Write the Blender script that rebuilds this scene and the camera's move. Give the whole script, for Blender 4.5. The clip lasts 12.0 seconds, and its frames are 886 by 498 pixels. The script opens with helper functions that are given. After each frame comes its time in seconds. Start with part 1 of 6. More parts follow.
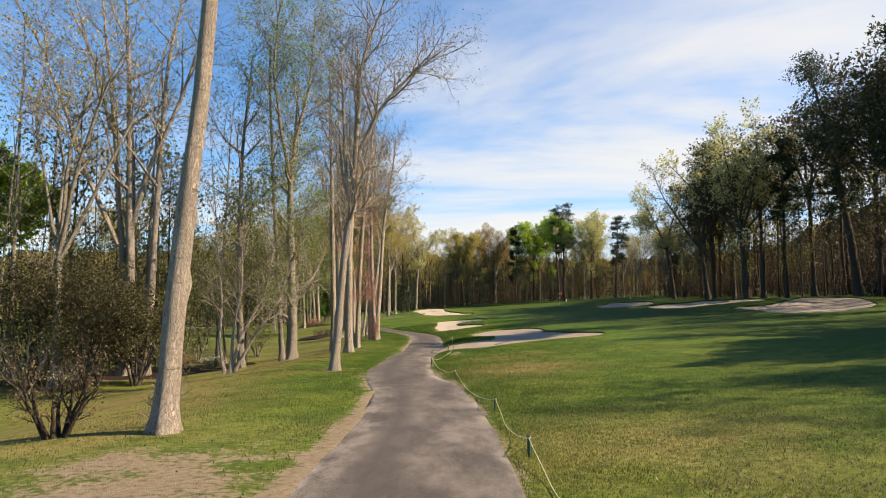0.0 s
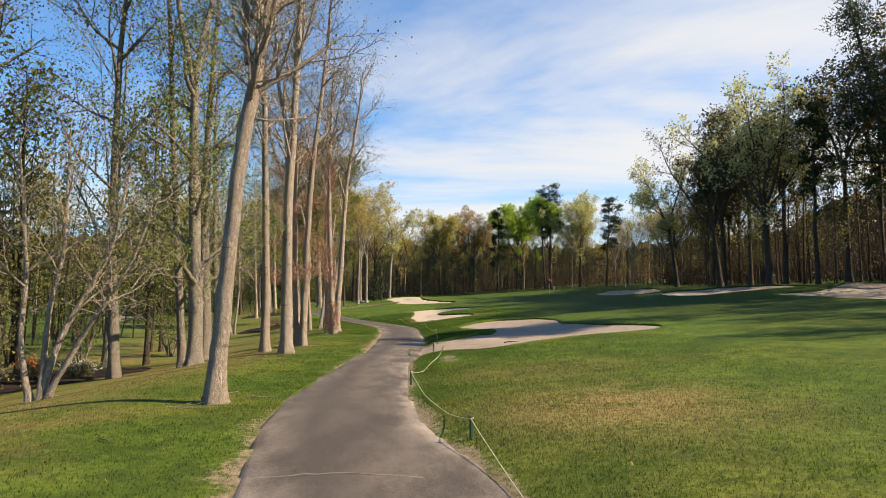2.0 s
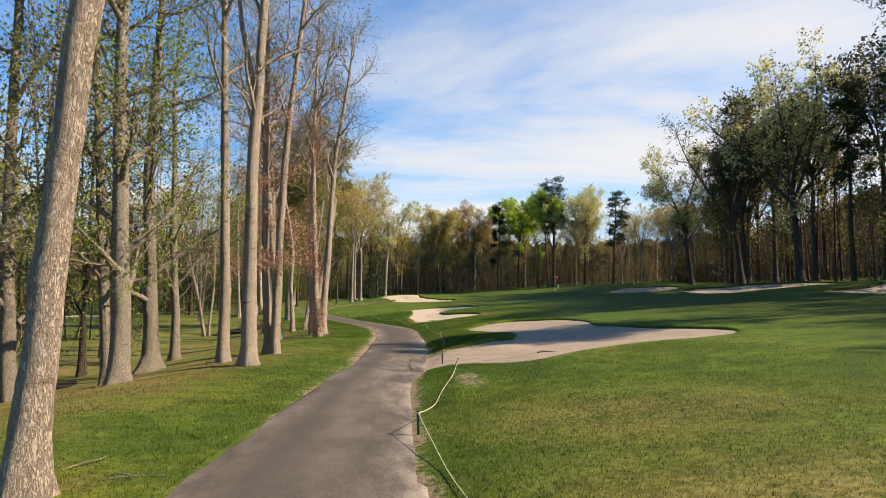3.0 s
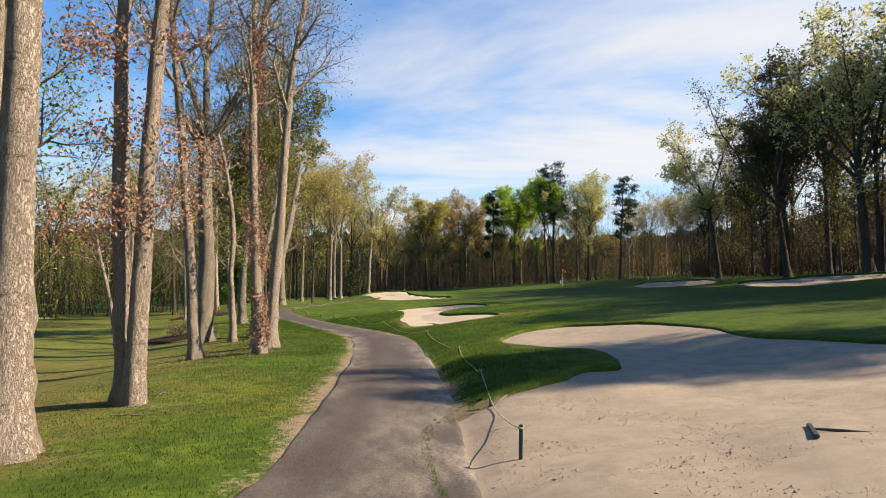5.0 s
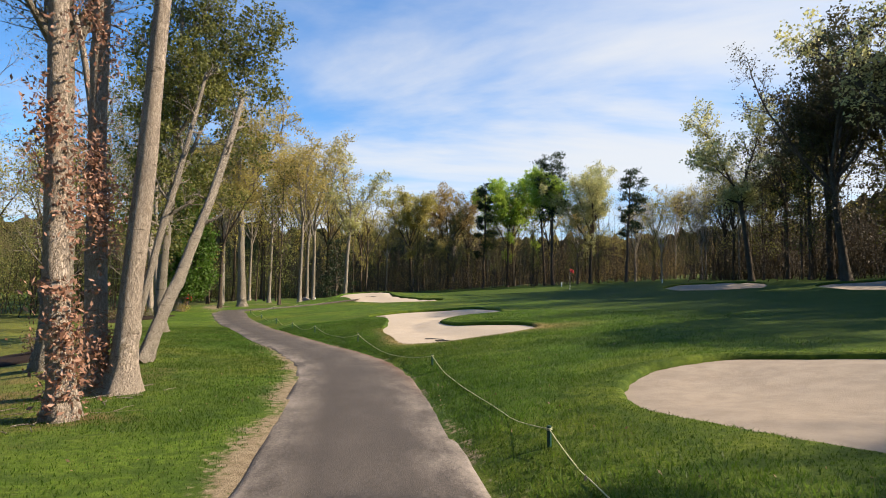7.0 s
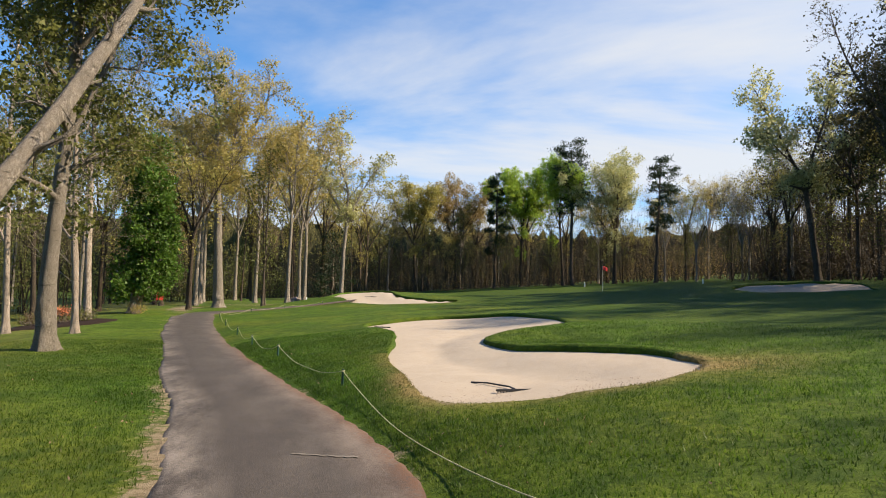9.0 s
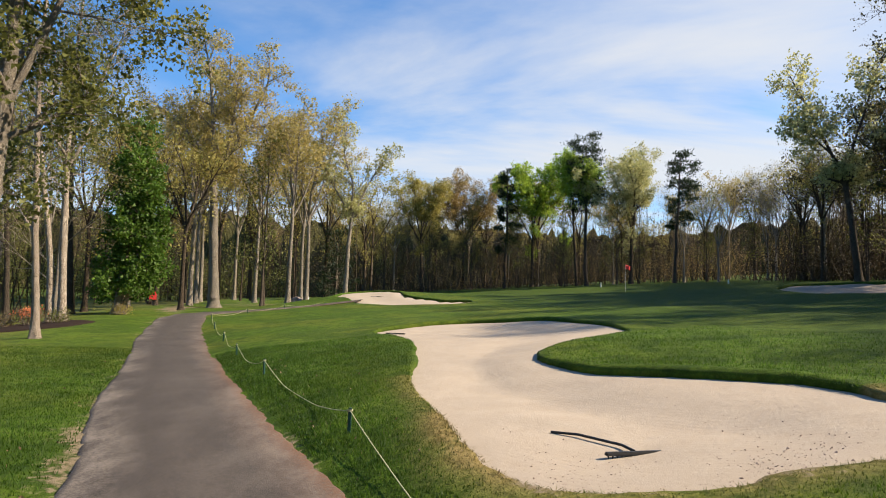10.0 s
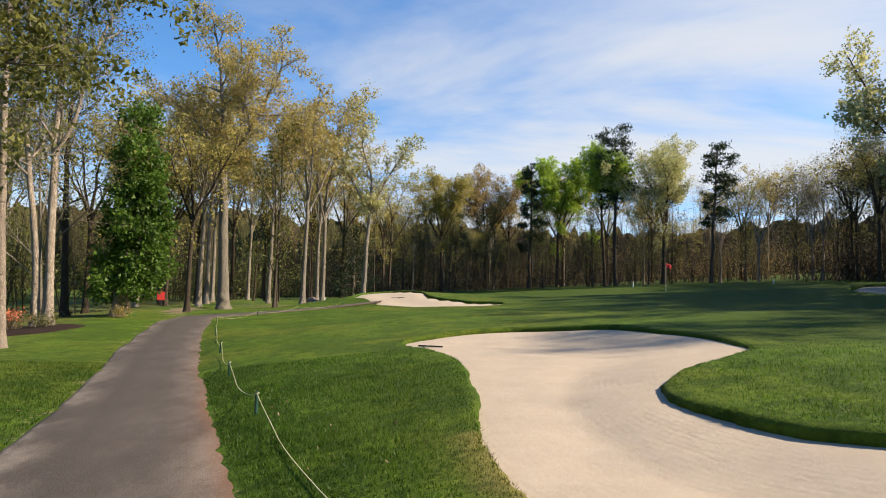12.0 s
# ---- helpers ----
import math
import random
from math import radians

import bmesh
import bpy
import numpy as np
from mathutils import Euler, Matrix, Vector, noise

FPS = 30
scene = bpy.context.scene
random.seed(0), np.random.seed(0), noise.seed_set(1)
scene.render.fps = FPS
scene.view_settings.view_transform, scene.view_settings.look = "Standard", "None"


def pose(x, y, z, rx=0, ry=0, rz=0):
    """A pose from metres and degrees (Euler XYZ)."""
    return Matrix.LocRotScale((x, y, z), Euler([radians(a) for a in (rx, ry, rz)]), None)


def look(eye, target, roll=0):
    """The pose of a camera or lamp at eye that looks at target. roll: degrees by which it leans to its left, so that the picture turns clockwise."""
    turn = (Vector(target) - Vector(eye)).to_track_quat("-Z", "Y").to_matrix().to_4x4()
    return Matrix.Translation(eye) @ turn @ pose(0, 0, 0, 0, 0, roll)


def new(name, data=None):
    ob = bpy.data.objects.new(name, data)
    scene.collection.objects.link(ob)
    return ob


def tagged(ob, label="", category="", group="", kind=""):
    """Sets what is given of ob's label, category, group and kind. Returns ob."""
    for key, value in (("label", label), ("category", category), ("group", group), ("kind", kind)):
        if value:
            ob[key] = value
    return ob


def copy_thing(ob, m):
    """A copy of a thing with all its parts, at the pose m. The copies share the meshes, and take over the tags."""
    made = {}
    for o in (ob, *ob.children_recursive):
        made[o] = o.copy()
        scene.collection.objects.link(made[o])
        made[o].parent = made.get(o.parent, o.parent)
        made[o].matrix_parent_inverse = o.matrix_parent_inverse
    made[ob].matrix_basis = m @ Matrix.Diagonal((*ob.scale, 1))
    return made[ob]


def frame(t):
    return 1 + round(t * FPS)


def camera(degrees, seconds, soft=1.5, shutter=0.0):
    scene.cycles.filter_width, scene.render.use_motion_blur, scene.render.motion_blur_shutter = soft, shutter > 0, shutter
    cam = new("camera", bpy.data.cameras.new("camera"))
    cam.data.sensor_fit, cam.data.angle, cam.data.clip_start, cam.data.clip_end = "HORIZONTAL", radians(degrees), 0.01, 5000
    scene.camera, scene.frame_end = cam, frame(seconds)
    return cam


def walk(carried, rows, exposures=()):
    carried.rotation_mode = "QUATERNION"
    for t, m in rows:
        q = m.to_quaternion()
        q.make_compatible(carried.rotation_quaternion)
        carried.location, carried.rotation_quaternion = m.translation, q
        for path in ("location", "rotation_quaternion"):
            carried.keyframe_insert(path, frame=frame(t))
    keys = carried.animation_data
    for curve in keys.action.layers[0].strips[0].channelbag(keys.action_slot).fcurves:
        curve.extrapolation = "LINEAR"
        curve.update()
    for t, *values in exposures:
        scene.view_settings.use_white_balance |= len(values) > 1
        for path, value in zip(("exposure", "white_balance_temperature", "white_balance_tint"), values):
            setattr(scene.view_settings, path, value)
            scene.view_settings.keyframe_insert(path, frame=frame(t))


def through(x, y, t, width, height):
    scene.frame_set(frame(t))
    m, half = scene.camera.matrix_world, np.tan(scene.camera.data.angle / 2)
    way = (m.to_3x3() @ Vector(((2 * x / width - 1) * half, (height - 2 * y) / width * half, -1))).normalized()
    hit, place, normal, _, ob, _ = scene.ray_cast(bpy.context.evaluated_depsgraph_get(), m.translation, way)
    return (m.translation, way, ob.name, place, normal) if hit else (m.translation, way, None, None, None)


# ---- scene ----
cam = camera(69.5, 12.0, soft=1.0)
PATH = [
    (0, (-0.521, 0.974, 1.907), (-0.514, 2.965, 2.096), 0.2),
    (0.5, (-0.639, 3.91, 1.844), (-0.61, 5.901, 2.024), 0.3),
    (1, (-0.666, 6.808, 1.778), (-0.61, 8.8, 1.946), 0.4),
    (1.5, (-0.743, 9.887, 1.657), (-0.67, 11.879, 1.818), 0.4),
    (2, (-0.804, 12.912, 1.538), (-0.718, 14.904, 1.698), 0.4),
    (2.5, (-0.849, 15.9, 1.482), (-0.756, 17.892, 1.638), 0.6),
    (3, (-0.996, 18.848, 1.452), (-0.898, 20.84, 1.608), 0.5),
    (5, (-1.404, 30.574, 1.283), (-1.255, 32.562, 1.435), 0.2),
    (5.5, (-1.454, 33.288, 1.266), (-1.288, 35.276, 1.418), 0.5),
    (6, (-1.479, 36.177, 1.263), (-1.299, 38.163, 1.415), 0.8),
    (6.5, (-1.41, 38.99, 1.234), (-1.218, 40.975, 1.391), 0.7),
    (7, (-1.4, 41.798, 1.195), (-1.194, 43.781, 1.358), 0.9),
    (9, (-1.41, 51.787, 1.317), (-1.206, 53.77, 1.48), 1.3),
    (9.5, (-1.553, 53.876, 1.343), (-1.354, 55.86, 1.504), 1.5),
    (10, (-1.65, 55.69, 1.339), (-1.458, 57.674, 1.502), 1.5),
    (10.5, (-1.748, 57.215, 1.363), (-1.565, 59.2, 1.525), 1.5),
    (11, (-1.877, 58.368, 1.409), (-1.701, 60.354, 1.569), 1.6),
    (11.5, (-1.962, 59.164, 1.417), (-1.801, 61.151, 1.577), 1.6),
    (12, (-2.0, 59.598, 1.432), (-1.859, 61.586, 1.593), 1.6),
]
walk(cam, [(t, look(eye, target, roll)) for t, eye, target, roll in PATH], exposures=((0.0, 1.27, 7450, 11), (3.0, 1.23, 7400, 11), (5.0, 1.26, 7250, 11), (6.0, 1.24, 6900, 10), (12.0, 1.11, 6850, 10)))

# ---- sky, sun, exposure ----
SUN_EL, SUN_AZ = 37.5, 97.0          # degrees above the horizon; clockwise from +y
world = bpy.data.worlds.new("sky")
scene.world = world
world.use_nodes = True
wn, wl = world.node_tree.nodes, world.node_tree.links
wn.clear()
w_out = wn.new("ShaderNodeOutputWorld")
w_bg = wn.new("ShaderNodeBackground")
w_sky = wn.new("ShaderNodeTexSky")
w_sky.sky_type, w_sky.sun_disc = "NISHITA", False
w_sky.sun_elevation, w_sky.sun_rotation = radians(SUN_EL), radians(SUN_AZ)
w_sky.air_density, w_sky.dust_density, w_sky.ozone_density = 1.0, 0.4, 2.0
w_tc = wn.new("ShaderNodeTexCoord")
w_sep = wn.new("ShaderNodeSeparateXYZ")
wl.new(w_tc.outputs["Generated"], w_sep.inputs[0])


def wmath(op, a, b=None, c=None):
    n = wn.new("ShaderNodeMath")
    n.operation = op
    for i, v in enumerate((a, b, c)):
        if v is None:
            continue
        if isinstance(v, (int, float)):
            n.inputs[i].default_value = v
        else:
            wl.new(v, n.inputs[i])
    return n.outputs[0]


# high thin cloud on a flat layer, drawn out along one wind direction
w_den = wmath("ADD", wmath("MAXIMUM", w_sep.outputs[2], 0.0), 0.10)
w_u = wmath("DIVIDE", w_sep.outputs[0], w_den)
w_v = wmath("DIVIDE", w_sep.outputs[1], w_den)
w_comb = wn.new("ShaderNodeCombineXYZ")
wl.new(w_u, w_comb.inputs[0]), wl.new(w_v, w_comb.inputs[1])
w_map = wn.new("ShaderNodeMapping")
w_map.inputs["Rotation"].default_value = (0, 0, radians(40))
w_map.inputs["Scale"].default_value = (0.42, 1.0, 1.0)
w_map.inputs["Location"].default_value = (3.3, 0.55, 0.0)
wl.new(w_comb.outputs[0], w_map.inputs[0])
w_n1 = wn.new("ShaderNodeTexNoise")
w_n1.inputs["Scale"].default_value, w_n1.inputs["Detail"].default_value = 0.70, 9.0
w_n1.inputs["Roughness"].default_value, w_n1.inputs["Distortion"].default_value = 0.56, 0.7
wl.new(w_map.outputs[0], w_n1.inputs["Vector"])
# the cloud field lies ahead and to the sunny side; it thins out overhead and behind
w_bias = wmath("MULTIPLY_ADD", w_sep.outputs[0], 0.05, w_n1.outputs[0])
w_bias = wmath("MULTIPLY_ADD", w_sep.outputs[1], 0.16, w_bias)
w_bias = wmath("MULTIPLY_ADD", w_sep.outputs[2], -0.16, w_bias)
w_cov = wn.new("ShaderNodeMapRange")
w_cov.interpolation_type = "SMOOTHSTEP"
w_cov.inputs["From Min"].default_value, w_cov.inputs["From Max"].default_value = 0.44, 0.72
wl.new(w_bias, w_cov.inputs["Value"])
w_mix = wn.new("ShaderNodeMix")
w_mix.data_type = "RGBA"
wl.new(wmath("MULTIPLY", w_cov.outputs[0], 0.88), w_mix.inputs["Factor"])
w_tint = wn.new("ShaderNodeMix")
w_tint.data_type, w_tint.blend_type = "RGBA", "MULTIPLY"
w_tint.inputs["Factor"].default_value = 1.0
w_tint.inputs[7].default_value = (1.06, 1.85, 2.55, 1)
wl.new(w_sky.outputs[0], w_tint.inputs[6])
wl.new(w_tint.outputs[2], w_mix.inputs[6])
w_mix.inputs[7].default_value = (9.5, 9.85, 10.4, 1)
wl.new(w_mix.outputs[2], w_bg.inputs[0])
w_bg.inputs[1].default_value = 0.040
wl.new(w_bg.outputs[0], w_out.inputs[0])

sun = new("sun", bpy.data.lights.new("sun", "SUN"))
sun.data.energy, sun.data.angle, sun.data.color = 5.0, radians(0.6), (1.0, 0.87, 0.69)
az, el = radians(SUN_AZ), radians(SUN_EL)
sun_dir = Vector((math.sin(az) * math.cos(el), math.cos(az) * math.cos(el), math.sin(el)))
sun.matrix_world = look(sun_dir * 200, (0, 0, 0))

# ---- materials ----


class Mat:
    """A node material under construction, with short calls for the usual nodes."""

    def __init__(self, name):
        self.m = bpy.data.materials.new(name)
        self.m.use_nodes = True
        self.n, self.l = self.m.node_tree.nodes, self.m.node_tree.links
        self.b = self.n["Principled BSDF"]
        self.tc = self.n.new("ShaderNodeTexCoord").outputs["Object"]

    def link(self, v, socket):
        if isinstance(v, (int, float)):
            socket.default_value = v
        elif isinstance(v, tuple):
            socket.default_value = (*v, 1) if len(v) == 3 and socket.type == "RGBA" else v
        else:
            self.l.new(v, socket)

    def noise(self, scale, detail=4.0, rough=0.55, stretch=None, distort=0.0):
        t = self.n.new("ShaderNodeTexNoise")
        t.inputs["Scale"].default_value, t.inputs["Detail"].default_value = scale, detail
        t.inputs["Roughness"].default_value, t.inputs["Distortion"].default_value = rough, distort
        vec = self.tc
        if stretch:
            mp = self.n.new("ShaderNodeMapping")
            mp.inputs["Scale"].default_value = stretch
            self.l.new(vec, mp.inputs[0])
            vec = mp.outputs[0]
        self.l.new(vec, t.inputs["Vector"])
        return t.outputs[0]

    def cells(self, scale, stretch=None, feature="F1"):
        t = self.n.new("ShaderNodeTexVoronoi")
        t.feature = feature
        t.inputs["Scale"].default_value = scale
        vec = self.tc
        if stretch:
            mp = self.n.new("ShaderNodeMapping")
            mp.inputs["Scale"].default_value = stretch
            self.l.new(vec, mp.inputs[0])
            vec = mp.outputs[0]
        self.l.new(vec, t.inputs["Vector"])
        return t.outputs["Distance"]

    def ramp(self, v, lo, hi, a=0.0, b=1.0):
        t = self.n.new("ShaderNodeMapRange")
        t.interpolation_type = "SMOOTHSTEP"
        for k, x in zip(("From Min", "From Max", "To Min", "To Max"), (lo, hi, a, b)):
            t.inputs[k].default_value = x
        self.l.new(v, t.inputs["Value"])
        return t.outputs[0]

    def mix(self, f, a, b, mode="MIX"):
        t = self.n.new("ShaderNodeMix")
        t.data_type, t.blend_type = "RGBA", mode
        self.link(f, t.inputs["Factor"]), self.link(a, t.inputs[6]), self.link(b, t.inputs[7])
        return t.outputs[2]

    def math(self, op, a, b):
        t = self.n.new("ShaderNodeMath")
        t.operation = op
        self.link(a, t.inputs[0]), self.link(b, t.inputs[1])
        return t.outputs[0]

    def attr(self, name):
        t = self.n.new("ShaderNodeAttribute")
        t.attribute_name = name
        return t.outputs["Fac"]

    def island(self):
        return self.n.new("ShaderNodeNewGeometry").outputs["Random Per Island"]

    def per_object(self):
        return self.n.new("ShaderNodeObjectInfo").outputs["Random"]

    def bump(self, v, strength, distance):
        t = self.n.new("ShaderNodeBump")
        t.inputs["Strength"].default_value, t.inputs["Distance"].default_value = strength, distance
        self.l.new(v, t.inputs["Height"])
        self.l.new(t.outputs[0], self.b.inputs["Normal"])

    def done(self, colour, rough=0.8, spec=0.3, metal=0.0):
        self.link(colour, self.b.inputs["Base Color"])
        self.link(rough, self.b.inputs["Roughness"])
        self.b.inputs["Specular IOR Level"].default_value = spec
        self.b.inputs["Metallic"].default_value = metal
        return self.m

    def leafy(self, colour, rough=0.55, through=0.35):
        """Thin leaf: gloss and diffuse on top, light let through."""
        self.done(colour, rough, 0.25)
        tr = self.n.new("ShaderNodeBsdfTranslucent")
        self.link(colour, tr.inputs[0])
        mx = self.n.new("ShaderNodeMixShader")
        mx.inputs[0].default_value = through
        out = self.n["Material Output"]
        self.l.new(self.b.outputs[0], mx.inputs[1]), self.l.new(tr.outputs[0], mx.inputs[2])
        self.l.new(mx.outputs[0], out.inputs["Surface"])
        return self.m


def grass_material():
    m = Mat("turf")
    big, mid, fine, tiny = m.noise(0.16, 3), m.noise(0.9, 4), m.noise(9, 5, 0.65), m.noise(60, 3, 0.7)
    rough_turf = m.mix(m.ramp(mid, 0.3, 0.7), (0.078, 0.124, 0.011), (0.124, 0.176, 0.020))
    rough_turf = m.mix(m.ramp(big, 0.42, 0.68), rough_turf, (0.170, 0.172, 0.026))
    # fairway greens lowered to stand for tree shade, with paler bands across
    fair = m.mix(m.ramp(mid, 0.3, 0.7), (0.048, 0.074, 0.008), (0.063, 0.091, 0.011))
    fair = m.mix(m.ramp(m.noise(0.25, 4, 0.6, (0.5, 2.2, 1)), 0.42, 0.62, 0, 0.5), fair, (0.085, 0.103, 0.018))
    rough_turf = m.mix(m.ramp(m.noise(0.42, 4, 0.6), 0.44, 0.60, 0, 0.55), rough_turf, (0.043, 0.078, 0.008))
    c = m.mix(m.attr("mown"), rough_turf, fair)
    c = m.mix(m.ramp(fine, 0.36, 0.62), m.mix(0.52, c, (0.022, 0.038, 0.004)), c)
    c = m.mix(m.ramp(m.noise(28, 3, 0.6), 0.56, 0.70, 0, 0.5), c, (0.167, 0.182, 0.042))
    c = m.mix(m.ramp(m.noise(2.3, 4, 0.62), 0.48, 0.62, 0, 0.65), c, (0.034, 0.062, 0.008))
    c = m.mix(m.math("MULTIPLY", m.attr("litter"), m.ramp(m.noise(0.75, 5, 0.68), 0.47, 0.60)), c, m.mix(m.ramp(fine, 0.3, 0.7), (0.105, 0.068, 0.030), (0.215, 0.150, 0.064)))
    c = m.mix(m.attr("lush"), c, m.mix(1.0, c, (0.76, 0.90, 0.58), "MULTIPLY"))
    straw = m.mix(m.ramp(fine, 0.35, 0.65), (0.203, 0.143, 0.049), (0.301, 0.227, 0.087))
    dry = m.math("MULTIPLY", m.attr("dry"), m.ramp(m.math("ADD", mid, m.math("MULTIPLY", fine, 0.6)), 0.50, 0.88))
    c = m.mix(dry, c, straw)
    soil = m.mix(m.ramp(fine, 0.3, 0.7), (0.169, 0.120, 0.076), (0.265, 0.206, 0.138))
    bare = m.ramp(m.math("ADD", m.attr("dirt"), m.math("MULTIPLY", m.math("SUBTRACT", m.math("ADD", mid, fine), 1.0), 1.1)), 0.42, 0.68)
    c = m.mix(bare, c, soil)
    c = m.mix(m.ramp(tiny, 0.25, 0.75), m.mix(0.35, c, (0.017, 0.027, 0.006)), c)
    h = m.math("ADD", m.math("MULTIPLY", fine, 0.7), m.math("MULTIPLY", tiny, 0.45))
    m.bump(h, 0.75, 0.06)
    return m.done(c, 0.85, 0.12)


def blade_material():
    m = Mat("grass_blades")
    r = m.island()
    big, mid = m.noise(0.16, 3), m.noise(0.9, 4)
    c = m.mix(m.ramp(r, 0.15, 0.95), (0.042, 0.092, 0.008), (0.144, 0.212, 0.032))
    c = m.mix(m.ramp(big, 0.42, 0.68, 0, 0.6), c, (0.152, 0.160, 0.026))
    c = m.mix(m.ramp(m.noise(0.42, 4, 0.6), 0.44, 0.60, 0, 0.5), c, (0.050, 0.081, 0.007))
    c = m.mix(m.ramp(mid, 0.35, 0.6, 0.35, 0.0), c, (0.046, 0.075, 0.007))
    c = m.mix(m.math("MULTIPLY", m.ramp(r, 0.90, 0.96), m.ramp(mid, 0.35, 0.65)), c, (0.149, 0.125, 0.055))
    c = m.mix(m.ramp(m.noise(2.3, 4, 0.62), 0.48, 0.62, 0, 0.62), c, (0.038, 0.076, 0.009))
    c = m.mix(m.attr("lush"), c, m.mix(1.0, c, (0.80, 0.96, 0.84), "MULTIPLY"))
    dry = m.math("MULTIPLY", m.attr("dry"), m.ramp(m.math("ADD", mid, m.math("MULTIPLY", r, 0.45)), 0.40, 0.75))
    c = m.mix(dry, c, m.mix(r, (0.149, 0.110, 0.040), (0.209, 0.165, 0.075)))
    return m.leafy(c, 0.5, 0.6)


def asphalt_material():
    m = Mat("asphalt")
    stone, grit, patch, wear = m.cells(70), m.noise(75, 4, 0.75), m.noise(0.55, 5, 0.6), m.noise(1.5, 6, 0.65, (1, 0.4, 1))
    c = m.mix(m.ramp(grit, 0.38, 0.62), (0.021, 0.017, 0.014), (0.079, 0.065, 0.055))
    c = m.mix(m.ramp(m.noise(24, 4, 0.7), 0.42, 0.60, 0.0, 0.45), c, (0.032, 0.025, 0.022))
    c = m.mix(m.ramp(patch, 0.45, 0.8, 0, 0.30), c, (0.068, 0.057, 0.051))
    c = m.mix(m.ramp(stone, 0.0, 0.40, 0.75, 0.0), c, (0.132, 0.113, 0.099))
    worn = m.math("ADD", m.math("MULTIPLY", wear, 0.7), m.math("MULTIPLY", m.noise(30, 4, 0.7), 0.3))
    dust = m.math("MULTIPLY", m.attr("dust"), m.ramp(worn, 0.38, 0.66))
    c = m.mix(dust, c, (0.300, 0.252, 0.212))
    c = m.mix(m.math("MULTIPLY", m.attr("rust"), m.ramp(m.noise(22, 4, 0.7), 0.3, 0.55)), c, (0.125, 0.060, 0.032))
    m.bump(m.math("ADD", m.math("MULTIPLY", stone, 0.5), grit), 0.45, 0.012)
    return m.done(c, m.ramp(grit, 0.2, 0.8, 0.72, 0.92), 0.3)


def sand_material(name, pale, deep):
    m = Mat(name)
    grain, mid, broad = m.noise(220, 2, 0.7), m.noise(3.2, 5, 0.6), m.noise(0.4, 3)
    rake = m.n.new("ShaderNodeTexWave")
    rake.inputs["Scale"].default_value, rake.inputs["Distortion"].default_value = 4.2, 9.0
    rake.inputs["Detail"].default_value, rake.inputs["Detail Scale"].default_value = 3.0, 0.35
    m.l.new(m.tc, rake.inputs["Vector"])
    arcs = m.n.new("ShaderNodeTexWave")
    arcs.wave_type, arcs.rings_direction = "RINGS", "Z"
    arcs.inputs["Scale"].default_value, arcs.inputs["Distortion"].default_value = 3.4, 4.0
    arcs.inputs["Detail"].default_value, arcs.inputs["Detail Scale"].default_value = 2.0, 0.5
    shift = m.n.new("ShaderNodeMapping")
    shift.inputs["Location"].default_value = (-5.5, -67.0, 0)
    m.l.new(m.tc, shift.inputs[0])
    m.l.new(shift.outputs[0], arcs.inputs["Vector"])
    combed = m.math("MULTIPLY", arcs.outputs["Fac"], m.ramp(m.noise(0.35, 3), 0.42, 0.58))
    c = m.mix(m.ramp(mid, 0.3, 0.7), deep, pale)
    c = m.mix(m.ramp(broad, 0.4, 0.7, 0, 0.4), c, deep)
    c = m.mix(m.ramp(grain, 0.25, 0.75, 0.22, 0.0), c, (0.175, 0.133, 0.091))
    h = m.math("ADD", m.math("MULTIPLY", rake.outputs["Fac"], 0.010), m.math("ADD", m.math("MULTIPLY", mid, 0.6), m.math("MULTIPLY", grain, 0.12)))
    h = m.math("ADD", h, m.math("MULTIPLY", combed, 0.05))
    m.bump(h, 0.5, 0.035)
    return m.done(c, 0.9, 0.15)


def bark_material(name, light, dark, furrow=26.0, moss=0.0):
    m = Mat(name)
    plate = m.noise(furrow, 5, 0.62, (1, 1, 0.30), 0.9)
    ridge = m.ramp(m.math("ABSOLUTE", m.math("SUBTRACT", plate, 0.5), 0.0), -0.03, 0.10)
    grain, mid, lichen = m.noise(60, 5, 0.7, (1, 1, 0.5)), m.noise(3.0, 4, 0.6, (1, 1, 0.5)), m.noise(1.1, 5, 0.65)
    c = m.mix(ridge, dark, light)
    c = m.mix(m.ramp(grain, 0.3, 0.7, 0.4, 0.0), c, dark)
    c = m.mix(m.ramp(mid, 0.45, 0.75, 0, 0.4), c, tuple(0.45 * v for v in light))
    c = m.mix(m.ramp(lichen, 0.55, 0.72, 0, 0.30 + moss), c, (0.252, 0.217, 0.154) if moss == 0 else (0.112, 0.133, 0.042))
    breaks = m.noise(3.0, 5, 0.72, (0.7, 0.7, 2.8))
    c = m.mix(m.ramp(breaks, 0.60, 0.67, 0, 0.75), c, tuple(0.5 * v for v in dark))
    knot = m.noise(2.2, 3, 0.5, (1, 1, 1.6))
    c = m.mix(m.ramp(knot, 0.66, 0.74, 0, 0.45), c, tuple(0.5 * v for v in dark))
    c = m.mix(m.math("MULTIPLY", m.per_object(), 0.30), c, dark)
    m.bump(m.math("ADD", ridge, m.math("MULTIPLY", grain, 0.6)), 0.9, 0.03)
    return m.done(c, 0.88, 0.15)


def leaf_material(name, a, b, through=0.35):
    m = Mat(name)
    c = m.mix(m.island(), a, b)
    c = m.mix(m.ramp(m.noise(0.45, 2), 0.35, 0.7, 0, 0.4), c, tuple(0.55 * v for v in a))
    return m.leafy(c, 0.55, through + 0.08)


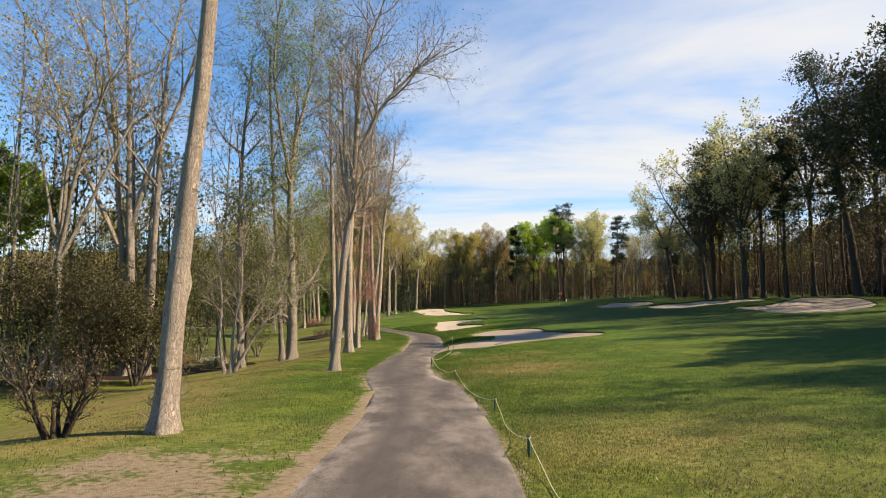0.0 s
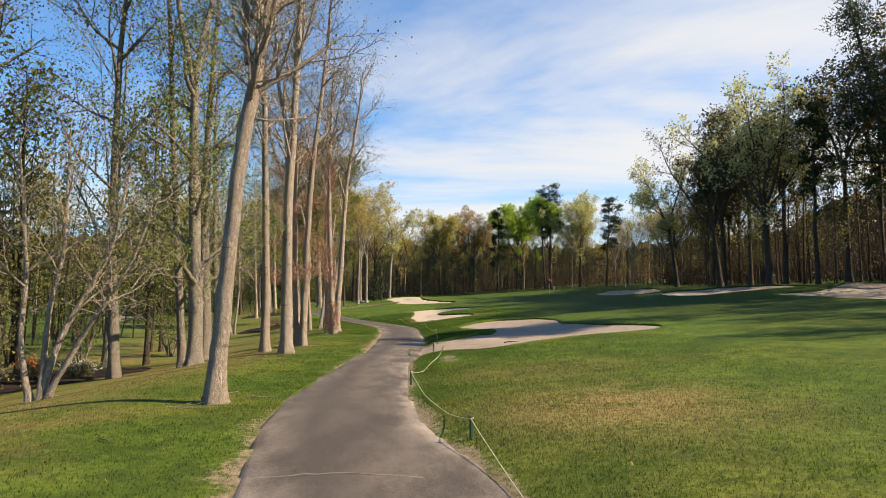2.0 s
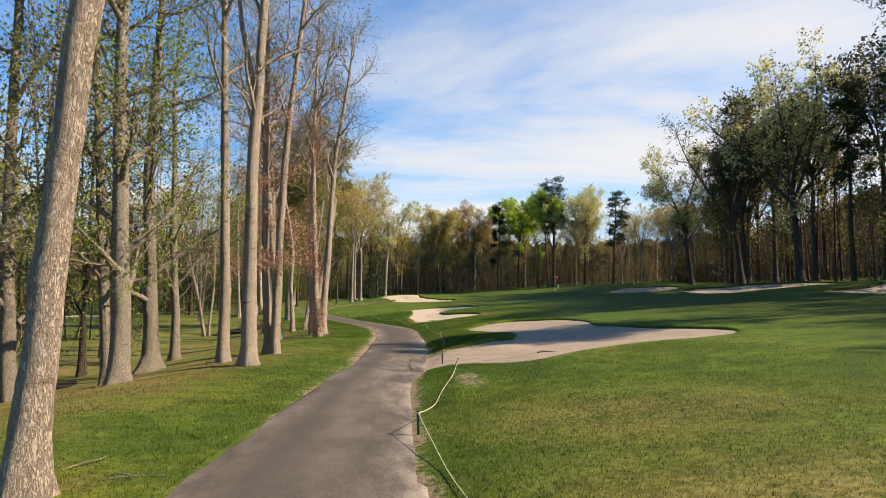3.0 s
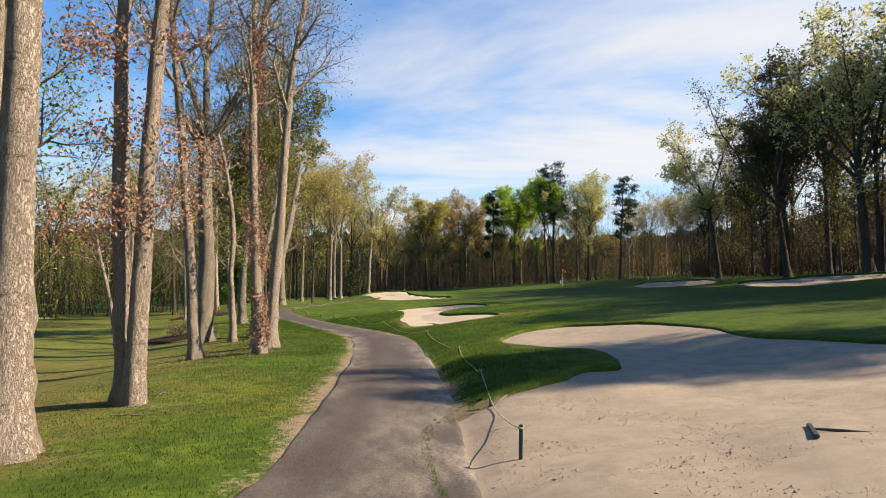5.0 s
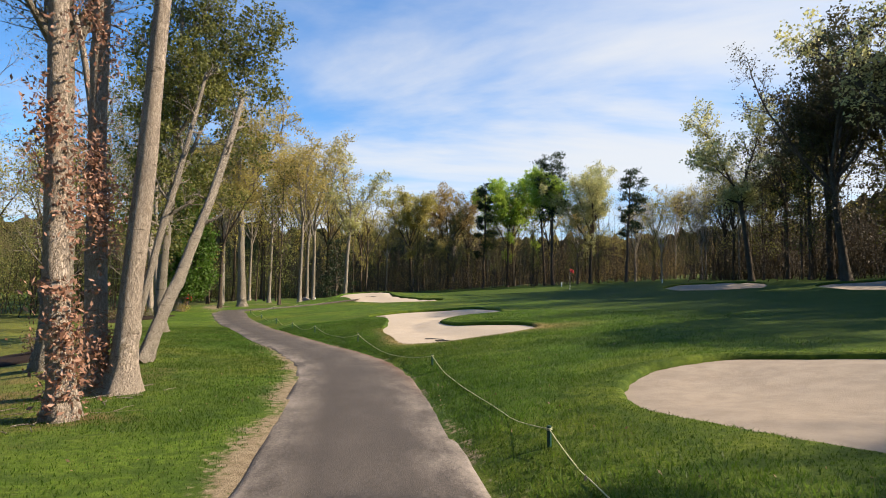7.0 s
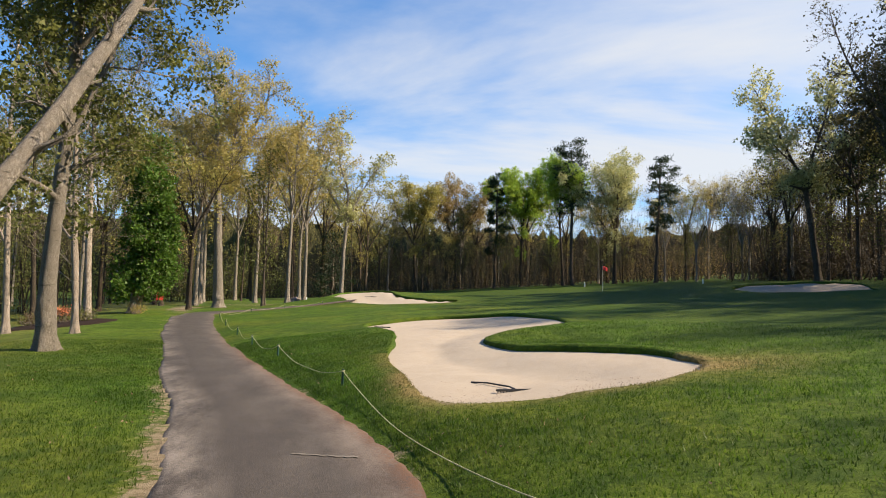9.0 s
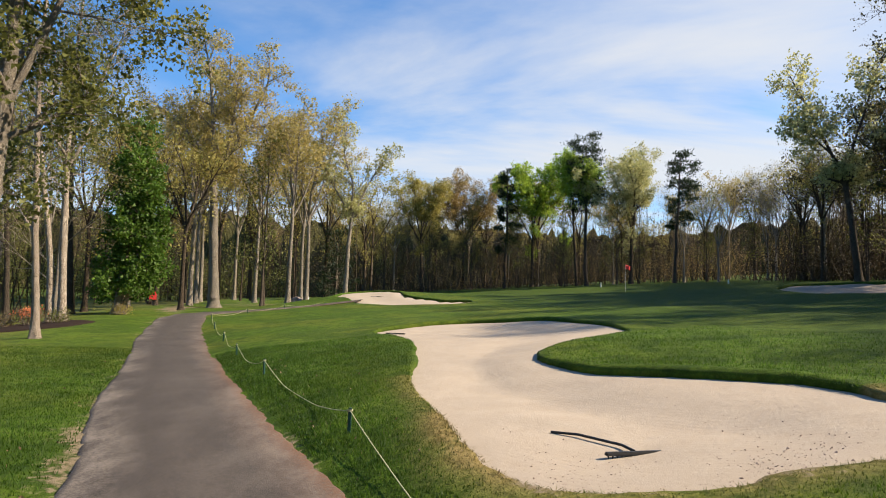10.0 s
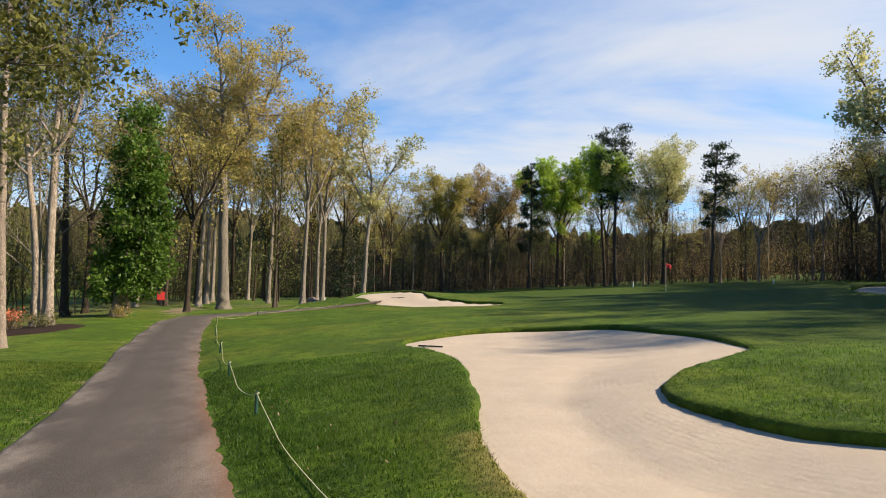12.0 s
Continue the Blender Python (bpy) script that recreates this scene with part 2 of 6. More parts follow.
def plain_material(name, a, b, scale=18.0, rough=0.6, spec=0.4, metal=0.0, bump=0.2):
    m = Mat(name)
    n1, n2 = m.noise(scale, 4), m.noise(scale * 0.15, 3)
    c = m.mix(m.ramp(n1, 0.3, 0.7), a, b)
    c = m.mix(m.ramp(n2, 0.45, 0.7, 0, 0.35), c, tuple(0.6 * v for v in a))
    m.bump(n1, bump, 0.004)
    return m.done(c, rough, spec, metal)


TURF = grass_material()
BLADES = blade_material()
ASPHALT = asphalt_material()
SAND_WARM = sand_material("sand", (0.398, 0.334, 0.264), (0.372, 0.308, 0.240))
SAND_GREY = sand_material("coarse_sand", (0.291, 0.241, 0.190), (0.224, 0.182, 0.143))
BARK_TAN = bark_material("bark_tan", (0.500, 0.412, 0.338), (0.215, 0.168, 0.130), 34.0)
BARK_GREY = bark_material("bark_grey", (0.360, 0.310, 0.250), (0.135, 0.112, 0.087), 32.0)
# bark set darker for trunks seen from their unlit side
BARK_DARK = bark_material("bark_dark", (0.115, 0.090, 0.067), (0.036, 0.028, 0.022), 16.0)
BARK_BROWN = bark_material("bark_brown", (0.105, 0.078, 0.054), (0.034, 0.025, 0.018), 16.0)
BARK_PALE = bark_material("bark_pale", (0.510, 0.428, 0.346), (0.191, 0.146, 0.109), 12.0)
LEAF_OLIVE = leaf_material("leaf_olive", (0.095, 0.105, 0.026), (0.213, 0.210, 0.053), 0.4)
LEAF_BUD = leaf_material("leaf_bud", (0.283, 0.240, 0.059), (0.462, 0.403, 0.118), 0.42)
LEAF_SPRING = leaf_material("leaf_spring", (0.235, 0.353, 0.035), (0.421, 0.539, 0.077), 0.48)
LEAF_GOLD = leaf_material("leaf_gold", (0.341, 0.262, 0.069), (0.528, 0.430, 0.156), 0.45)
# olive leaf darkened for the backlit wood, also used on the dark bushes
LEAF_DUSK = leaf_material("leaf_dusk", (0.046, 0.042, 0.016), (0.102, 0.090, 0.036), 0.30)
LEAF_FRESH = leaf_material("leaf_fresh", (0.113, 0.173, 0.027), (0.237, 0.300, 0.058), 0.42)
LEAF_PALE = leaf_material("leaf_pale", (0.358, 0.347, 0.130), (0.564, 0.542, 0.260), 0.45)
LEAF_DEEP = leaf_material("leaf_deep", (0.046, 0.100, 0.012), (0.120, 0.205, 0.028), 0.35)
LEAF_BROWN = leaf_material("leaf_brown", (0.115, 0.078, 0.037), (0.183, 0.129, 0.069), 0.3)
LEAF_FALLEN = leaf_material("leaf_fallen", (0.110, 0.070, 0.036), (0.290, 0.205, 0.120), 0.2)
LEAF_RUST = leaf_material("leaf_rust", (0.254, 0.122, 0.080), (0.455, 0.271, 0.193), 0.3)
LEAF_DUFF = leaf_material("leaf_duff", (0.150, 0.114, 0.055), (0.245, 0.190, 0.098), 0.35)
# brown undergrowth leaf, darkened so its colour carries the shade inside the woods
LEAF_UNDER_SHADE = leaf_material("leaf_under_shade", (0.048, 0.034, 0.017), (0.087, 0.063, 0.033), 0.3)
LEAF_TAWNY = leaf_material("leaf_tawny", (0.262, 0.183, 0.069), (0.420, 0.304, 0.122), 0.42)
NEEDLES = leaf_material("needles", (0.017, 0.032, 0.011), (0.037, 0.057, 0.021), 0.2)
STAKE_GREEN = plain_material("stake_paint", (0.008, 0.042, 0.029), (0.014, 0.059, 0.042), 40, 0.45)
ROPE = plain_material("rope_fibre", (0.364, 0.350, 0.210), (0.476, 0.462, 0.301), 160, 0.8, 0.2)
METAL_DARK = plain_material("dark_rake", (0.014, 0.014, 0.014), (0.032, 0.029, 0.028), 60, 0.55)
RED_CLOTH = plain_material("red_cloth", (0.55, 0.030, 0.030), (0.68, 0.055, 0.045), 30, 0.75)
WHITE_PAINT = plain_material("white_paint", (0.72, 0.71, 0.68), (0.80, 0.79, 0.76), 30, 0.5)
MULCH = plain_material("mulch", (0.013, 0.008, 0.007), (0.035, 0.023, 0.017), 45, 0.95, 0.1, 0.0, 1.0)
GRIT = plain_material("grit", (0.215, 0.150, 0.120), (0.385, 0.300, 0.255), 60, 0.9, 0.2, 0.0, 1.0)
ROCK = plain_material("boulder", (0.161, 0.126, 0.108), (0.231, 0.189, 0.164), 9, 0.9, 0.2, 0.0, 1.0)
MORTAR = plain_material("pale_joint", (0.133, 0.115, 0.098), (0.189, 0.164, 0.140), 60, 0.9, 0.2)

# ---- the lie of the land ----
GY = np.arange(-80.0, 260.0, 0.25)


def smooth_line(ys, vs, width=1.2):
    """A line through plan points, rounded off over a length of width metres."""
    line = np.interp(GY, ys, vs)
    k = np.exp(-0.5 * (np.arange(-16, 17) * 0.25 / (width * 0.5)) ** 2)
    return np.convolve(np.pad(line, 16, mode="edge"), k / k.sum(), mode="valid")


EDGE_L = smooth_line(
    (-80, 10, 14, 18.3, 22, 25.5, 31, 35.7, 38, 42, 50, 54.7, 58, 60, 62.4, 65.5, 68, 70, 76, 79, 90, 95, 105, 250),
    (-2.1, -2.1, -2.1, -2.3, -3.0, -3.27, -3.1, -2.95, -2.65, -2.65, -2.65, -2.93, -3.3, -3.9, -4.6, -5.75, -6.55, -7.1, -9, -10.1, -13.2, -14.4, -16, -16))
EDGE_R = smooth_line(
    (-80, 7, 11, 15, 20, 22, 24.5, 28, 33, 36.5, 42, 47, 50, 55, 57, 59.5, 61.7, 64.4, 68, 70.5, 75, 86, 91.5, 96, 105, 250),
    (0.3, 0.3, 0.47, 0.4, 0, -0.5, -0.8, -0.9, -0.95, -0.6, -0.35, -0.3, -0.4, -0.53, -0.75, -1.2, -1.95, -2.9, -4.2, -5, -6.5, -9.7, -11, -12, -13.5, -13.5))
BASE_Z = smooth_line(
    (-80, -30, 1, 4, 7, 10, 13, 16, 19, 29, 36, 42, 51, 60, 75, 85, 95, 105, 125, 150, 250),
    (0.5, 0.5, 0.19, 0.12, 0.06, -0.06, -0.18, -0.24, -0.27, -0.42, -0.48, -0.52, -0.45, -0.38, -0.33, -0.22, 0.05, 0.25, 0.6, 1.2, 1.6), 6.0)


def land(x, y):
    """Height of the turf before the bunkers are dug, for arrays of places."""
    x, y = np.asarray(x, float), np.asarray(y, float)
    l, r, b = np.interp(y, GY, EDGE_L), np.interp(y, GY, EDGE_R), np.interp(y, GY, BASE_Z)
    xc, yc = np.clip(x, -30, 75), np.clip(y, -10, 165)
    plane = -0.074 + 0.0573 * xc + 0.0032 * yc - 0.00001 * xc * xc + 0.00008 * yc * yc + 0.00012 * xc * yc
    dr, dl = np.maximum(x - r, 0), np.maximum(l - x, 0)
    right = b + (0.25 * (1 - np.exp(-dr / 0.5)) + 0.75 * (1 - np.exp(-dr / 4.0))) * (plane - b)
    u = np.clip((dl - 2.5) / 9.5, 0, 1)
    fall = np.interp(y, (0, 10, 20, 55, 75, 110), (0.6, 0.9, 1.25, 1.1, 0.75, 0.7))
    left = b - fall * u * u * (3 - 2 * u) + 0.9 * np.clip((dl - 30) / 40, 0, 1) ** 2
    z = np.where(dr > 0, right, np.where(dl > 0, left, b))

    def hump(cx, cy, rx, ry, h):
        return h * np.exp(-((x - cx) / rx) ** 2 - ((y - cy) / ry) ** 2)

    z = z + hump(-2.0, 112, 7, 8, 0.95)          # mound that holds the far bunker
    z = z + hump(4.2, 46.0, 3.6, 7.0, -0.06)     # hollow that holds the large bunker
    z = z + hump(1.2, 44.6, 1.5, 2.6, 0.12)      # grass tongue in it
    z = z + hump(3.6, 67.3, 2.2, 2.6, 0.10)      # grass tongue in the second bunker
    z = z + hump(-2.0, 69.5, 1.5, 4.5, 0.06)
    z = z + hump(26.5, 92.5, 6, 4, 0.35) + hump(31.5, 78, 8, 4, 0.35) + hump(36, 66.5, 6, 5, 0.4)
    away = np.clip(np.maximum(dr, dl) / 3.0, 0, 1)
    z = z + away * (0.05 * np.sin(0.43 * x + 1.3) * np.sin(0.37 * y + 0.4) + 0.025 * np.sin(1.1 * x - 0.7 * y) * np.sin(0.9 * y + 0.3 * x))
    return z


def rounded(points, per=5):
    """A closed plan outline through the points, rounded and sampled (Catmull-Rom)."""
    p = np.array(points, float)
    out = []
    for i in range(len(p)):
        a, b, c, d = p[i - 1], p[i], p[(i + 1) % len(p)], p[(i + 2) % len(p)]
        for k in range(per):
            t = k / per
            out.append(0.5 * (2 * b + (c - a) * t + (2 * a - 5 * b + 4 * c - d) * t * t + (3 * b - a - 3 * c + d) * t ** 3))
    return np.array(out)


def inside_depth(poly, x, y):
    """Signed distance to a closed outline: positive inside."""
    x, y = np.asarray(x, float).ravel(), np.asarray(y, float).ravel()
    best, odd = np.full(x.shape, 1e9), np.zeros(x.shape, bool)
    for (ax, ay), (bx, by) in zip(poly, np.roll(poly, -1, axis=0)):
        ex, ey = bx - ax, by - ay
        t = np.clip(((x - ax) * ex + (y - ay) * ey) / (ex * ex + ey * ey + 1e-12), 0, 1)
        best = np.minimum(best, (x - ax - t * ex) ** 2 + (y - ay - t * ey) ** 2)
        cross = (ay > y) != (by > y)
        odd ^= cross & (x < ax + (y - ay) * ex / (ey if abs(ey) > 1e-9 else 1e-9))
    return np.where(odd, 1, -1) * np.sqrt(best)


# outline in plan, depth of the sand below the turf, material, label
BUNKERS = [
    (rounded([(-0.92, 37.4), (-0.72, 36.0), (0.35, 35.3), (1.2, 34.4), (2.05, 34.3), (3.4, 35.6), (5.3, 36.6), (7.7, 37.0), (8.9, 38.0), (8.2, 39.8),
              (7.2, 41.6), (6.4, 43.9), (6.65, 46.3), (6.65, 48.6), (6.1, 50.3), (4.6, 51.7), (3.0, 51.4), (2.1, 50.5), (1.8, 49.2), (2.3, 47.7),
              (2.9, 46.3), (3.2, 44.9), (3.1, 43.3), (2.7, 42.0), (2.0, 41.9), (1.4, 41.2), (0.6, 40.8), (0.0, 40.1), (-0.75, 39.5)]), 0.16, "grey"),
    (rounded([(-1.75, 75.7), (-0.95, 77.1), (1.3, 78.0), (3.2, 76.9), (4.3, 74.7), (4.45, 71.3), (3.5, 69.7), (2.0, 68.3), (1.25, 67.2), (1.2, 66.0),
              (1.85, 64.7), (3.4, 63.2), (3.65, 61.7), (3.2, 60.8), (2.4, 60.3), (1.5, 60.25), (0.5, 60.2), (-0.5, 61.0), (-0.8, 63.3), (-1.05, 65.4),
              (-0.88, 68.2), (-0.78, 70.8), (-1.0, 72.8)]), 0.18, "warm"),
    (rounded([(-5.3, 109.5), (-4.2, 112.5), (-2.0, 113), (-0.3, 110), (0.4, 105.5), (2.6, 102), (4.6, 99.5), (3.4, 97.4), (-0.6, 99.5), (-3.1, 102.5), (-3.9, 106)]), 0.25, "warm"),
    (rounded([(21.2, 89), (23, 93), (26.6, 93.8), (29.2, 90), (26.4, 85), (23.6, 82), (21.8, 84.5)]), 0.3, "grey"),
    (rounded([(24, 76.5), (28.8, 79.5), (34.7, 77.5), (39, 75), (34, 71.5), (28.6, 69.6), (23.8, 70.5)]), 0.3, "grey"),
    (rounded([(26.6, 61.5), (32, 63), (39, 68), (40.5, 64), (35, 53), (27, 44.5), (23.6, 46.5), (25.2, 53)]), 0.35, "grey"),
    (rounded([(-41, 92), (-37, 94.5), (-33, 93.5), (-34, 90.5), (-39, 90)]), 0.25, "warm"),
]


def sand_level(depth, d):
    """How far the sand lies below the turf, d metres inside the outline."""
    u = np.clip(d / 2.4, 0, 1)
    edge = 0.015 if depth < 0.17 else 0.05
    return edge + (depth - edge) * u * u * (3 - 2 * u)


def terrain(x, y):
    """Height of the turf sheet, with the bunkers dug out."""
    x, y = np.asarray(x, float), np.asarray(y, float)
    z = land(x, y)
    for poly, depth, _ in BUNKERS:
        lo, hi = poly.min(0) - 1, poly.max(0) + 1
        near = (x > lo[0]) & (x < hi[0]) & (y > lo[1]) & (y < hi[1])
        if near.any():
            d = inside_depth(poly, x[near], y[near])
            flush = (x[near] < 0.4) & (y[near] > 35.0) & (y[near] < 41.0) & (d < 0)
            z[near] -= np.where((d > -0.30) & ~flush, np.clip((d + 0.30) / 0.24, 0, 1) * (sand_level(depth, np.maximum(d, 0)) + 0.10), 0)
    return z


def floor_z(x, y):
    """Height at one place: turf, or the sand in a bunker."""
    z = float(land(x, y))
    for poly, depth, _ in BUNKERS:
        d = float(inside_depth(poly, [x], [y])[0])
        if d > 0:
            return z - float(sand_level(depth, d))
    return z


LIP = ((-1.1, -0.03), (-0.8, 0.02), (-0.45, 0.07), (-0.22, 0.110), (-0.11, 0.100), (-0.06, 0.05), (-0.04, -0.02), (-0.09, -0.18))


def bank_of(nx, ny):
    """How high the lip stands: the bank on the far side is higher than the flush near side."""
    return 0.12 + 0.88 * np.clip(-ny * 0.8 + np.abs(nx) * 0.35, 0, 1)


def lip_rise(x, y):
    """How far the lips of the two near bunkers stand above the turf."""
    rise = np.zeros(len(x))
    for poly, _, _ in BUNKERS[:2]:
        d = inside_depth(poly, x, y)
        k = (d > -1.1) & (d < 0)
        if k.any():
            gx_, gy_ = (inside_depth(poly, x[k] + 0.05, y[k]) - d[k]) / 0.05, (inside_depth(poly, x[k], y[k] + 0.05) - d[k]) / 0.05
            rise[k] = np.interp(d[k], [p[0] for p in LIP[:6]], [p[1] for p in LIP[:6]]) * bank_of(gx_, gy_)
    return np.maximum(rise, 0)


# ---- mesh helpers ----


def mesh_from(name, verts, faces, material=None, smooth=True, attrs=None):
    """A mesh from an array of places and arrays of faces (each array holds faces of one size)."""
    faces = [np.asarray(f, np.int32) for f in (faces if isinstance(faces, (list, tuple)) else [faces]) if len(f)]
    me = bpy.data.meshes.new(name)
    verts = np.asarray(verts, np.float32)
    loops = np.concatenate([f.ravel() for f in faces])
    sizes = np.concatenate([np.full(len(f), f.shape[1], np.int32) for f in faces])
    me.vertices.add(len(verts)), me.loops.add(len(loops)), me.polygons.add(len(sizes))
    me.vertices.foreach_set("co", verts.ravel())
    me.loops.foreach_set("vertex_index", loops)
    me.polygons.foreach_set("loop_start", np.concatenate(([0], np.cumsum(sizes)[:-1])).astype(np.int32))
    me.polygons.foreach_set("use_smooth", np.full(len(sizes), smooth))
    for key, values in (attrs or {}).items():
        me.attributes.new(key, "FLOAT", "POINT").data.foreach_set("value", np.asarray(values, np.float32).ravel())
    me.update(calc_edges=True)
    if material:
        me.materials.append(material)
    return me


def part(name, data, material, parent, label=""):
    """One mesh object under a thing. data: a mesh, or a bmesh, which is used up."""
    if isinstance(data, bmesh.types.BMesh):
        me = bpy.data.meshes.new(name)
        data.to_mesh(me)
        data.free()
        data = me
    if material and not data.materials:
        data.materials.append(material)
    ob = new(name, data)
    ob.parent = parent
    return tagged(ob, label) if label else ob


def thing(name, label, category, at=None, group="", kind=""):
    """An Empty at the base of a thing, which parents its parts."""
    ob = new(name)
    ob.empty_display_size = 0.2
    if at is not None:
        ob.matrix_basis = at
    return tagged(ob, label, category, group, kind)


def grid_faces(rows, cols, wrap=False):
    i, j = np.meshgrid(np.arange(rows - 1), np.arange(cols if wrap else cols - 1), indexing="ij")
    k = (j + 1) % cols
    return np.stack([i * cols + j, i * cols + k, (i + 1) * cols + k, (i + 1) * cols + j], -1).reshape(-1, 4)


def bump_at(x, y, cx, cy, rx, ry):
    return np.exp(-((x - cx) / rx) ** 2 - ((y - cy) / ry) ** 2)


# feet of the trunks beside the path, with duff and dead sticks round them
TRUNK_FEET = ((-4.5, 24.9), (-5.75, 38.4), (-6.95, 39.7), (-5.92, 41.9), (-7.5, 51.1), (-5.55, 51.0), (-6.25, 53.6), (-5.75, 53.5), (-9.9, 41.4), (-8.6, 36.0), (-9.3, 28.0))


def turf_attrs(x, y):
    """Where the turf is mown short, dry, or worn to soil."""
    l, r = np.interp(y, GY, EDGE_L), np.interp(y, GY, EDGE_R)
    dr, dl = x - r, l - x
    fair_edge = np.interp(y, (0, 20, 40, 56, 70, 90, 120), (16, 14, 11.5, 7.5, 8, 7, 3))
    mown = np.clip((x - fair_edge + 2.5) / 6.0, 0, 1) * np.clip((y - 8) / 6, 0, 1)
    mown = np.maximum(mown, np.clip((-x - 24) / 4, 0, 1) * np.clip((y - 35) / 10, 0, 1))
    dry = 0.95 * bump_at(x, y, 2.2, 22.5, 1.9, 2.0) + 0.5 * bump_at(x, y, 1.9, 27.5, 2.2, 1.6) + 0.55 * bump_at(x, y, 2.6, 10.5, 2.6, 2.4)
    dry += 0.9 * bump_at(x, y, 3.7, 60.9, 0.8, 0.8) + 0.9 * bump_at(x, y, -0.75, 62.4, 0.4, 1.5) + 0.3 * bump_at(x, y, 4.8, 61.3, 0.8, 0.8)
    dry += 0.34 * np.clip((dl - 2.2) / 2, 0, 1) * np.clip((10 - dl) / 4, 0, 1) * np.clip((48 - y) / 8, 0, 1) * np.clip((y - 2) / 6, 0, 1)
    dry += 0.25 * np.clip((dl - 3) / 3, 0, 1) * np.clip((22 - dl) / 6, 0, 1)
    dry += 0.3 * bump_at(x, y, -5.0, 11.5, 3.0, 2.4)
    dry += 0.12 * bump_at(x, y, 1.5, 15, 5, 12)
    dirt = 0.95 * np.clip(1.05 - dl / np.interp(y, (0, 30, 36, 56, 64), (0.6, 0.6, 0.8, 0.8, 0.5)), 0, 1) * (dl > -0.3) * np.interp(y, (0, 6, 13, 20, 26, 34, 44, 50, 60, 66), (1, 1, 1, 0.75, 0.35, 0.55, 0.8, 0.75, 0.75, 0.5))
    dirt = np.maximum(dirt, 0.72 * bump_at(x, y, -3.9, 8.0, 2.2, 3.6) * (dl > -0.3))
    dirt = np.maximum(dirt, 0.8 * np.clip(1 - dr / 0.45, 0, 1) * (dr > -0.3) * np.interp(y, (0, 10, 22, 30, 40, 52, 62, 75), (0.75, 0.6, 0.85, 0.9, 0.95, 0.55, 0.5, 0.4)))
    dirt = np.maximum(dirt, 0.75 * bump_at(x, y, 0.25, 32.6, 0.4, 1.8))
    dirt = np.maximum(dirt, 0.9 * bump_at(x, y, -15.3 - 0.22 * (y - 98), 106.0, 1.1, 9.0))
    dirt = np.maximum(dirt, 0.55 * bump_at(x, y, -12, 118, 6, 9))
    dirt = np.maximum(dirt, 1.0 * (dr > -0.3) * np.clip((1.5 - dr) / 0.5, 0, 1) * np.clip((y - 35.7 + 0.9 * x) / 0.4, 0, 1) * np.clip((41.2 - y) / 0.8, 0, 1))
    rim = inside_depth(BUNKERS[1][0], x, y).reshape(np.shape(x))
    dry = dry + 0.7 * np.clip((rim + 0.50) / 0.45, 0, 1) * np.where((y < 62.4) | ((x < 0.2) & (y < 66)), 1.0, 0.0) * (x < 5)
    dirt = np.maximum(dirt, 0.85 * np.clip((rim + 0.36) / 0.3, 0, 1) * np.clip((62.5 - y) / 1.5, 0, 1) * (x < 4.6))
    litter = 0.9 * np.clip((dl - 1.6) / 2.5, 0, 1) * np.clip((22 - dl) / 6, 0, 1) * np.clip((y - 9) / 8, 0, 1) * np.clip((64 - y) / 8, 0, 1)
    for tx, ty in TRUNK_FEET:
        litter = np.maximum(litter, 1.3 * bump_at(x, y, tx, ty, 0.75, 0.6))
    # greener turf; right of the path its y 16 to 34 also paints in shade
    lush = np.interp(y, (8, 16, 34, 50), (0, 0.8, 0.8, 1)) * np.clip((dr + 6) / 6, 0, 1) + 0.5 * np.clip((y - 52) / 12, 0, 1) * (dl > 0)
    return {"mown": mown, "dry": np.clip(dry, 0, 1), "dirt": np.clip(dirt, 0, 1), "lush": np.clip(lush, 0, 1), "litter": np.clip(litter, 0, 1.3)}


# ---- ground: one sheet to the horizon ----
def steps(*spans):
    out = [np.arange(a, b, s) for a, b, s in spans]
    return np.concatenate(out + [[spans[-1][1]]])


gx = steps((-1500, -300, 300), (-300, -100, 25), (-100, -40, 4), (-40, -12, 1.0), (-12, -6, 0.5), (-6, 9, 0.22), (9, 18, 0.5), (18, 45, 0.9), (45, 100, 4), (100, 300, 25), (300, 1500, 300))
gy = steps((-1500, -300, 300), (-300, -60, 30), (-60, -4, 4), (-4, 4, 1.0), (4, 80, 0.27), (80, 120, 0.6), (120, 180, 4), (180, 300, 20), (300, 1500, 300))
X, Y = np.meshgrid(gx, gy)
Zg = terrain(X, Y)
lx, rx = np.interp(Y, GY, EDGE_L), np.interp(Y, GY, EDGE_R)
on_path = (X > lx + 0.12) & (X < rx - 0.12) & (Y < 94) & (Y > -60)
Zg = np.where(on_path, Zg - 0.05, Zg)
ground = new("ground", mesh_from("ground", np.stack([X, Y, Zg], -1).reshape(-1, 3), grid_faces(len(gy), len(gx)), TURF, True, turf_attrs(X.ravel(), Y.ravel())))
tagged(ground, "green golf course turf with dry straw-coloured patches", "ground", kind="structure")

# ---- cart path ----
py_main = np.arange(-40.0, 93.0, 0.4)
left_line = np.concatenate([np.stack([np.interp(py_main, GY, EDGE_L), py_main], -1), np.array([(-14.2, 95.2), (-14.7, 98), (-13.9, 101), (-11.5, 103.6), (-7.5, 105.2), (-3.0, 106)])])
right_line = np.concatenate([np.stack([np.interp(py_main, GY, EDGE_R), py_main], -1), np.array([(-11.8, 94.6), (-12.2, 96.5), (-12.0, 98.2), (-10.4, 100.4), (-7.0, 102.2), (-3.0, 103.2)])])
prng = np.random.default_rng(5)
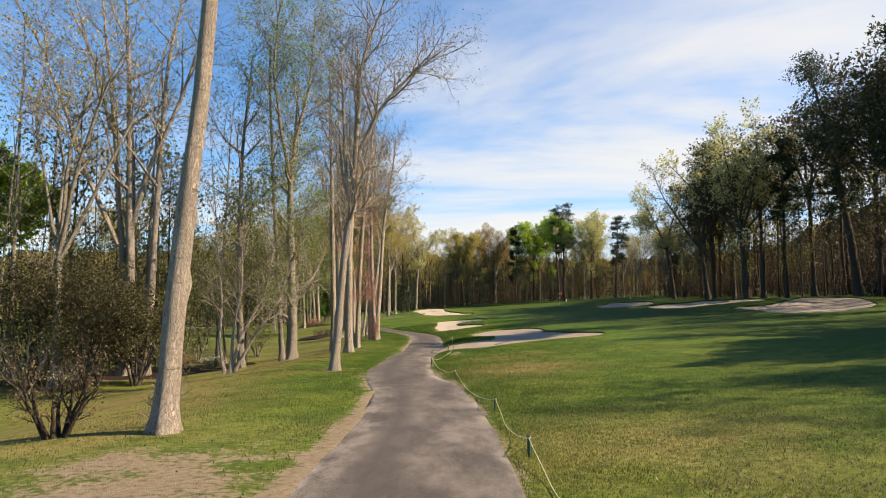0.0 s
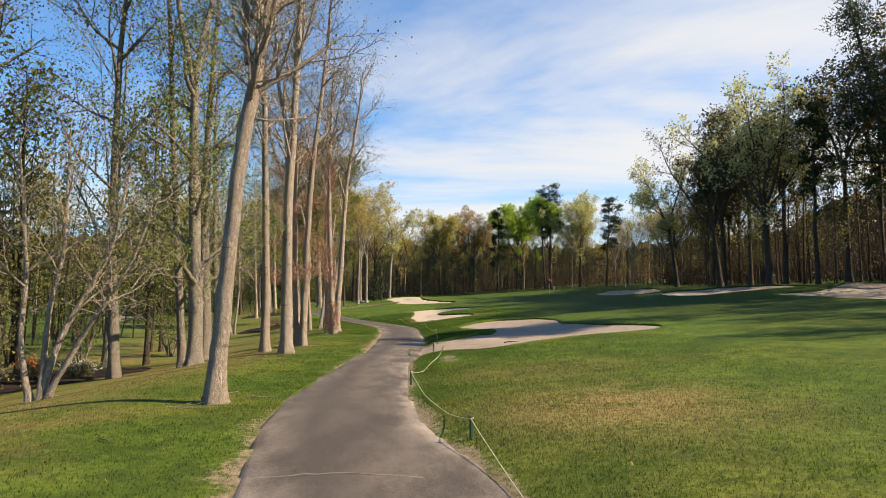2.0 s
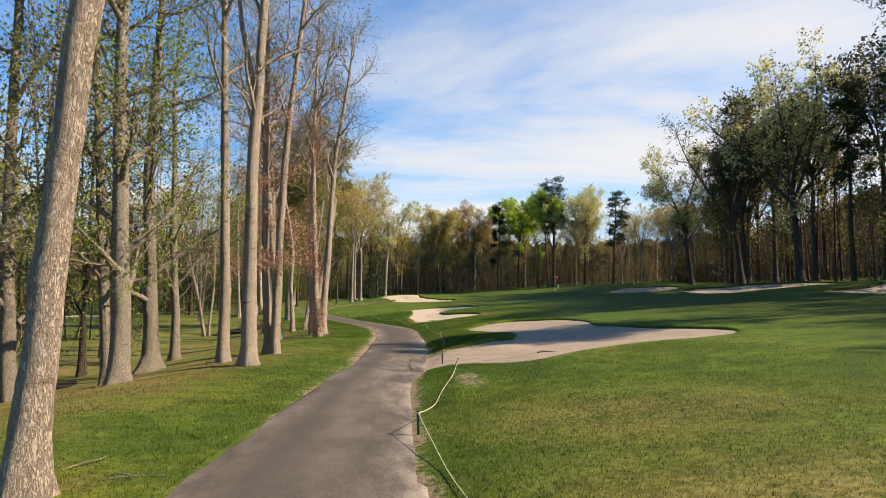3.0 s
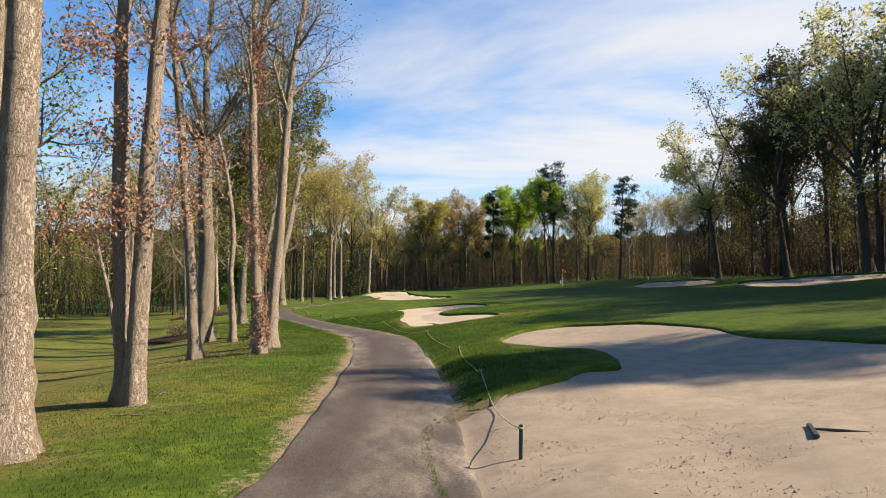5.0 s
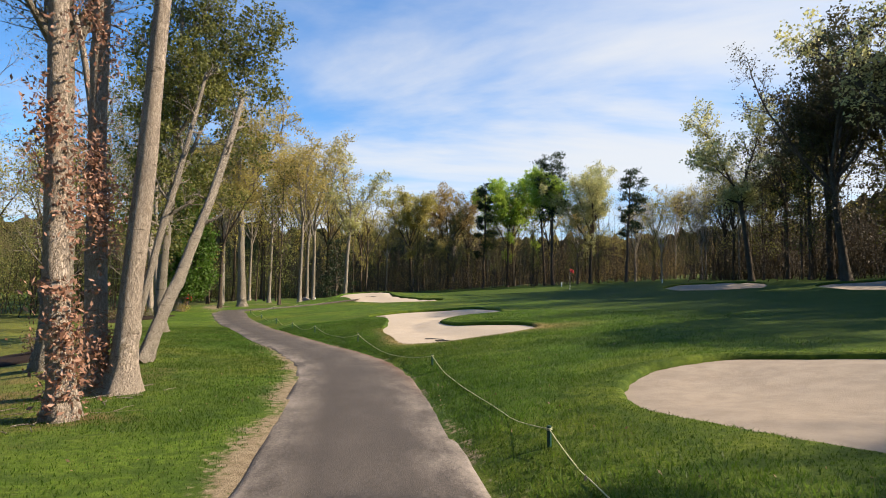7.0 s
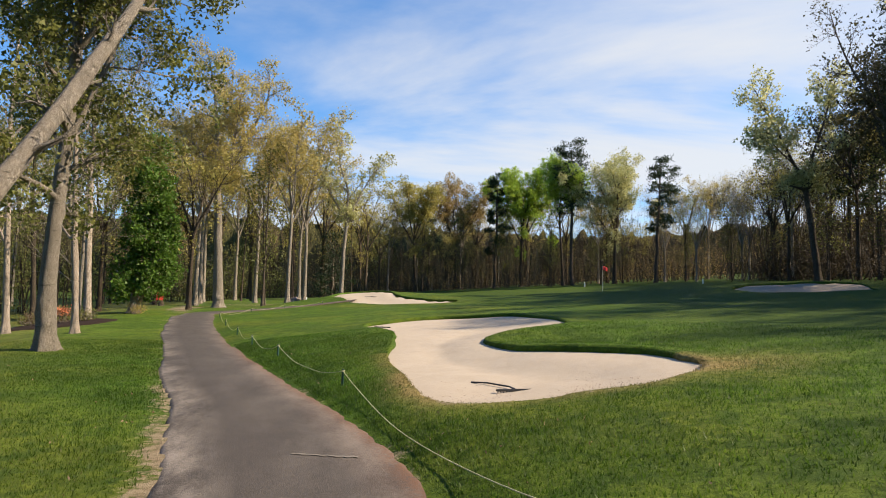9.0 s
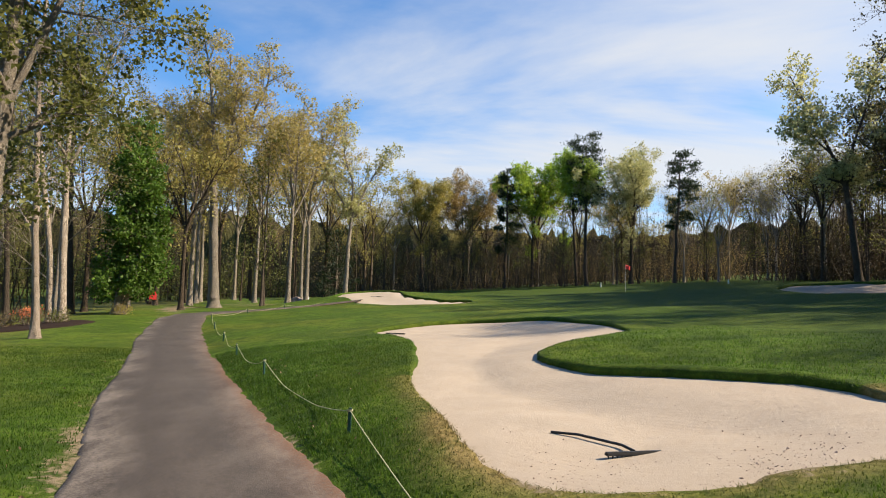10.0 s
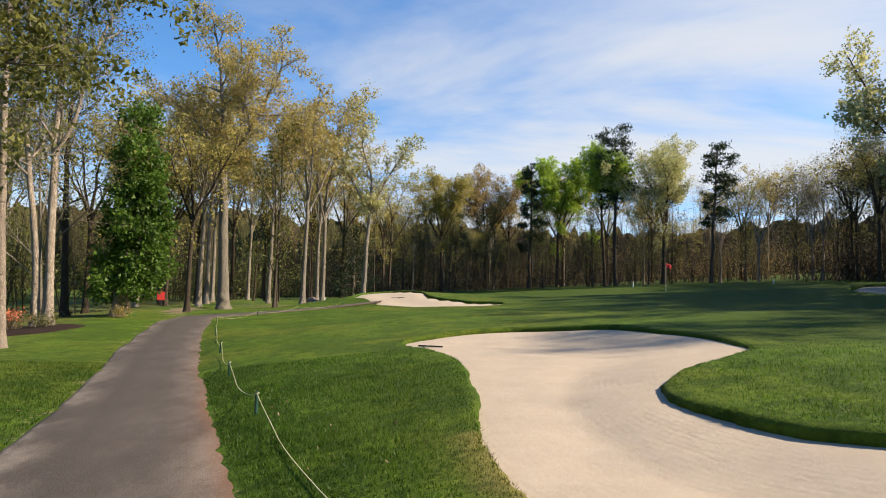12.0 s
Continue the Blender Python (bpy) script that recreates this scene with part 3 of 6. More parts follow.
wob = np.convolve(prng.normal(0, 1, len(left_line) + 4), np.ones(5) / 5, "valid")[:, None] * 0.06
wob2 = np.convolve(prng.normal(0, 1, len(left_line) + 4), np.ones(5) / 5, "valid")[:, None] * 0.06
left_line, right_line = left_line + wob * [1, 0], right_line + wob2 * [1, 0]
across = np.array([-0.02, 0.0, 0.03, 0.12, 0.3, 0.5, 0.7, 0.88, 0.97, 1.0, 1.02])
rise = np.array([-0.10, -0.008, 0.002, 0.014, 0.026, 0.030, 0.026, 0.014, 0.002, -0.008, -0.10])
pp = left_line[:, None, :] * (1 - across)[None, :, None] + right_line[:, None, :] * across[None, :, None]
edge_z = 0.5 * (land(left_line[:, 0], left_line[:, 1]) + land(right_line[:, 0], right_line[:, 1]))
pz = edge_z[:, None] + rise[None, :]
py_all = pp[..., 1]
dust = np.exp(-((across[None, :] - 0.95) / np.interp(py_all, (12, 20, 32, 38), (0.10, 0.07, 0.09, 0.14))) ** 2) * np.interp(py_all, (0, 10, 20, 26, 40, 52, 62, 90), (0.55, 0.6, 0.9, 1.0, 1.0, 0.75, 0.55, 0.3))
dust = np.maximum(dust, np.clip((across - 0.62) / 0.3, 0, 1)[None, :] * np.interp(py_all, (31, 35, 40, 42), (0, 1, 1, 0)))
dust = np.maximum(dust, np.exp(-((across - 0.05) / 0.10) ** 2)[None, :] * np.interp(py_all, (0, 14, 20, 40, 50, 62, 75), (1.0, 1.0, 0.6, 0.3, 0.8, 0.9, 0.5)))
dust = np.maximum(dust, 0.48 * np.exp(-((across - 0.62) / 0.22) ** 2)[None, :] * np.interp(py_all, (0, 8, 18, 21, 30, 38, 44, 55, 62, 70), (1, 1, 1, 0.4, 0.6, 1.3, 0.3, 0.25, 0.4, 0.2)))
rust = np.exp(-((across - 1.0) / 0.10) ** 2)[None, :] * np.interp(py_all, (52, 58, 70, 85), (0, 0.9, 0.9, 0.2))
path_mesh = mesh_from("cart_path", np.concatenate([pp, pz[..., None]], -1).reshape(-1, 3), grid_faces(len(left_line), len(across)), ASPHALT, True, {"dust": dust, "rust": rust})
cart_path = tagged(new("cart_path", path_mesh), "worn grey asphalt cart path with dusty broken edges", "path", kind="structure")

# pale transverse joints in the asphalt
for jy, j0, j1, jw in ((19.6, 0.0, 0.75, 0.045), (57.3, 0.45, 0.97, 0.045), (58.9, 0.5, 0.85, 0.05)):
    u = np.linspace(j0 + 0.03, j1 - 0.03, 14)
    a, b = float(np.interp(jy, GY, EDGE_L)), float(np.interp(jy, GY, EDGE_R))
    jx = a + (b - a) * u
    yy = jy + 0.10 * np.sin(5 * u) + prng.normal(0, 0.02, 14)
    zz = 0.5 * float(land(a, jy) + land(b, jy)) + np.interp(u, across, rise) + 0.009
    half = jw * (0.25 + 0.4 * prng.random(14))
    v = np.concatenate([np.stack([jx, yy - half, zz], -1), np.stack([jx, yy + half, zz], -1)])
    part("joint", mesh_from("joint", v, grid_faces(2, 14), MORTAR), None, cart_path, "pale mortar joint")

# ---- bunkers: sand in a grass lip ----
for poly, depth, tone in BUNKERS:
    lo, hi = poly.min(0), poly.max(0)
    step = 0.14 if lo[1] < 80 and lo[0] < 15 and lo[0] > -10 else 0.8
    bx, by = np.arange(lo[0] - 0.3, hi[0] + 0.3 + step, step), np.arange(lo[1] - 0.3, hi[1] + 0.3 + step, step)
    BX, BY = np.meshgrid(bx, by)
    d = inside_depth(poly, BX, BY).reshape(BX.shape)
    ripple = 0.012 * np.sin(3.1 * BX + 1.7 * np.sin(1.3 * BY)) + 0.01 * np.sin(5.3 * BY + 2 * np.sin(0.9 * BX))
    BZ = land(BX, BY) - np.where(d > 0, sand_level(depth, np.maximum(d, 0)), sand_level(depth, np.zeros(1))[0]) + ripple * np.clip(d, 0, 1)
    BZ = np.where((d < -0.24) & ~((BX < 0.4) & (BX > -3) & (BY > 35.0) & (BY < 41.0)), BZ - 0.25 * np.clip((-d - 0.24) / 0.2, 0, 1), BZ)
    f = grid_faces(len(by), len(bx))
    keep = (d.ravel()[f] > -0.36).any(1) if step < 0.5 else (d.ravel()[f] > -0.7).any(1)
    sand = new("bunker_sand", mesh_from("bunker_sand", np.stack([BX, BY, BZ], -1).reshape(-1, 3), f[keep], SAND_WARM if tone == "warm" else SAND_GREY))
    tagged(sand, "pale raked sand in a golf bunker" if tone == "warm" else "greyish coarse sand in a shallow golf bunker", "sand", kind="structure")
    # lip: a rounded turf edge that overhangs the sand
    seg = np.roll(poly, -1, 0) - poly
    if step < 0.5:
        dense = np.concatenate([poly + seg * t for t in (0.0, 0.34, 0.67)], 1).reshape(-1, 2)
    else:
        dense = poly
    tan = np.roll(dense, -1, 0) - np.roll(dense, 1, 0)
    nrm = np.stack([-tan[:, 1], tan[:, 0]], -1) / (np.linalg.norm(tan, axis=1, keepdims=True) + 1e-9)
    if inside_depth(poly, *(dense[:1] + nrm[:1] * 0.05).T)[0] < 0:
        nrm = -nrm
    rag = prng.normal(0, 1, len(dense))
    rag = np.convolve(np.concatenate([rag[-4:], rag, rag[:4]]), np.ones(9) / 4.0, "valid")
    rag = 0.05 * rag * (1 if step < 0.5 else 3)
    bank = bank_of(nrm[:, 0], nrm[:, 1])
    rows = []
    for off, dz in LIP:
        q = dense + nrm * (off + rag * (1 if off > -0.3 else 0))[:, None]
        # the lip runs out flat where the sand meets the path
        fade = np.clip((np.hypot(q[:, 0] + 0.3, q[:, 1] - 39.9) - 0.6) / 1.2, 0, 1)
        zz = land(q[:, 0], q[:, 1]) + (dz * bank if dz > 0 else dz) * fade + 0.012 * (1 - fade)
        rows.append(np.concatenate([q, zz[:, None]], 1))
    V = np.stack(rows).reshape(-1, 3)
    at = turf_attrs(V[:, 0], V[:, 1])
    at["dirt"] = np.where((V[:, 1] > 33) & (V[:, 1] < 41.2) & (V[:, 0] < 2.0), at["dirt"], at["dirt"] * 0.6)
    ring_f = grid_faces(len(LIP), len(dense), True)
    clear_of_path = V[:, 0] > np.interp(V[:, 1], GY, EDGE_R) + 0.12
    clear_of_path &= ~((V[:, 0] < 0.15) & (V[:, 1] > 35.2) & (V[:, 1] < 40.2))
    lip = new("bunker_lip", mesh_from("bunker_lip", V, ring_f[clear_of_path[ring_f].all(1)] if lo[0] > -10 and lo[1] < 90 else ring_f, TURF, True, at))
    tagged(lip, "rounded grass edge along the bunker", "turf edge", kind="structure")

# ---- trees ----


def unit(v):
    return v / (np.linalg.norm(v, axis=-1, keepdims=True) + 1e-9)


def tubes(P, R, sides):
    """Round limbs along many polylines at once. P: (n, m, 3), R: (n, m)."""
    n, m, _ = P.shape
    T = unit(np.gradient(P, axis=1))
    ref = np.where(np.abs(T[:, :1, 2:3]) > 0.9, np.array([1.0, 0, 0]), np.array([0, 0, 1.0]))
    A = unit(np.cross(T, np.broadcast_to(ref, T.shape)))
    B = np.cross(T, A)
    ang = np.arange(sides) * 2 * np.pi / sides
    ring = A[:, :, None] * np.cos(ang)[:, None] + B[:, :, None] * np.sin(ang)[:, None]
    V = P[:, :, None] + ring * R[:, :, None, None]
    F = grid_faces(m, sides, True)
    F = (F[None] + (np.arange(n) * m * sides)[:, None, None]).reshape(-1, 4)
    return V.reshape(-1, 3), F


def shoots(rng, P, R, count, start, length, angle, lift, points, thick, wander=0.25):
    """Side shoots of the given limbs: places and radii."""
    n, m, _ = P.shape
    k = np.repeat(np.arange(n), count)
    u = start + (1 - start) * (np.tile((np.arange(count) + 0.5) / count, n) + rng.uniform(-0.4, 0.4, n * count) / count)
    f = np.clip(u, 0, 0.999) * (m - 1)
    i = f.astype(int)
    w = (f - i)[:, None]
    base = P[k, i] * (1 - w) + P[k, i + 1] * w
    r0 = (R[k, i] * (1 - w[:, 0]) + R[k, i + 1] * w[:, 0])
    tan = unit(P[k, i + 1] - P[k, i])
    ref = np.where(np.abs(tan[:, 2:3]) > 0.9, np.array([1.0, 0, 0]), np.array([0, 0, 1.0]))
    a = unit(np.cross(tan, ref))
    b = np.cross(tan, a)
    phi = (np.arange(n * count) * 2.39996 + rng.uniform(0, 0.9, n * count) + k * 1.7)[:, None]
    out = a * np.cos(phi) + b * np.sin(phi)
    th = np.radians(angle) * rng.uniform(0.7, 1.3, n * count)[:, None]
    d = unit(tan * np.cos(th) + out * np.sin(th))
    L = length * rng.uniform(0.65, 1.25, n * count) * (1.1 - 0.5 * u)
    Q = np.empty((n * count, points, 3))
    Q[:, 0] = base
    for j in range(1, points):
        d = unit(d + np.array([0, 0, lift]) / points + rng.normal(0, wander / points ** 0.5, d.shape) * 0.6)
        Q[:, j] = Q[:, j - 1] + d * (L / (points - 1))[:, None]
    rr = np.minimum(r0 * 0.75, thick * rng.uniform(0.7, 1.3, n * count))
    S = rr[:, None] * np.linspace(1, 0.22, points)[None]
    return Q, S


def spikes(Q, R):
    """Straight fine twigs that taper to a point: Q (n, m, 3), first and last place used."""
    a, b = Q[:, 0], Q[:, -1]
    d = unit(b - a)
    ref = np.where(np.abs(d[:, 2:3]) > 0.9, np.array([1.0, 0, 0]), np.array([0, 0, 1.0]))
    u = unit(np.cross(d, ref))
    w = np.cross(d, u)
    r = R[:, :1]
    V = np.stack([a + u * r, a - u * r * 0.5 + w * r * 0.87, a - u * r * 0.5 - w * r * 0.87, b], 1)
    k = np.arange(len(a))[:, None, None] * 4
    F = np.array([(0, 1, 3), (1, 2, 3), (2, 0, 3)])[None] + k
    return V.reshape(-1, 3), F.reshape(-1, 3)


def bole(rng, P, R, sides, knots=7):
    """A trunk with a lobed root flare, swellings and knots."""
    m, rings = P.shape[1], 4 * P.shape[1]
    fine = np.linspace(0, 1, rings) ** 1.6
    src = np.linspace(0, 1, m)
    Q = np.stack([np.interp(fine, src, P[0, :, k]) for k in range(3)], -1)
    rr = np.interp(fine, src, R[0])
    h = Q[:, 2] - Q[0, 2]
    V, F = tubes(Q[None], rr[None], sides)
    V = V.reshape(rings, sides, 3)
    ang = np.arange(sides) * 2 * np.pi / sides
    ph = rng.uniform(0, 6.3, 4)
    lobe = 0.16 + 0.24 * np.cos(5 * ang + ph[0]) + 0.18 * np.cos(3 * ang + ph[1])
    mul = 1 + lobe[None] * np.exp(-h / 0.30)[:, None] + 0.035 * np.sin(2 * ang[None] + 1.3 * h[:, None] + ph[2])
    mul += rng.normal(0, 0.020, mul.shape)
    for _ in range(knots):
        kh, ka = rng.uniform(0.8, 9.0), rng.uniform(0, 6.28)
        da = np.angle(np.exp(1j * (ang - ka)))
        mul += 0.26 * np.exp(-((h[:, None] - kh) / 0.15) ** 2 - (da[None] / 0.5) ** 2)
    return (Q[:, None] + (V - Q[:, None]) * mul[..., None]).reshape(-1, 3), F


def stem(rng, base, lean, height, radius, points=15, bend=0.25, flare=0.75, start=0.0, tip=0.2):
    """One trunk: base (3), lean per metre of height (2)."""
    s = np.linspace(0, 1, points) ** 1.25
    drift = np.cumsum(rng.normal(0, bend, (points, 2)) * np.diff(s, prepend=0)[:, None] * 2.0, 0)
    P = np.zeros((1, points, 3))
    P[0, :, 0] = base[0] + lean[0] * height * s + drift[:, 0] * s
    P[0, :, 1] = base[1] + lean[1] * height * s + drift[:, 1] * s
    P[0, :, 2] = base[2] + height * s
    R = radius * ((1 - s) * (1 - tip) + tip) * (1 + flare * np.exp(-height * s / 0.45))
    return P, R[None]


def leaves(rng, at, size, spread, per):
    """Small leaves round many places: rhombs of four corners."""
    C = np.repeat(at, per, 0) + rng.normal(0, spread, (len(at) * per, 3))
    n = len(C)
    a = unit(rng.normal(0, 1, (n, 3)))
    b = unit(np.cross(a, rng.normal(0, 1, (n, 3))))
    s = size * rng.uniform(0.6, 1.4, n)[:, None]
    V = np.stack([C - a * s, C + b * s * 0.45, C + a * s, C - b * s * 0.45], 1)
    return V.reshape(-1, 3), np.arange(n * 4).reshape(-1, 4)


def sprays(rng, Q, size, spread, per):
    """Leaves strung along twigs Q (n, m, 3): three-cornered, more of them towards the tips."""
    n, m, _ = Q.shape
    k = np.repeat(np.arange(n), per)
    f = (rng.random(n * per) ** 0.6) * (m - 1) * 0.999
    i = f.astype(int)
    w = (f - i)[:, None]
    C = Q[k, i] * (1 - w) + Q[k, i + 1] * w + rng.normal(0, spread, (n * per, 3))
    a = unit(rng.normal(0, 1, C.shape) + [0, 0, -0.25])
    b = unit(np.cross(a, rng.normal(0, 1, C.shape)))
    s = size * rng.uniform(0.55, 1.4, len(C))[:, None]
    V = np.stack([C - b * s * 0.62, C + b * s * 0.62, C + a * s * 1.05], 1)
    return V.reshape(-1, 3), np.arange(len(C) * 3).reshape(-1, 3)


def needles(rng, at, size, per, spread):
    """Tufts of needles: thin triangles that fan out from many places."""
    C = np.repeat(at, per, 0) + rng.normal(0, spread, (len(at) * per, 3)) * [1, 1, 0.45]
    n = len(C)
    a = unit(rng.normal(0, 1, (n, 3)) + [0, 0, 0.35])
    b = unit(np.cross(a, rng.normal(0, 1, (n, 3))))
    s = size * rng.uniform(0.6, 1.3, n)[:, None]
    V = np.stack([C - b * s * 0.16, C + b * s * 0.16, C + a * s], 1)
    return V.reshape(-1, 3), np.arange(n * 3).reshape(-1, 3)


def join(*pieces):
    V, F, off = [], [], 0
    for v, f in pieces:
        V.append(v)
        F.append(f + off)
        off += len(v)
    return np.concatenate(V), F


def foliage(rng, TQ, leaf, kind):
    pick = TQ if leaf[2] >= 1 else TQ[rng.random(len(TQ)) < leaf[2]]
    per = max(1, int(leaf[2]))
    return sprays(rng, pick, leaf[0], leaf[1], per) if kind == "leaf" else needles(rng, pick[:, -1], leaf[0], per, leaf[1])


def finish(rng, trunk, wood, TQ, leaf, kind):
    tv, tf = join(*trunk)
    wv, wf = join(*wood)
    n_wood = sum(len(f) for f in wf)
    if leaf[2] > 0:
        lv, lf = foliage(rng, TQ, leaf, kind)
        wf = wf + [lf + len(wv)]
        wv = np.concatenate([wv, lv])
    crown = mesh_from("crown", wv, wf, None, False)
    idx = np.ones(len(crown.polygons), np.int32)
    idx[:n_wood] = 0
    return [mesh_from("trunk", tv, tf), crown, idx]


def grow(seed, stems, limb=(9, 4.5, 50), branch=(6, 2.2), twig=(7, 0.9), leaf=(0.05, 0.22, 3), sides=9, lift=0.5, clear=0.35, kind="leaf", bend=0.2, ring=4, hero=False, fine=0):
    """Meshes of a tree: trunk with its limbs, crown of twigs and leaves. stems: (dx, dy, lean_x, lean_y, height, radius[, start of limbs])."""
    rng = np.random.default_rng(seed)
    trunk, wood, shoots_out = [], [], []
    for st in stems:
        dx, dy, lnx, lny, h, r = st[:6]
        c0 = st[6] if len(st) > 6 else clear
        P, R = stem(rng, (dx, dy, -0.12), (lnx, lny), h, r, bend=bend)
        trunk.append(bole(rng, P, R, 18) if hero else tubes(P, R, sides))
        LQ, LR = shoots(rng, P, R, limb[0], c0, limb[1], limb[2], lift, 8, r * 0.45, 0.45 if hero else 0.25)
        trunk.append(tubes(LQ, LR, 6 if hero else 5))
        BQ, BR = shoots(rng, LQ, LR, branch[0], 0.18, branch[1], 46, lift * 0.5, 5, 0.024 + 0.02 * r, 0.4 if hero else 0.25)
        top, topr = shoots(rng, P, R, max(5, limb[0] // 2), 0.70, branch[1] * 1.3, 38, lift, 5, 0.035)
        BQ, BR = np.concatenate([BQ, top]), np.concatenate([BR, topr])
        wood.append(tubes(BQ, BR, ring))
        TQ, TR = shoots(rng, BQ, BR, twig[0], 0.10, twig[1], 42, lift * 0.3, 2, 0.009)
        wood.append(spikes(TQ, TR))
        if fine:
            FQ, FR = shoots(rng, TQ, TR, fine, 0.15, twig[1] * 0.42, 44, lift * 0.3, 2, 0.0055)
            wood.append(spikes(FQ, FR))
            TQ = FQ
        shoots_out.append(TQ)
    return finish(rng, trunk, wood, np.concatenate(shoots_out), leaf, kind)


def vase(seed, height, radius, fork=0.45, leaders=4, spread=0.34, limb=(5, 3.4), branch=(5, 1.8), twig=(5, 0.9), leaf=(0.16, 0.2, 7), lean=(0.0, 0.0), lift=0.35, hero=False, low=0, fine=0):
    """A tree whose clear trunk forks into rising leaders that carry a rounded crown."""
    rng = np.random.default_rng(seed)
    top = height * min(fork * 1.35, 0.92)
    P, R = stem(rng, (0, 0, -0.12), lean, top, radius, bend=0.22, tip=0.55)
    trunk = [bole(rng, P, R, 16) if hero else tubes(P, R, 8)]
    n = leaders
    a = np.arange(n) * 2.39996 + rng.uniform(0, 0.8, n)
    u = np.sort(rng.uniform(fork / 1.35 / fork, 0.99, n))
    u[-1] = 0.995
    f = u ** 0.8 * (P.shape[1] - 1)
    i = np.minimum(f.astype(int), P.shape[1] - 2)
    base = P[0, i] + (P[0, i + 1] - P[0, i]) * (f - i)[:, None]
    th = spread * rng.uniform(0.6, 1.35, n)
    th[-1] *= 0.5
    d = np.stack([np.cos(a) * np.sin(th), np.sin(a) * np.sin(th), np.cos(th)], -1)
    L = (height - base[:, 2]) * rng.uniform(0.82, 1.06, n) / np.cos(th * 0.7)
    m = 9
    LQ = np.empty((n, m, 3))
    LQ[:, 0] = base
    for j in range(1, m):
        d = unit(d + np.array([0, 0, lift]) / m + rng.normal(0, 0.09, d.shape))
        LQ[:, j] = LQ[:, j - 1] + d * (L / (m - 1))[:, None]
    r0 = radius * 0.62 / max(1.0, n / 4) ** 0.5
    LR = r0 * rng.uniform(0.75, 1.1, n)[:, None] * np.linspace(1, 0.14, m)[None]
    trunk.append(tubes(LQ, LR, 6 if hero else 5))
    BQ, BR = shoots(rng, LQ, LR, limb[0], 0.22, limb[1], 46, lift, 6, r0 * 0.42, 0.4)
    if low:
        EQ, ER = shoots(rng, P, R, low, 0.45, limb[1] * 0.8, 62, lift, 6, r0 * 0.3, 0.4)
        BQ, BR = np.concatenate([BQ, EQ]), np.concatenate([BR, ER])
    trunk.append(tubes(BQ, BR, 4 if hero else 3))
    CQ, CR = shoots(rng, BQ, BR, branch[0], 0.15, branch[1], 44, lift * 0.4, 3, 0.028)
    DQ, DR = shoots(rng, LQ, LR, branch[0] + 2, 0.45, branch[1] * 1.2, 40, lift * 0.5, 3, 0.03)
    CQ, CR = np.concatenate([CQ, DQ]), np.concatenate([CR, DR])
    TQ, TR = shoots(rng, CQ, CR, twig[0], 0.08, twig[1], 42, lift * 0.3, 2, 0.012)
    wood = [tubes(CQ, CR, 3), spikes(TQ, TR)]
    if fine:
        TQ, TR = shoots(rng, TQ, TR, fine, 0.15, twig[1] * 0.42, 44, lift * 0.3, 2, 0.0055)
        wood.append(spikes(TQ, TR))
    return finish(rng, trunk, wood, TQ, leaf, "leaf")


def plant(name, label, meshes, bark, leaf_mat, x, y, turn=0.0, size=1.0, group="", category="tree"):
    z = floor_z(x, y)
    t = thing(name, label, category, pose(x, y, z, 0, 0, turn) @ Matrix.Scale(size, 4), group)
    part("trunk", meshes[0], bark, t)
    crown = meshes[1]
    crown.materials.append(bark)
    crown.materials.append(leaf_mat or bark)
    crown.polygons.foreach_set("material_index", meshes[2])
    part("crown", crown, None, t)
    return t


def bough(rng, nodes, r0, r1, deep=0.0, points=16, flare=0.0, wobble=0.03):
    """One stem or heavy limb through a few bends. nodes: (dx, z); deep: how far it leans along y over its length."""
    n = np.array(nodes, float)
    run = np.concatenate([[0], np.cumsum(np.hypot(np.diff(n[:, 0]), np.diff(n[:, 1])))])
    s = np.linspace(0, 1, points) ** (1.25 if flare else 1.0)
    P = np.zeros((1, points, 3))
    for axis, k in ((0, 0), (2, 1)):
        line = np.interp(s * run[-1], run, n[:, k])
        line[1:-1] = 0.25 * line[:-2] + 0.5 * line[1:-1] + 0.25 * line[2:]
        P[0, :, axis] = line
    P[0, :, 1] = deep * s
    P[0, 1:, :2] += np.cumsum(rng.normal(0, wobble, (points - 1, 2)), 0) * 0.5
    R = (r0 * (1 - s) ** 0.8 + r1 * (1 - (1 - s) ** 0.8)) * (1 + flare * np.exp(-run[-1] * s / 0.40))
    return P, R[None]


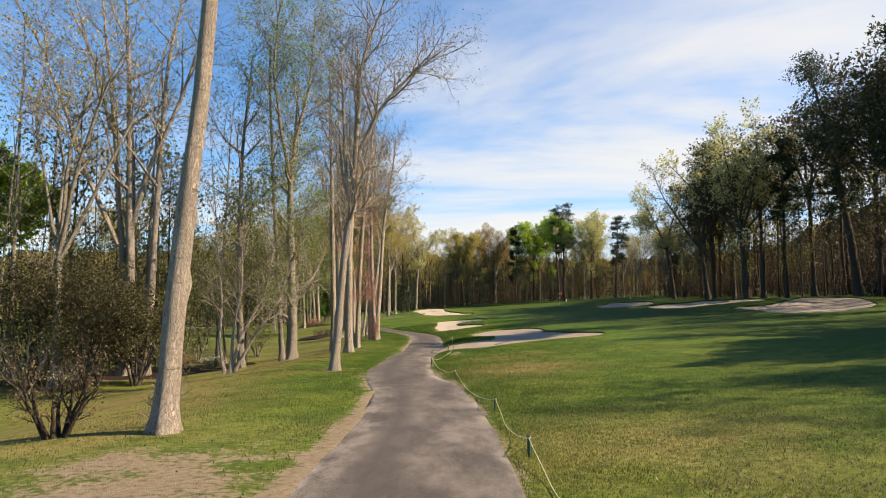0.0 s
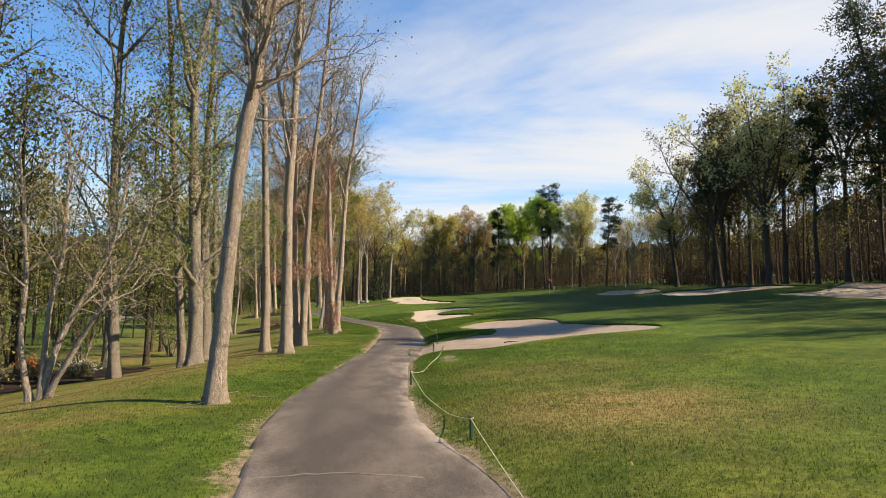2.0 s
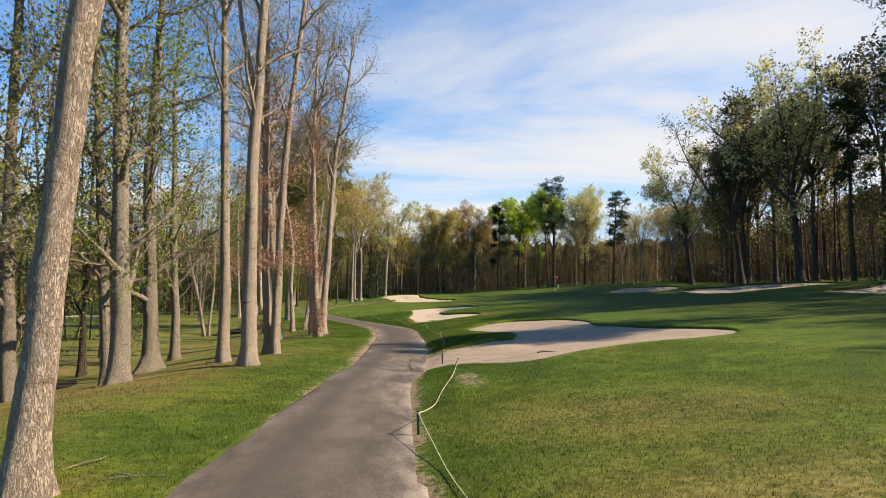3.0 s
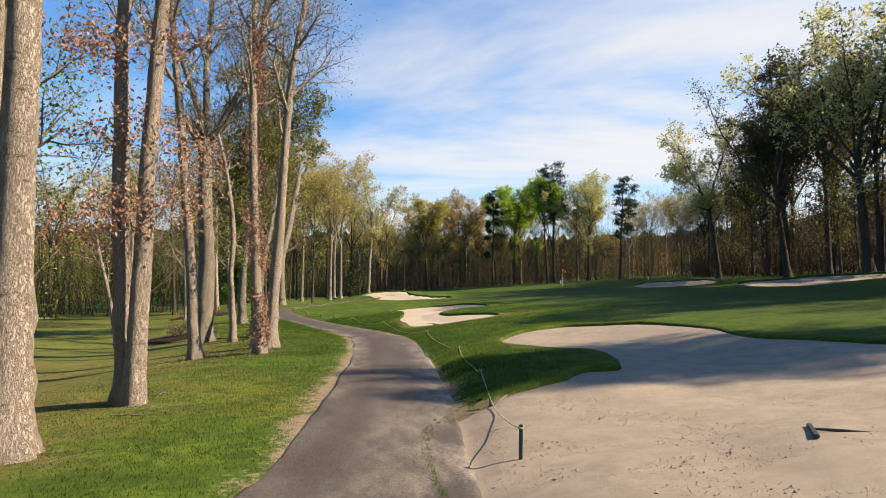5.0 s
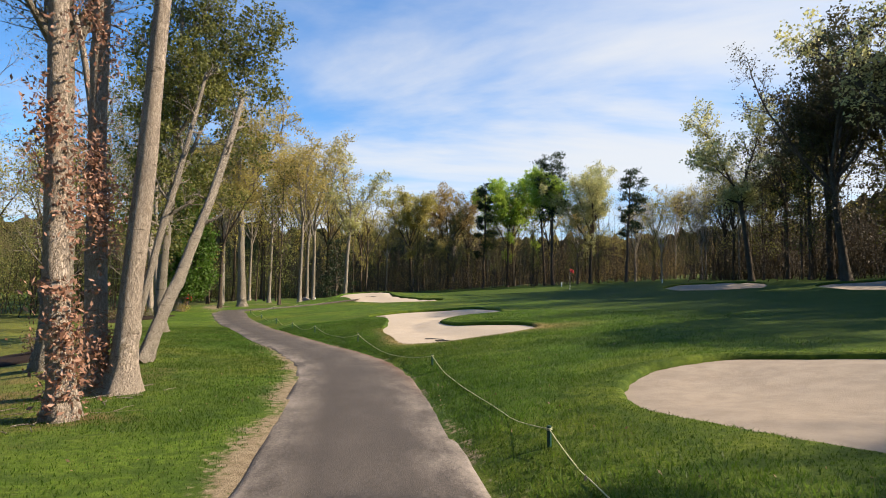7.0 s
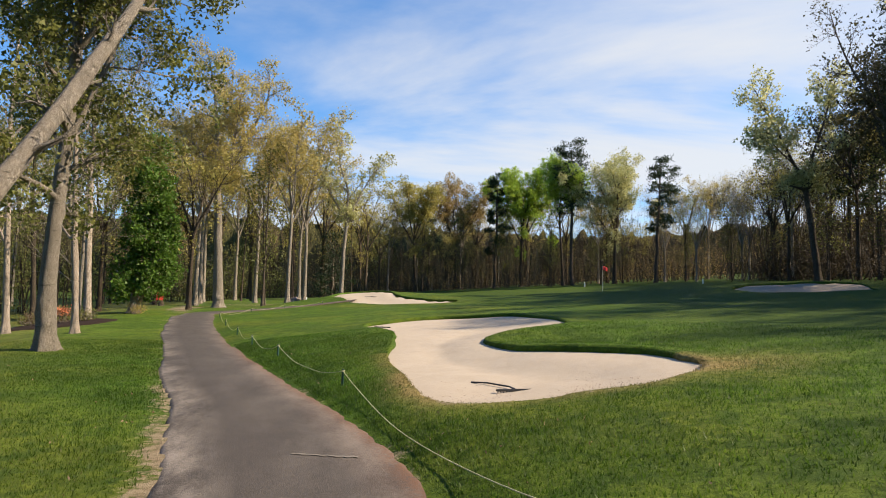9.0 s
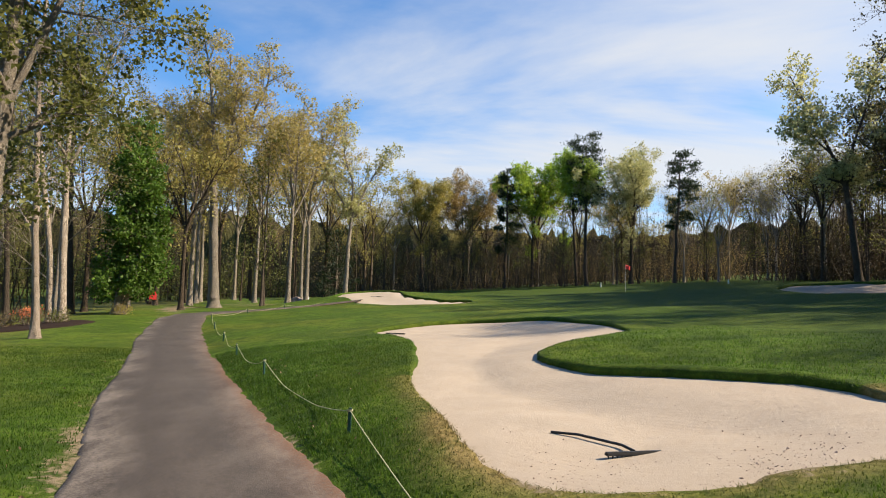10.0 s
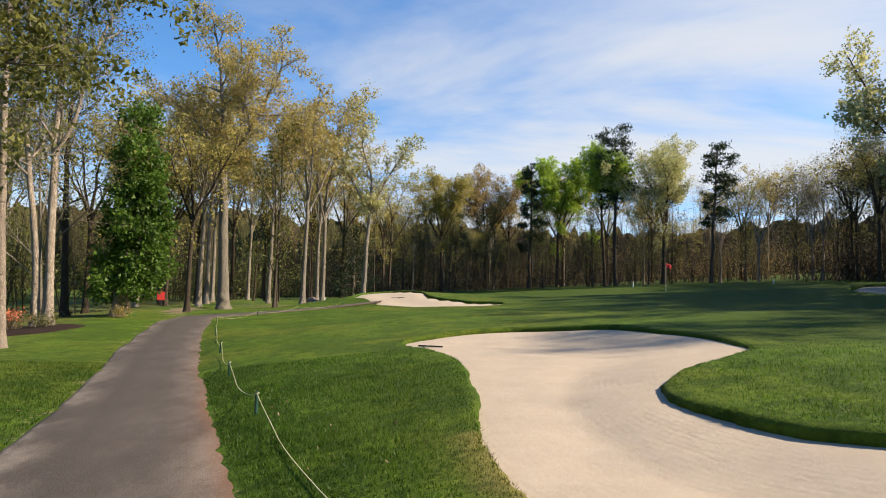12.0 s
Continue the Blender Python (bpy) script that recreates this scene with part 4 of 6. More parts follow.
def hero(seed, stems, limb=(9, 3.6, 52), branch=(7, 1.9), twig=(6, 0.9), leaf=(0.05, 0.10, 1), lift=0.5, fine=3, flare=0.5):
    """A tree of its own habit. stems: (nodes, base radius, tip radius, start of the side limbs, rooted[, lean along y[, foot along y]])."""
    rng = np.random.default_rng(seed)
    trunk, wood, ends = [], [], []
    for st in stems:
        nodes, r0, r1, clear, rooted = st[:5]
        deep = st[5] if len(st) > 5 else 0.0
        if rooted:
            nodes = [(nodes[0][0], -0.15)] + list(nodes)
        P, R = bough(rng, nodes, r0, r1, deep, flare=flare if rooted else 0.0)
        P[0, :, 1] += st[6] if len(st) > 6 else 0.0 if rooted else rng.normal(0, 0.08)
        trunk.append(bole(rng, P, R, 18) if rooted else tubes(P, R, 9))
        if limb[0] == 0:
            continue
        LQ, LR = shoots(rng, P, R, limb[0], clear, limb[1], limb[2], lift, 8, r0 * 0.40, 0.5)
        trunk.append(tubes(LQ, LR, 5))
        BQ, BR = shoots(rng, LQ, LR, branch[0], 0.16, branch[1], 46, lift * 0.4, 5, 0.026, 0.45)
        top, topr = shoots(rng, P, R, max(6, limb[0] // 2), max(0.6, clear), branch[1] * 1.2, 40, lift, 5, 0.03, 0.4)
        BQ, BR = np.concatenate([BQ, top]), np.concatenate([BR, topr])
        wood.append(tubes(BQ, BR, 4))
        TQ, TR = shoots(rng, BQ, BR, twig[0], 0.10, twig[1], 42, lift * 0.3, 2, 0.010)
        wood.append(spikes(TQ, TR))
        if fine:
            FQ, FR = shoots(rng, TQ, TR, fine, 0.15, twig[1] * 0.42, 44, lift * 0.3, 2, 0.006)
            wood.append(spikes(FQ, FR))
            TQ = FQ
        ends.append(TQ)
    if not wood:
        wood, ends = [tubes(P[:, -2:], R[:, -2:] * 0.6, 5)], [P[:, -2:]]
    return finish(rng, trunk, wood, np.concatenate(ends), leaf, "leaf")


def pine(seed, height, radius, clear=0.45, limbs=18, reach=3.0, lean=0.0, pad=46, needle=0.34, one_side=0.0):
    """A pine: bare lower trunk, uneven level limbs, each with dense flat pads of needles."""
    rng = np.random.default_rng(seed)
    P, R = bough(rng, [(0, -0.15), (lean * height * 0.35, height * 0.5), (lean * height, height)], radius, 0.05, 0.0, 16, 0.4, 0.09)
    trunk = [tubes(P, R, 9)]
    LQ, LR = shoots(rng, P, R, limbs, clear, reach, 78, 0.25, 7, radius * 0.34, 0.5)
    away = LQ - LQ[:, :1]
    away[..., 0] = away[..., 0] * (1 - one_side * (away[..., 0] < 0)) + one_side * 0.4 * np.abs(away[..., 0])
    LQ = LQ[:, :1] + away * rng.uniform(0.45, 1.15, len(LQ))[:, None, None]
    trunk.append(tubes(LQ, LR, 5))
    BQ, BR = shoots(rng, LQ, LR, 5, 0.35, reach * 0.38, 52, 0.2, 4, 0.03, 0.4)
    snag, snagr = shoots(rng, P, R, 9, 0.2, reach * 0.5, 85, -0.1, 4, 0.03, 0.4)
    top, _ = shoots(rng, P, R, 8, 0.86, reach * 0.45, 55, 0.4, 4, 0.03, 0.3)
    at = np.concatenate([BQ[:, -1], LQ[:, -1], top[:, -1], BQ[:, 2]])
    at = at[rng.random(len(at)) < 0.85]
    C = np.repeat(at, pad, 0) + rng.normal(0, 1, (len(at) * pad, 3)) * np.array([0.34, 0.34, 0.13]) * reach / 3.0
    lv, lf = needles(rng, C, needle, 1, 0.04)
    tv, tf = join(*trunk)
    wv, wf = join(tubes(BQ, BR, 3), tubes(snag, snagr, 3))
    n_wood = sum(len(f) for f in wf)
    crown = mesh_from("crown", np.concatenate([wv, lv]), wf + [lf + len(wv)], None, False)
    idx = np.ones(len(crown.polygons), np.int32)
    idx[:n_wood] = 0
    return [mesh_from("trunk", tv, tf), crown, idx]


GROVE = "trees of the grove beside the cart path"
BUDS = (0.05, 0.10, 1)

# the grove beside the path, from the start of the walk onwards
plant("tree", "tall bare tree with straight tan trunk and flared roots", hero(11, [([(0.04, 0), (0.07, 1.1), (0.19, 3.3), (0.37, 5.5), (0.47, 7.3), (0.55, 11), (0.4, 15)], 0.185, 0.04, 0.60, True)], (12, 3.2, 62), leaf=BUDS),
      BARK_TAN, LEAF_OLIVE, -5.05, 11.6, group=GROVE)
plant("tree", "bare many-stemmed tree with pale stems and wide-spread boughs", hero(12, [
    ([(0.0, 0), (-0.34, 8.1), (-0.82, 16.5), (-1.2, 21)], 0.27, 0.05, 0.45, True),
    ([(-0.40, 0), (-0.83, 6.6), (-1.26, 10.2), (-1.81, 14.3), (-2.38, 18.1), (-2.8, 21)], 0.20, 0.04, 0.5, True, 0.8),
    ([(0.85, 0), (0.89, 5.1), (0.95, 9.6), (1.04, 14.3), (1.2, 17.8), (1.84, 21)], 0.22, 0.04, 0.45, True, 0.5),
    ([(-0.23, 8.0), (0.50, 10.9), (1.33, 12.6), (2.16, 14.8), (2.98, 17.2), (3.52, 19.4)], 0.15, 0.03, 0.3, False, -0.6),
    ([(-0.90, 6.9), (-1.73, 8.7), (-2.58, 10.5), (-4.02, 14.3), (-5.63, 18.1), (-7.3, 20.7)], 0.14, 0.03, 0.3, False, -0.5),
    ([(-1.65, 13.2), (-2.61, 16.5), (-3.66, 18.7), (-4.71, 20.7)], 0.10, 0.03, 0.3, False, 0.4)],
    (8, 4.2, 56), (6, 2.1), (6, 1.0), (0.055, 0.10, 2)), BARK_TAN, LEAF_OLIVE, -16.8, 34.9, group=GROVE)
plant("tree", "tree with leaning tan trunk forked into spreading bare boughs", hero(13, [
    ([(0.06, 0), (0.06, 1.1), (0.14, 2.5), (0.24, 3.9), (0.36, 5.1), (0.47, 6.2), (0.72, 7.9)], 0.158, 0.10, 0.7, True),
    ([(0.60, 7.2), (0.94, 8.5), (1.61, 9.9), (2.69, 11.2), (4.06, 12.4)], 0.105, 0.02, 0.25, False, 0.5),
    ([(0.70, 7.6), (0.86, 9.8), (0.94, 11.4), (1.49, 13.1), (1.96, 14.4)], 0.10, 0.02, 0.2, False, -0.4),
    ([(0.45, 6.4), (0.25, 8.7), (0.03, 10.9), (-0.05, 13.5)], 0.08, 0.02, 0.2, False, 0.6)],
    (9, 2.9, 46), (7, 1.7), (7, 0.8), (0.04, 0.08, 0.6), fine=4), BARK_TAN, LEAF_OLIVE, -4.5, 24.9, group=GROVE)
plant("small_tree", "small tree with a fan of thin crooked stems", hero(14, [
    ([(-0.2, 0), (-0.5, 1.6), (-0.45, 3.2), (-0.8, 6.0)], 0.07, 0.015, 0.35, True), ([(0.0, 0), (0.5, 1.8), (1.3, 3.4), (1.6, 5.5)], 0.075, 0.015, 0.4, True, 0.4),
    ([(0.15, 0), (0.9, 1.4), (1.9, 2.9), (2.6, 4.6)], 0.065, 0.015, 0.45, True, -0.4), ([(0.05, 0), (0.1, 1.8), (0.45, 3.6), (0.3, 6.5)], 0.07, 0.015, 0.4, True, 0.2)],
    (7, 1.6, 44), (5, 0.9), (5, 0.5), (0.05, 0.10, 2), fine=2, flare=0.4), BARK_TAN, LEAF_OLIVE, -9.3, 28.0, group=GROVE)
leafy = dict(branch=(7, 2.0), twig=(6, 0.9), leaf=(0.06, 0.11, 4))
plant("tree", "slender tree with moss-tinted grey trunk and young leaves", hero(15, [([(0.06, 0), (-0.17, 3.2), (-0.31, 6.8), (-0.38, 10.5), (-0.2, 14), (0.1, 17.5)], 0.18, 0.03, 0.12, True)], (16, 4.0, 58), **leafy), BARK_GREY, LEAF_OLIVE, -11.3, 36.0, group=GROVE)
plant("tree", "tall tree with furrowed grey trunk and young green leaves", hero(16, [([(0.07, 0), (-0.03, 2.7), (-0.17, 5.5), (-0.25, 8.3), (-0.3, 11)], 0.25, 0.13, 0.25, True),
    ([(-0.3, 9.5), (-0.1, 12), (0.6, 15), (0.9, 19.5)], 0.12, 0.03, 0.25, False, 0.8), ([(-0.3, 10), (-0.9, 13), (-1.3, 16), (-1.0, 20)], 0.11, 0.03, 0.25, False, -0.5)], (11, 3.2, 52), branch=(7, 1.8), twig=(6, 0.85), leaf=(0.065, 0.10, 4)),
    BARK_GREY, LEAF_FRESH, -8.6, 36.0, group=GROVE)
plant("tree", "slim mossy tree leaning gently beside a stouter one", hero(116, [([(0.14, 0), (-0.23, 4.4), (-0.74, 10.9), (-1.08, 15.9), (-1.04, 19.0)], 0.15, 0.03, 0.14, True)], (15, 3.4, 56), **leafy), BARK_GREY, LEAF_OLIVE, -9.5, 37.2, group=GROVE)
plant("tree", "tree with wide spreading root flare and green leaves", hero(17, [([(0.02, 0), (-0.04, 3.0), (-0.24, 6.7), (-0.14, 10.6), (-0.09, 12.6), (0.2, 18)], 0.24, 0.04, 0.13, True)], (15, 4.0, 58), flare=1.3, branch=(7, 2.0), twig=(6, 0.9), leaf=(0.06, 0.10, 3)),
    BARK_GREY, LEAF_FRESH, -9.9, 41.4, group=GROVE)
plant("tree", "slender curved tree with mossy trunk", hero(18, [([(0.02, 0), (-0.01, 1.9), (-0.32, 4.8), (-0.39, 8.2), (-0.6, 12.0), (-0.39, 16.5)], 0.19, 0.03, 0.14, True)], (15, 3.6, 58), **leafy), BARK_GREY, LEAF_FRESH, -11.4, 47.9, group=GROVE)
plant("tree", "tall massive tree with pale furrowed trunk", hero(19, [([(-0.05, 0), (-0.14, 2.7), (-0.17, 5.9), (-0.05, 9.2), (0.05, 11.5), (0.2, 18.5)], 0.225, 0.04, 0.42, True), ([(-0.1, 8.2), (-0.6, 10.5), (-1.0, 14), (-1.1, 17)], 0.09, 0.02, 0.3, False, 0.6)],
    (9, 3.0, 46), leaf=BUDS), BARK_TAN, LEAF_OLIVE, -5.75, 38.4, group=GROVE)
plant("tree", "tall straight tree with dark-knotted tan trunk", hero(20, [([(0.0, 0), (-0.04, 2.7), (-0.12, 6.1), (-0.24, 9.7), (-0.31, 12), (-0.5, 18)], 0.18, 0.03, 0.5, True)], (12, 3.2, 44), leaf=BUDS), BARK_TAN, LEAF_OLIVE, -6.95, 39.7, group=GROVE)
oak_tree = plant("tree", "tree with two tan trunks parted from the root and russet leaves", hero(21, [([(-0.12, 0), (-0.14, 0.7), (-0.27, 2.2), (-0.36, 4.1), (-0.42, 6.5), (-0.5, 10), (-0.7, 16)], 0.165, 0.03, 0.42, True, 0.2, 0.27), ([(0.12, 0), (0.10, 0.7), (0.16, 1.7), (0.21, 3.7), (0.26, 6.2), (0.4, 9), (0.9, 14), (1.0, 17)], 0.165, 0.03, 0.5, True, 0.3)],
    (9, 2.8, 50), leaf=BUDS), BARK_TAN, LEAF_OLIVE, -5.92, 41.9, group=GROVE)
plant("tree", "straight tree with pale scaly bark and root flare", hero(22, [([(-0.03, 0), (-0.20, 2.4), (-0.55, 5.6), (-0.88, 8.2), (-1.15, 11), (-1.5, 17)], 0.185, 0.03, 0.52, True)], (12, 3.2, 46), leaf=BUDS), BARK_TAN, LEAF_OLIVE, -7.5, 51.1, group=GROVE)
ivy_tree = plant("tree", "straight tan trunk with russet ivy clumps", hero(23, [([(0.01, 0), (-0.22, 2.4), (-0.38, 4.9), (-0.46, 7.6), (-0.49, 9.5), (-0.3, 17)], 0.165, 0.03, 0.5, True)], (10, 2.9, 44), leaf=BUDS), BARK_TAN, LEAF_OLIVE, -5.55, 51.0, group=GROVE)
ivy_twin = plant("tree", "tall trunk clad thickly in russet ivy", hero(123, [([(0.07, 0), (-0.09, 2.5), (-0.20, 5.5), (-0.31, 10.3), (0.3, 14), (0.9, 17.5)], 0.19, 0.03, 0.5, True)], (10, 2.9, 44), leaf=BUDS), BARK_TAN, LEAF_OLIVE, -6.25, 53.6, group=GROVE)
plant("tree", "leaning pale tree with a wide rooted base", hero(24, [([(0.0, 0), (0.07, 1.6), (0.20, 3.1), (0.27, 5.1), (0.36, 7.2), (0.40, 9.2), (0.7, 11), (1.1, 13), (1.5, 17)], 0.20, 0.03, 0.5, True)], (11, 3.0, 44), leaf=BUDS, flare=1.0), BARK_TAN, LEAF_OLIVE, -5.75, 53.5, group=GROVE)
plant("dead_tree", "dead snag leaning far over with a broken top", hero(25, [([(0, 0), (0.15, 2.2), (0.28, 5.0), (0.30, 8.2), (0.30, 9.3)], 0.17, 0.10, 0.45, True, 8.5)], (5, 0.9, 62), (3, 0.5), (3, 0.3), (0, 0, 0), fine=0), BARK_GREY, None, -7.1, 58.4, group=GROVE)
plant("dead_tree", "thin dead stem leaning beside the snag", hero(125, [([(0, 0), (0.15, 2.4), (0.3, 5.2), (0.40, 9.0)], 0.11, 0.05, 0.45, True, 5.0)], (6, 1.1, 55), (4, 0.7), (3, 0.4), (0, 0, 0), fine=0), BARK_GREY, None, -7.35, 58.0, group=GROVE)
plant("dead_tree", "crooked dead stem broken off above", hero(126, [([(0, 0), (-0.2, 2.9), (-0.02, 4.8), (-0.42, 7.2), (-0.75, 8.7)], 0.13, 0.06, 0.5, True)], (3, 0.8, 60), (2, 0.5), (2, 0.3), (0, 0, 0), fine=0), BARK_TAN, None, -8.1, 57.9, group=GROVE)
plant("tree", "great grey tree forked into heavy upright limbs", hero(26, [([(-0.05, 0), (-0.05, 2.2), (-0.17, 6.3), (-0.27, 9.2)], 0.37, 0.25, 0.9, True),
    ([(-0.29, 8.3), (-0.55, 10.2), (-0.97, 11.6), (-1.6, 13.2), (-2.4, 17)], 0.17, 0.03, 0.2, False, -0.8), ([(-0.26, 8.3), (-0.28, 10.4), (-0.38, 12.5), (-0.2, 18)], 0.19, 0.03, 0.25, False, 0.5),
    ([(-0.20, 8.3), (0.31, 9.6), (0.95, 10.9), (1.9, 12.6), (2.6, 17)], 0.19, 0.03, 0.2, False, 0.4), ([(0.5, 10.0), (1.6, 11.2), (2.9, 12.2), (4.2, 14)], 0.09, 0.02, 0.2, False, -0.5)],
    (9, 3.2, 46), (6, 1.8), (6, 0.9), (0.05, 0.10, 1)), BARK_GREY, LEAF_OLIVE, -9.7, 59.6, group=GROVE)
plant("small_tree", "bare forked little tree leaning over the fairway edge", hero(127, [([(0, 0), (-0.5, 2.6), (-1.2, 5.2), (-1.6, 9)], 0.12, 0.02, 0.4, True), ([(0.2, 0), (0.5, 3), (0.5, 6), (0.9, 9.5)], 0.09, 0.02, 0.4, True)], (8, 2.4, 46), (6, 1.3), (5, 0.7), (0, 0, 0), fine=2), BARK_TAN, None, -15.0, 63.5, group=GROVE)
plant("tree", "stout tree densely hung with dark olive leaves", hero(40, [([(-0.08, 0), (-0.14, 1.5), (-0.09, 3.2), (0.05, 4.9), (0.18, 6.9), (0.26, 9.4), (0.2, 16)], 0.25, 0.04, 0.30, True), ([(0.1, 6.0), (0.9, 8.5), (1.6, 11), (2.2, 14)], 0.10, 0.02, 0.2, False, 0.8)],
    (16, 3.4, 62), (7, 1.7), (6, 0.8), (0.10, 0.12, 13), lift=0.3, fine=2), BARK_GREY, LEAF_OLIVE, -10.8, 71.6, group=GROVE)
for i, (tx, ty, th, tr, mat, lf) in enumerate(((-13.6, 79.5, 15, 0.13, BARK_TAN, LEAF_OLIVE), (-17.6, 82, 16, 0.14, BARK_TAN, LEAF_OLIVE), (-20.5, 97, 17, 0.20, BARK_DARK, LEAF_OLIVE), (-22.5, 94, 15, 0.16, BARK_DARK, LEAF_OLIVE))):
    plant("tree", "upright tree with greyish trunk and sparse young leaves", hero(140 + i, [([(0, 0), (-0.2, 4), (-0.5, 9), (-0.4, th)], tr, 0.03, 0.32, True)], (13, 3.2, 56), (6, 1.7), (6, 0.85), (0.08, 0.12, 4), fine=2), mat, lf, tx, ty, group=GROVE)
plant("tree", "pale twin-stemmed tree in a mulch bed", hero(50, [([(-0.17, 0), (-0.45, 3.4), (-0.79, 5.9), (-1.30, 9.7), (-2.2, 13.5)], 0.17, 0.03, 0.5, True), ([(0.36, 0), (0.10, 4.7), (-0.04, 8.5), (-0.06, 12.4), (0.1, 17)], 0.20, 0.03, 0.5, True, 0.2),
    ([(-0.02, 7.6), (0.79, 9.2), (1.10, 11.7), (1.72, 13.6), (2.73, 16)], 0.10, 0.02, 0.2, False, 0.4)], (10, 2.6, 48), (7, 1.6), (6, 0.8), (0.07, 0.12, 3)), BARK_PALE, LEAF_OLIVE, -17.5, 88.9, group=GROVE)
plant("tree", "dense tree clothed to the ground in dark green foliage", hero(51, [([(0, 0), (0.15, 2), (0.5, 6), (0.8, 11.6)], 0.24, 0.03, 0.13, True), ([(0.4, 0.2), (0.9, 3), (1.3, 8)], 0.10, 0.02, 0.15, True)], (30, 1.9, 70), (6, 0.95), (6, 0.5), (0.15, 0.15, 9), lift=0.1, fine=0), BARK_TAN, LEAF_DEEP, -17.6, 96.7, group=GROVE)
plant("tree", "tall old tree with golden spring crown and grey trunk", hero(52, [([(0.02, 0), (-0.33, 6.5), (-0.60, 11.0)], 0.42, 0.26, 0.95, True),
    ([(-0.62, 10.3), (-1.78, 13.2), (-3.99, 15.4), (-6.16, 16.9)], 0.17, 0.03, 0.2, False, 1.0), ([(-0.62, 10.3), (-0.80, 15.2), (-1.15, 19.2), (-1.83, 22.3)], 0.20, 0.03, 0.2, False, -0.8),
    ([(-0.56, 10.3), (0.37, 13.0), (0.57, 15.7), (-0.2, 18.8), (-0.31, 21.9)], 0.18, 0.03, 0.2, False, 2.5), ([(-0.52, 10.3), (1.18, 13.9), (2.34, 16.2), (3.48, 19.0), (3.3, 21.0)], 0.19, 0.03, 0.2, False, 0.5),
    ([(-0.55, 10.3), (0.6, 12.5), (1.2, 15.5), (1.6, 18)], 0.12, 0.03, 0.2, False, -3.0)], (10, 2.7, 55), (6, 1.4), (6, 0.7), (0.12, 0.15, 9), lift=0.35, fine=0), BARK_GREY, LEAF_GOLD, -14.9, 108.7, group=GROVE)

# trees seen more than once, built as a few kinds and set out in copies
kinds = {
    "gold": vase(60, 20, 0.24, 0.42, 6, 0.38, (7, 2.7), (5, 1.4), (5, 0.75), (0.16, 0.18, 5)),
    "gold2": vase(61, 20, 0.24, 0.38, 5, 0.42, (8, 2.8), (5, 1.4), (5, 0.7), (0.14, 0.17, 6)),
    "pale": vase(62, 18, 0.22, 0.40, 5, 0.44, (6, 2.9), (5, 1.5), (4, 0.8), (0.24, 0.14, 5)),
    "green": vase(63, 18, 0.25, 0.42, 5, 0.40, (7, 2.9), (5, 1.5), (5, 0.8), (0.30, 0.15, 8)),
    "bare": vase(64, 18, 0.20, 0.30, 5, 0.34, (7, 3.4), (6, 1.9), (7, 1.1), (0.10, 0.14, 1), low=3),
    "brown": vase(65, 17.5, 0.25, 0.40, 5, 0.44, (6, 3.3), (5, 1.7), (4, 0.95), (0.17, 0.15, 3), low=3),
    "dark": vase(57, 19, 0.27, 0.42, 5, 0.46, (6, 3.6), (5, 1.9), (4, 0.95), (0.20, 0.18, 5), low=6),
    "pine": pine(66, 21, 0.30, 0.46, 20, 3.6, -0.05),
    "pine2": pine(67, 20, 0.24, 0.55, 14, 2.5, 0.02),
    "slim": grow(68, [(0, 0, 0.02, 0.01, 13, 0.10), (0.4, 0.3, -0.06, 0.0, 11, 0.07)], leaf=(0.14, 0.18, 4), limb=(8, 3.2, 40), branch=(5, 1.4), twig=(4, 0.8), clear=0.2, ring=3, sides=6),
    "pole": grow(69, [(0, 0, 0.015, 0.01, 16, 0.13), (1.3, 0.9, -0.03, 0.0, 15, 0.11), (-1.5, 0.7, 0.05, 0.02, 14, 0.10)], leaf=(0.15, 0.18, 4), limb=(5, 2.6, 42), branch=(4, 1.3), twig=(4, 0.8), clear=0.5, ring=3, sides=6),
    "high": vase(58, 27, 0.30, 0.64, 6, 0.28, (5, 2.8), (4, 1.7), (5, 0.95), (0.26, 0.26, 10)),
    "mist": grow(59, [(0, 0, 0.02, 0.0, 18, 0.12), (0.6, 0.4, -0.09, 0.03, 16, 0.08)], leaf=(0.075, 0.14, 4), limb=(9, 5.0, 54), branch=(6, 2.2), twig=(7, 1.0), clear=0.16, ring=3, sides=7),
}
looks = {
    "gold": ("spring tree with golden young leaves and grey trunk", BARK_GREY, LEAF_GOLD), "gold2": ("forked spring tree with golden young leaves", BARK_GREY, LEAF_GOLD),
    "pale": ("airy tree with pale silvery young leaves", BARK_DARK, LEAF_PALE), "green": ("tall tree in fresh bright green leaf", BARK_DARK, LEAF_SPRING),
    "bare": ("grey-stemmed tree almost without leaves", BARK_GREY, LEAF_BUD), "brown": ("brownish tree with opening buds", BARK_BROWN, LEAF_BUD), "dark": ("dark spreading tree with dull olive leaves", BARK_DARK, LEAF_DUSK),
    "pine": ("tall dark pine with a broad ragged crown", BARK_DARK, NEEDLES), "pine2": ("straight dark pine with a tufted crown", BARK_DARK, NEEDLES),
    "slim": ("slim understorey tree with thin stems", BARK_DARK, LEAF_OLIVE),
    "pole": ("clump of slender straight stems with small crowns", BARK_BROWN, LEAF_BUD), "high": ("tall tree with a high leafy crown", BARK_DARK, LEAF_SPRING), "mist": ("twiggy grove tree with small olive leaves", BARK_GREY, LEAF_OLIVE),
}
first = {}


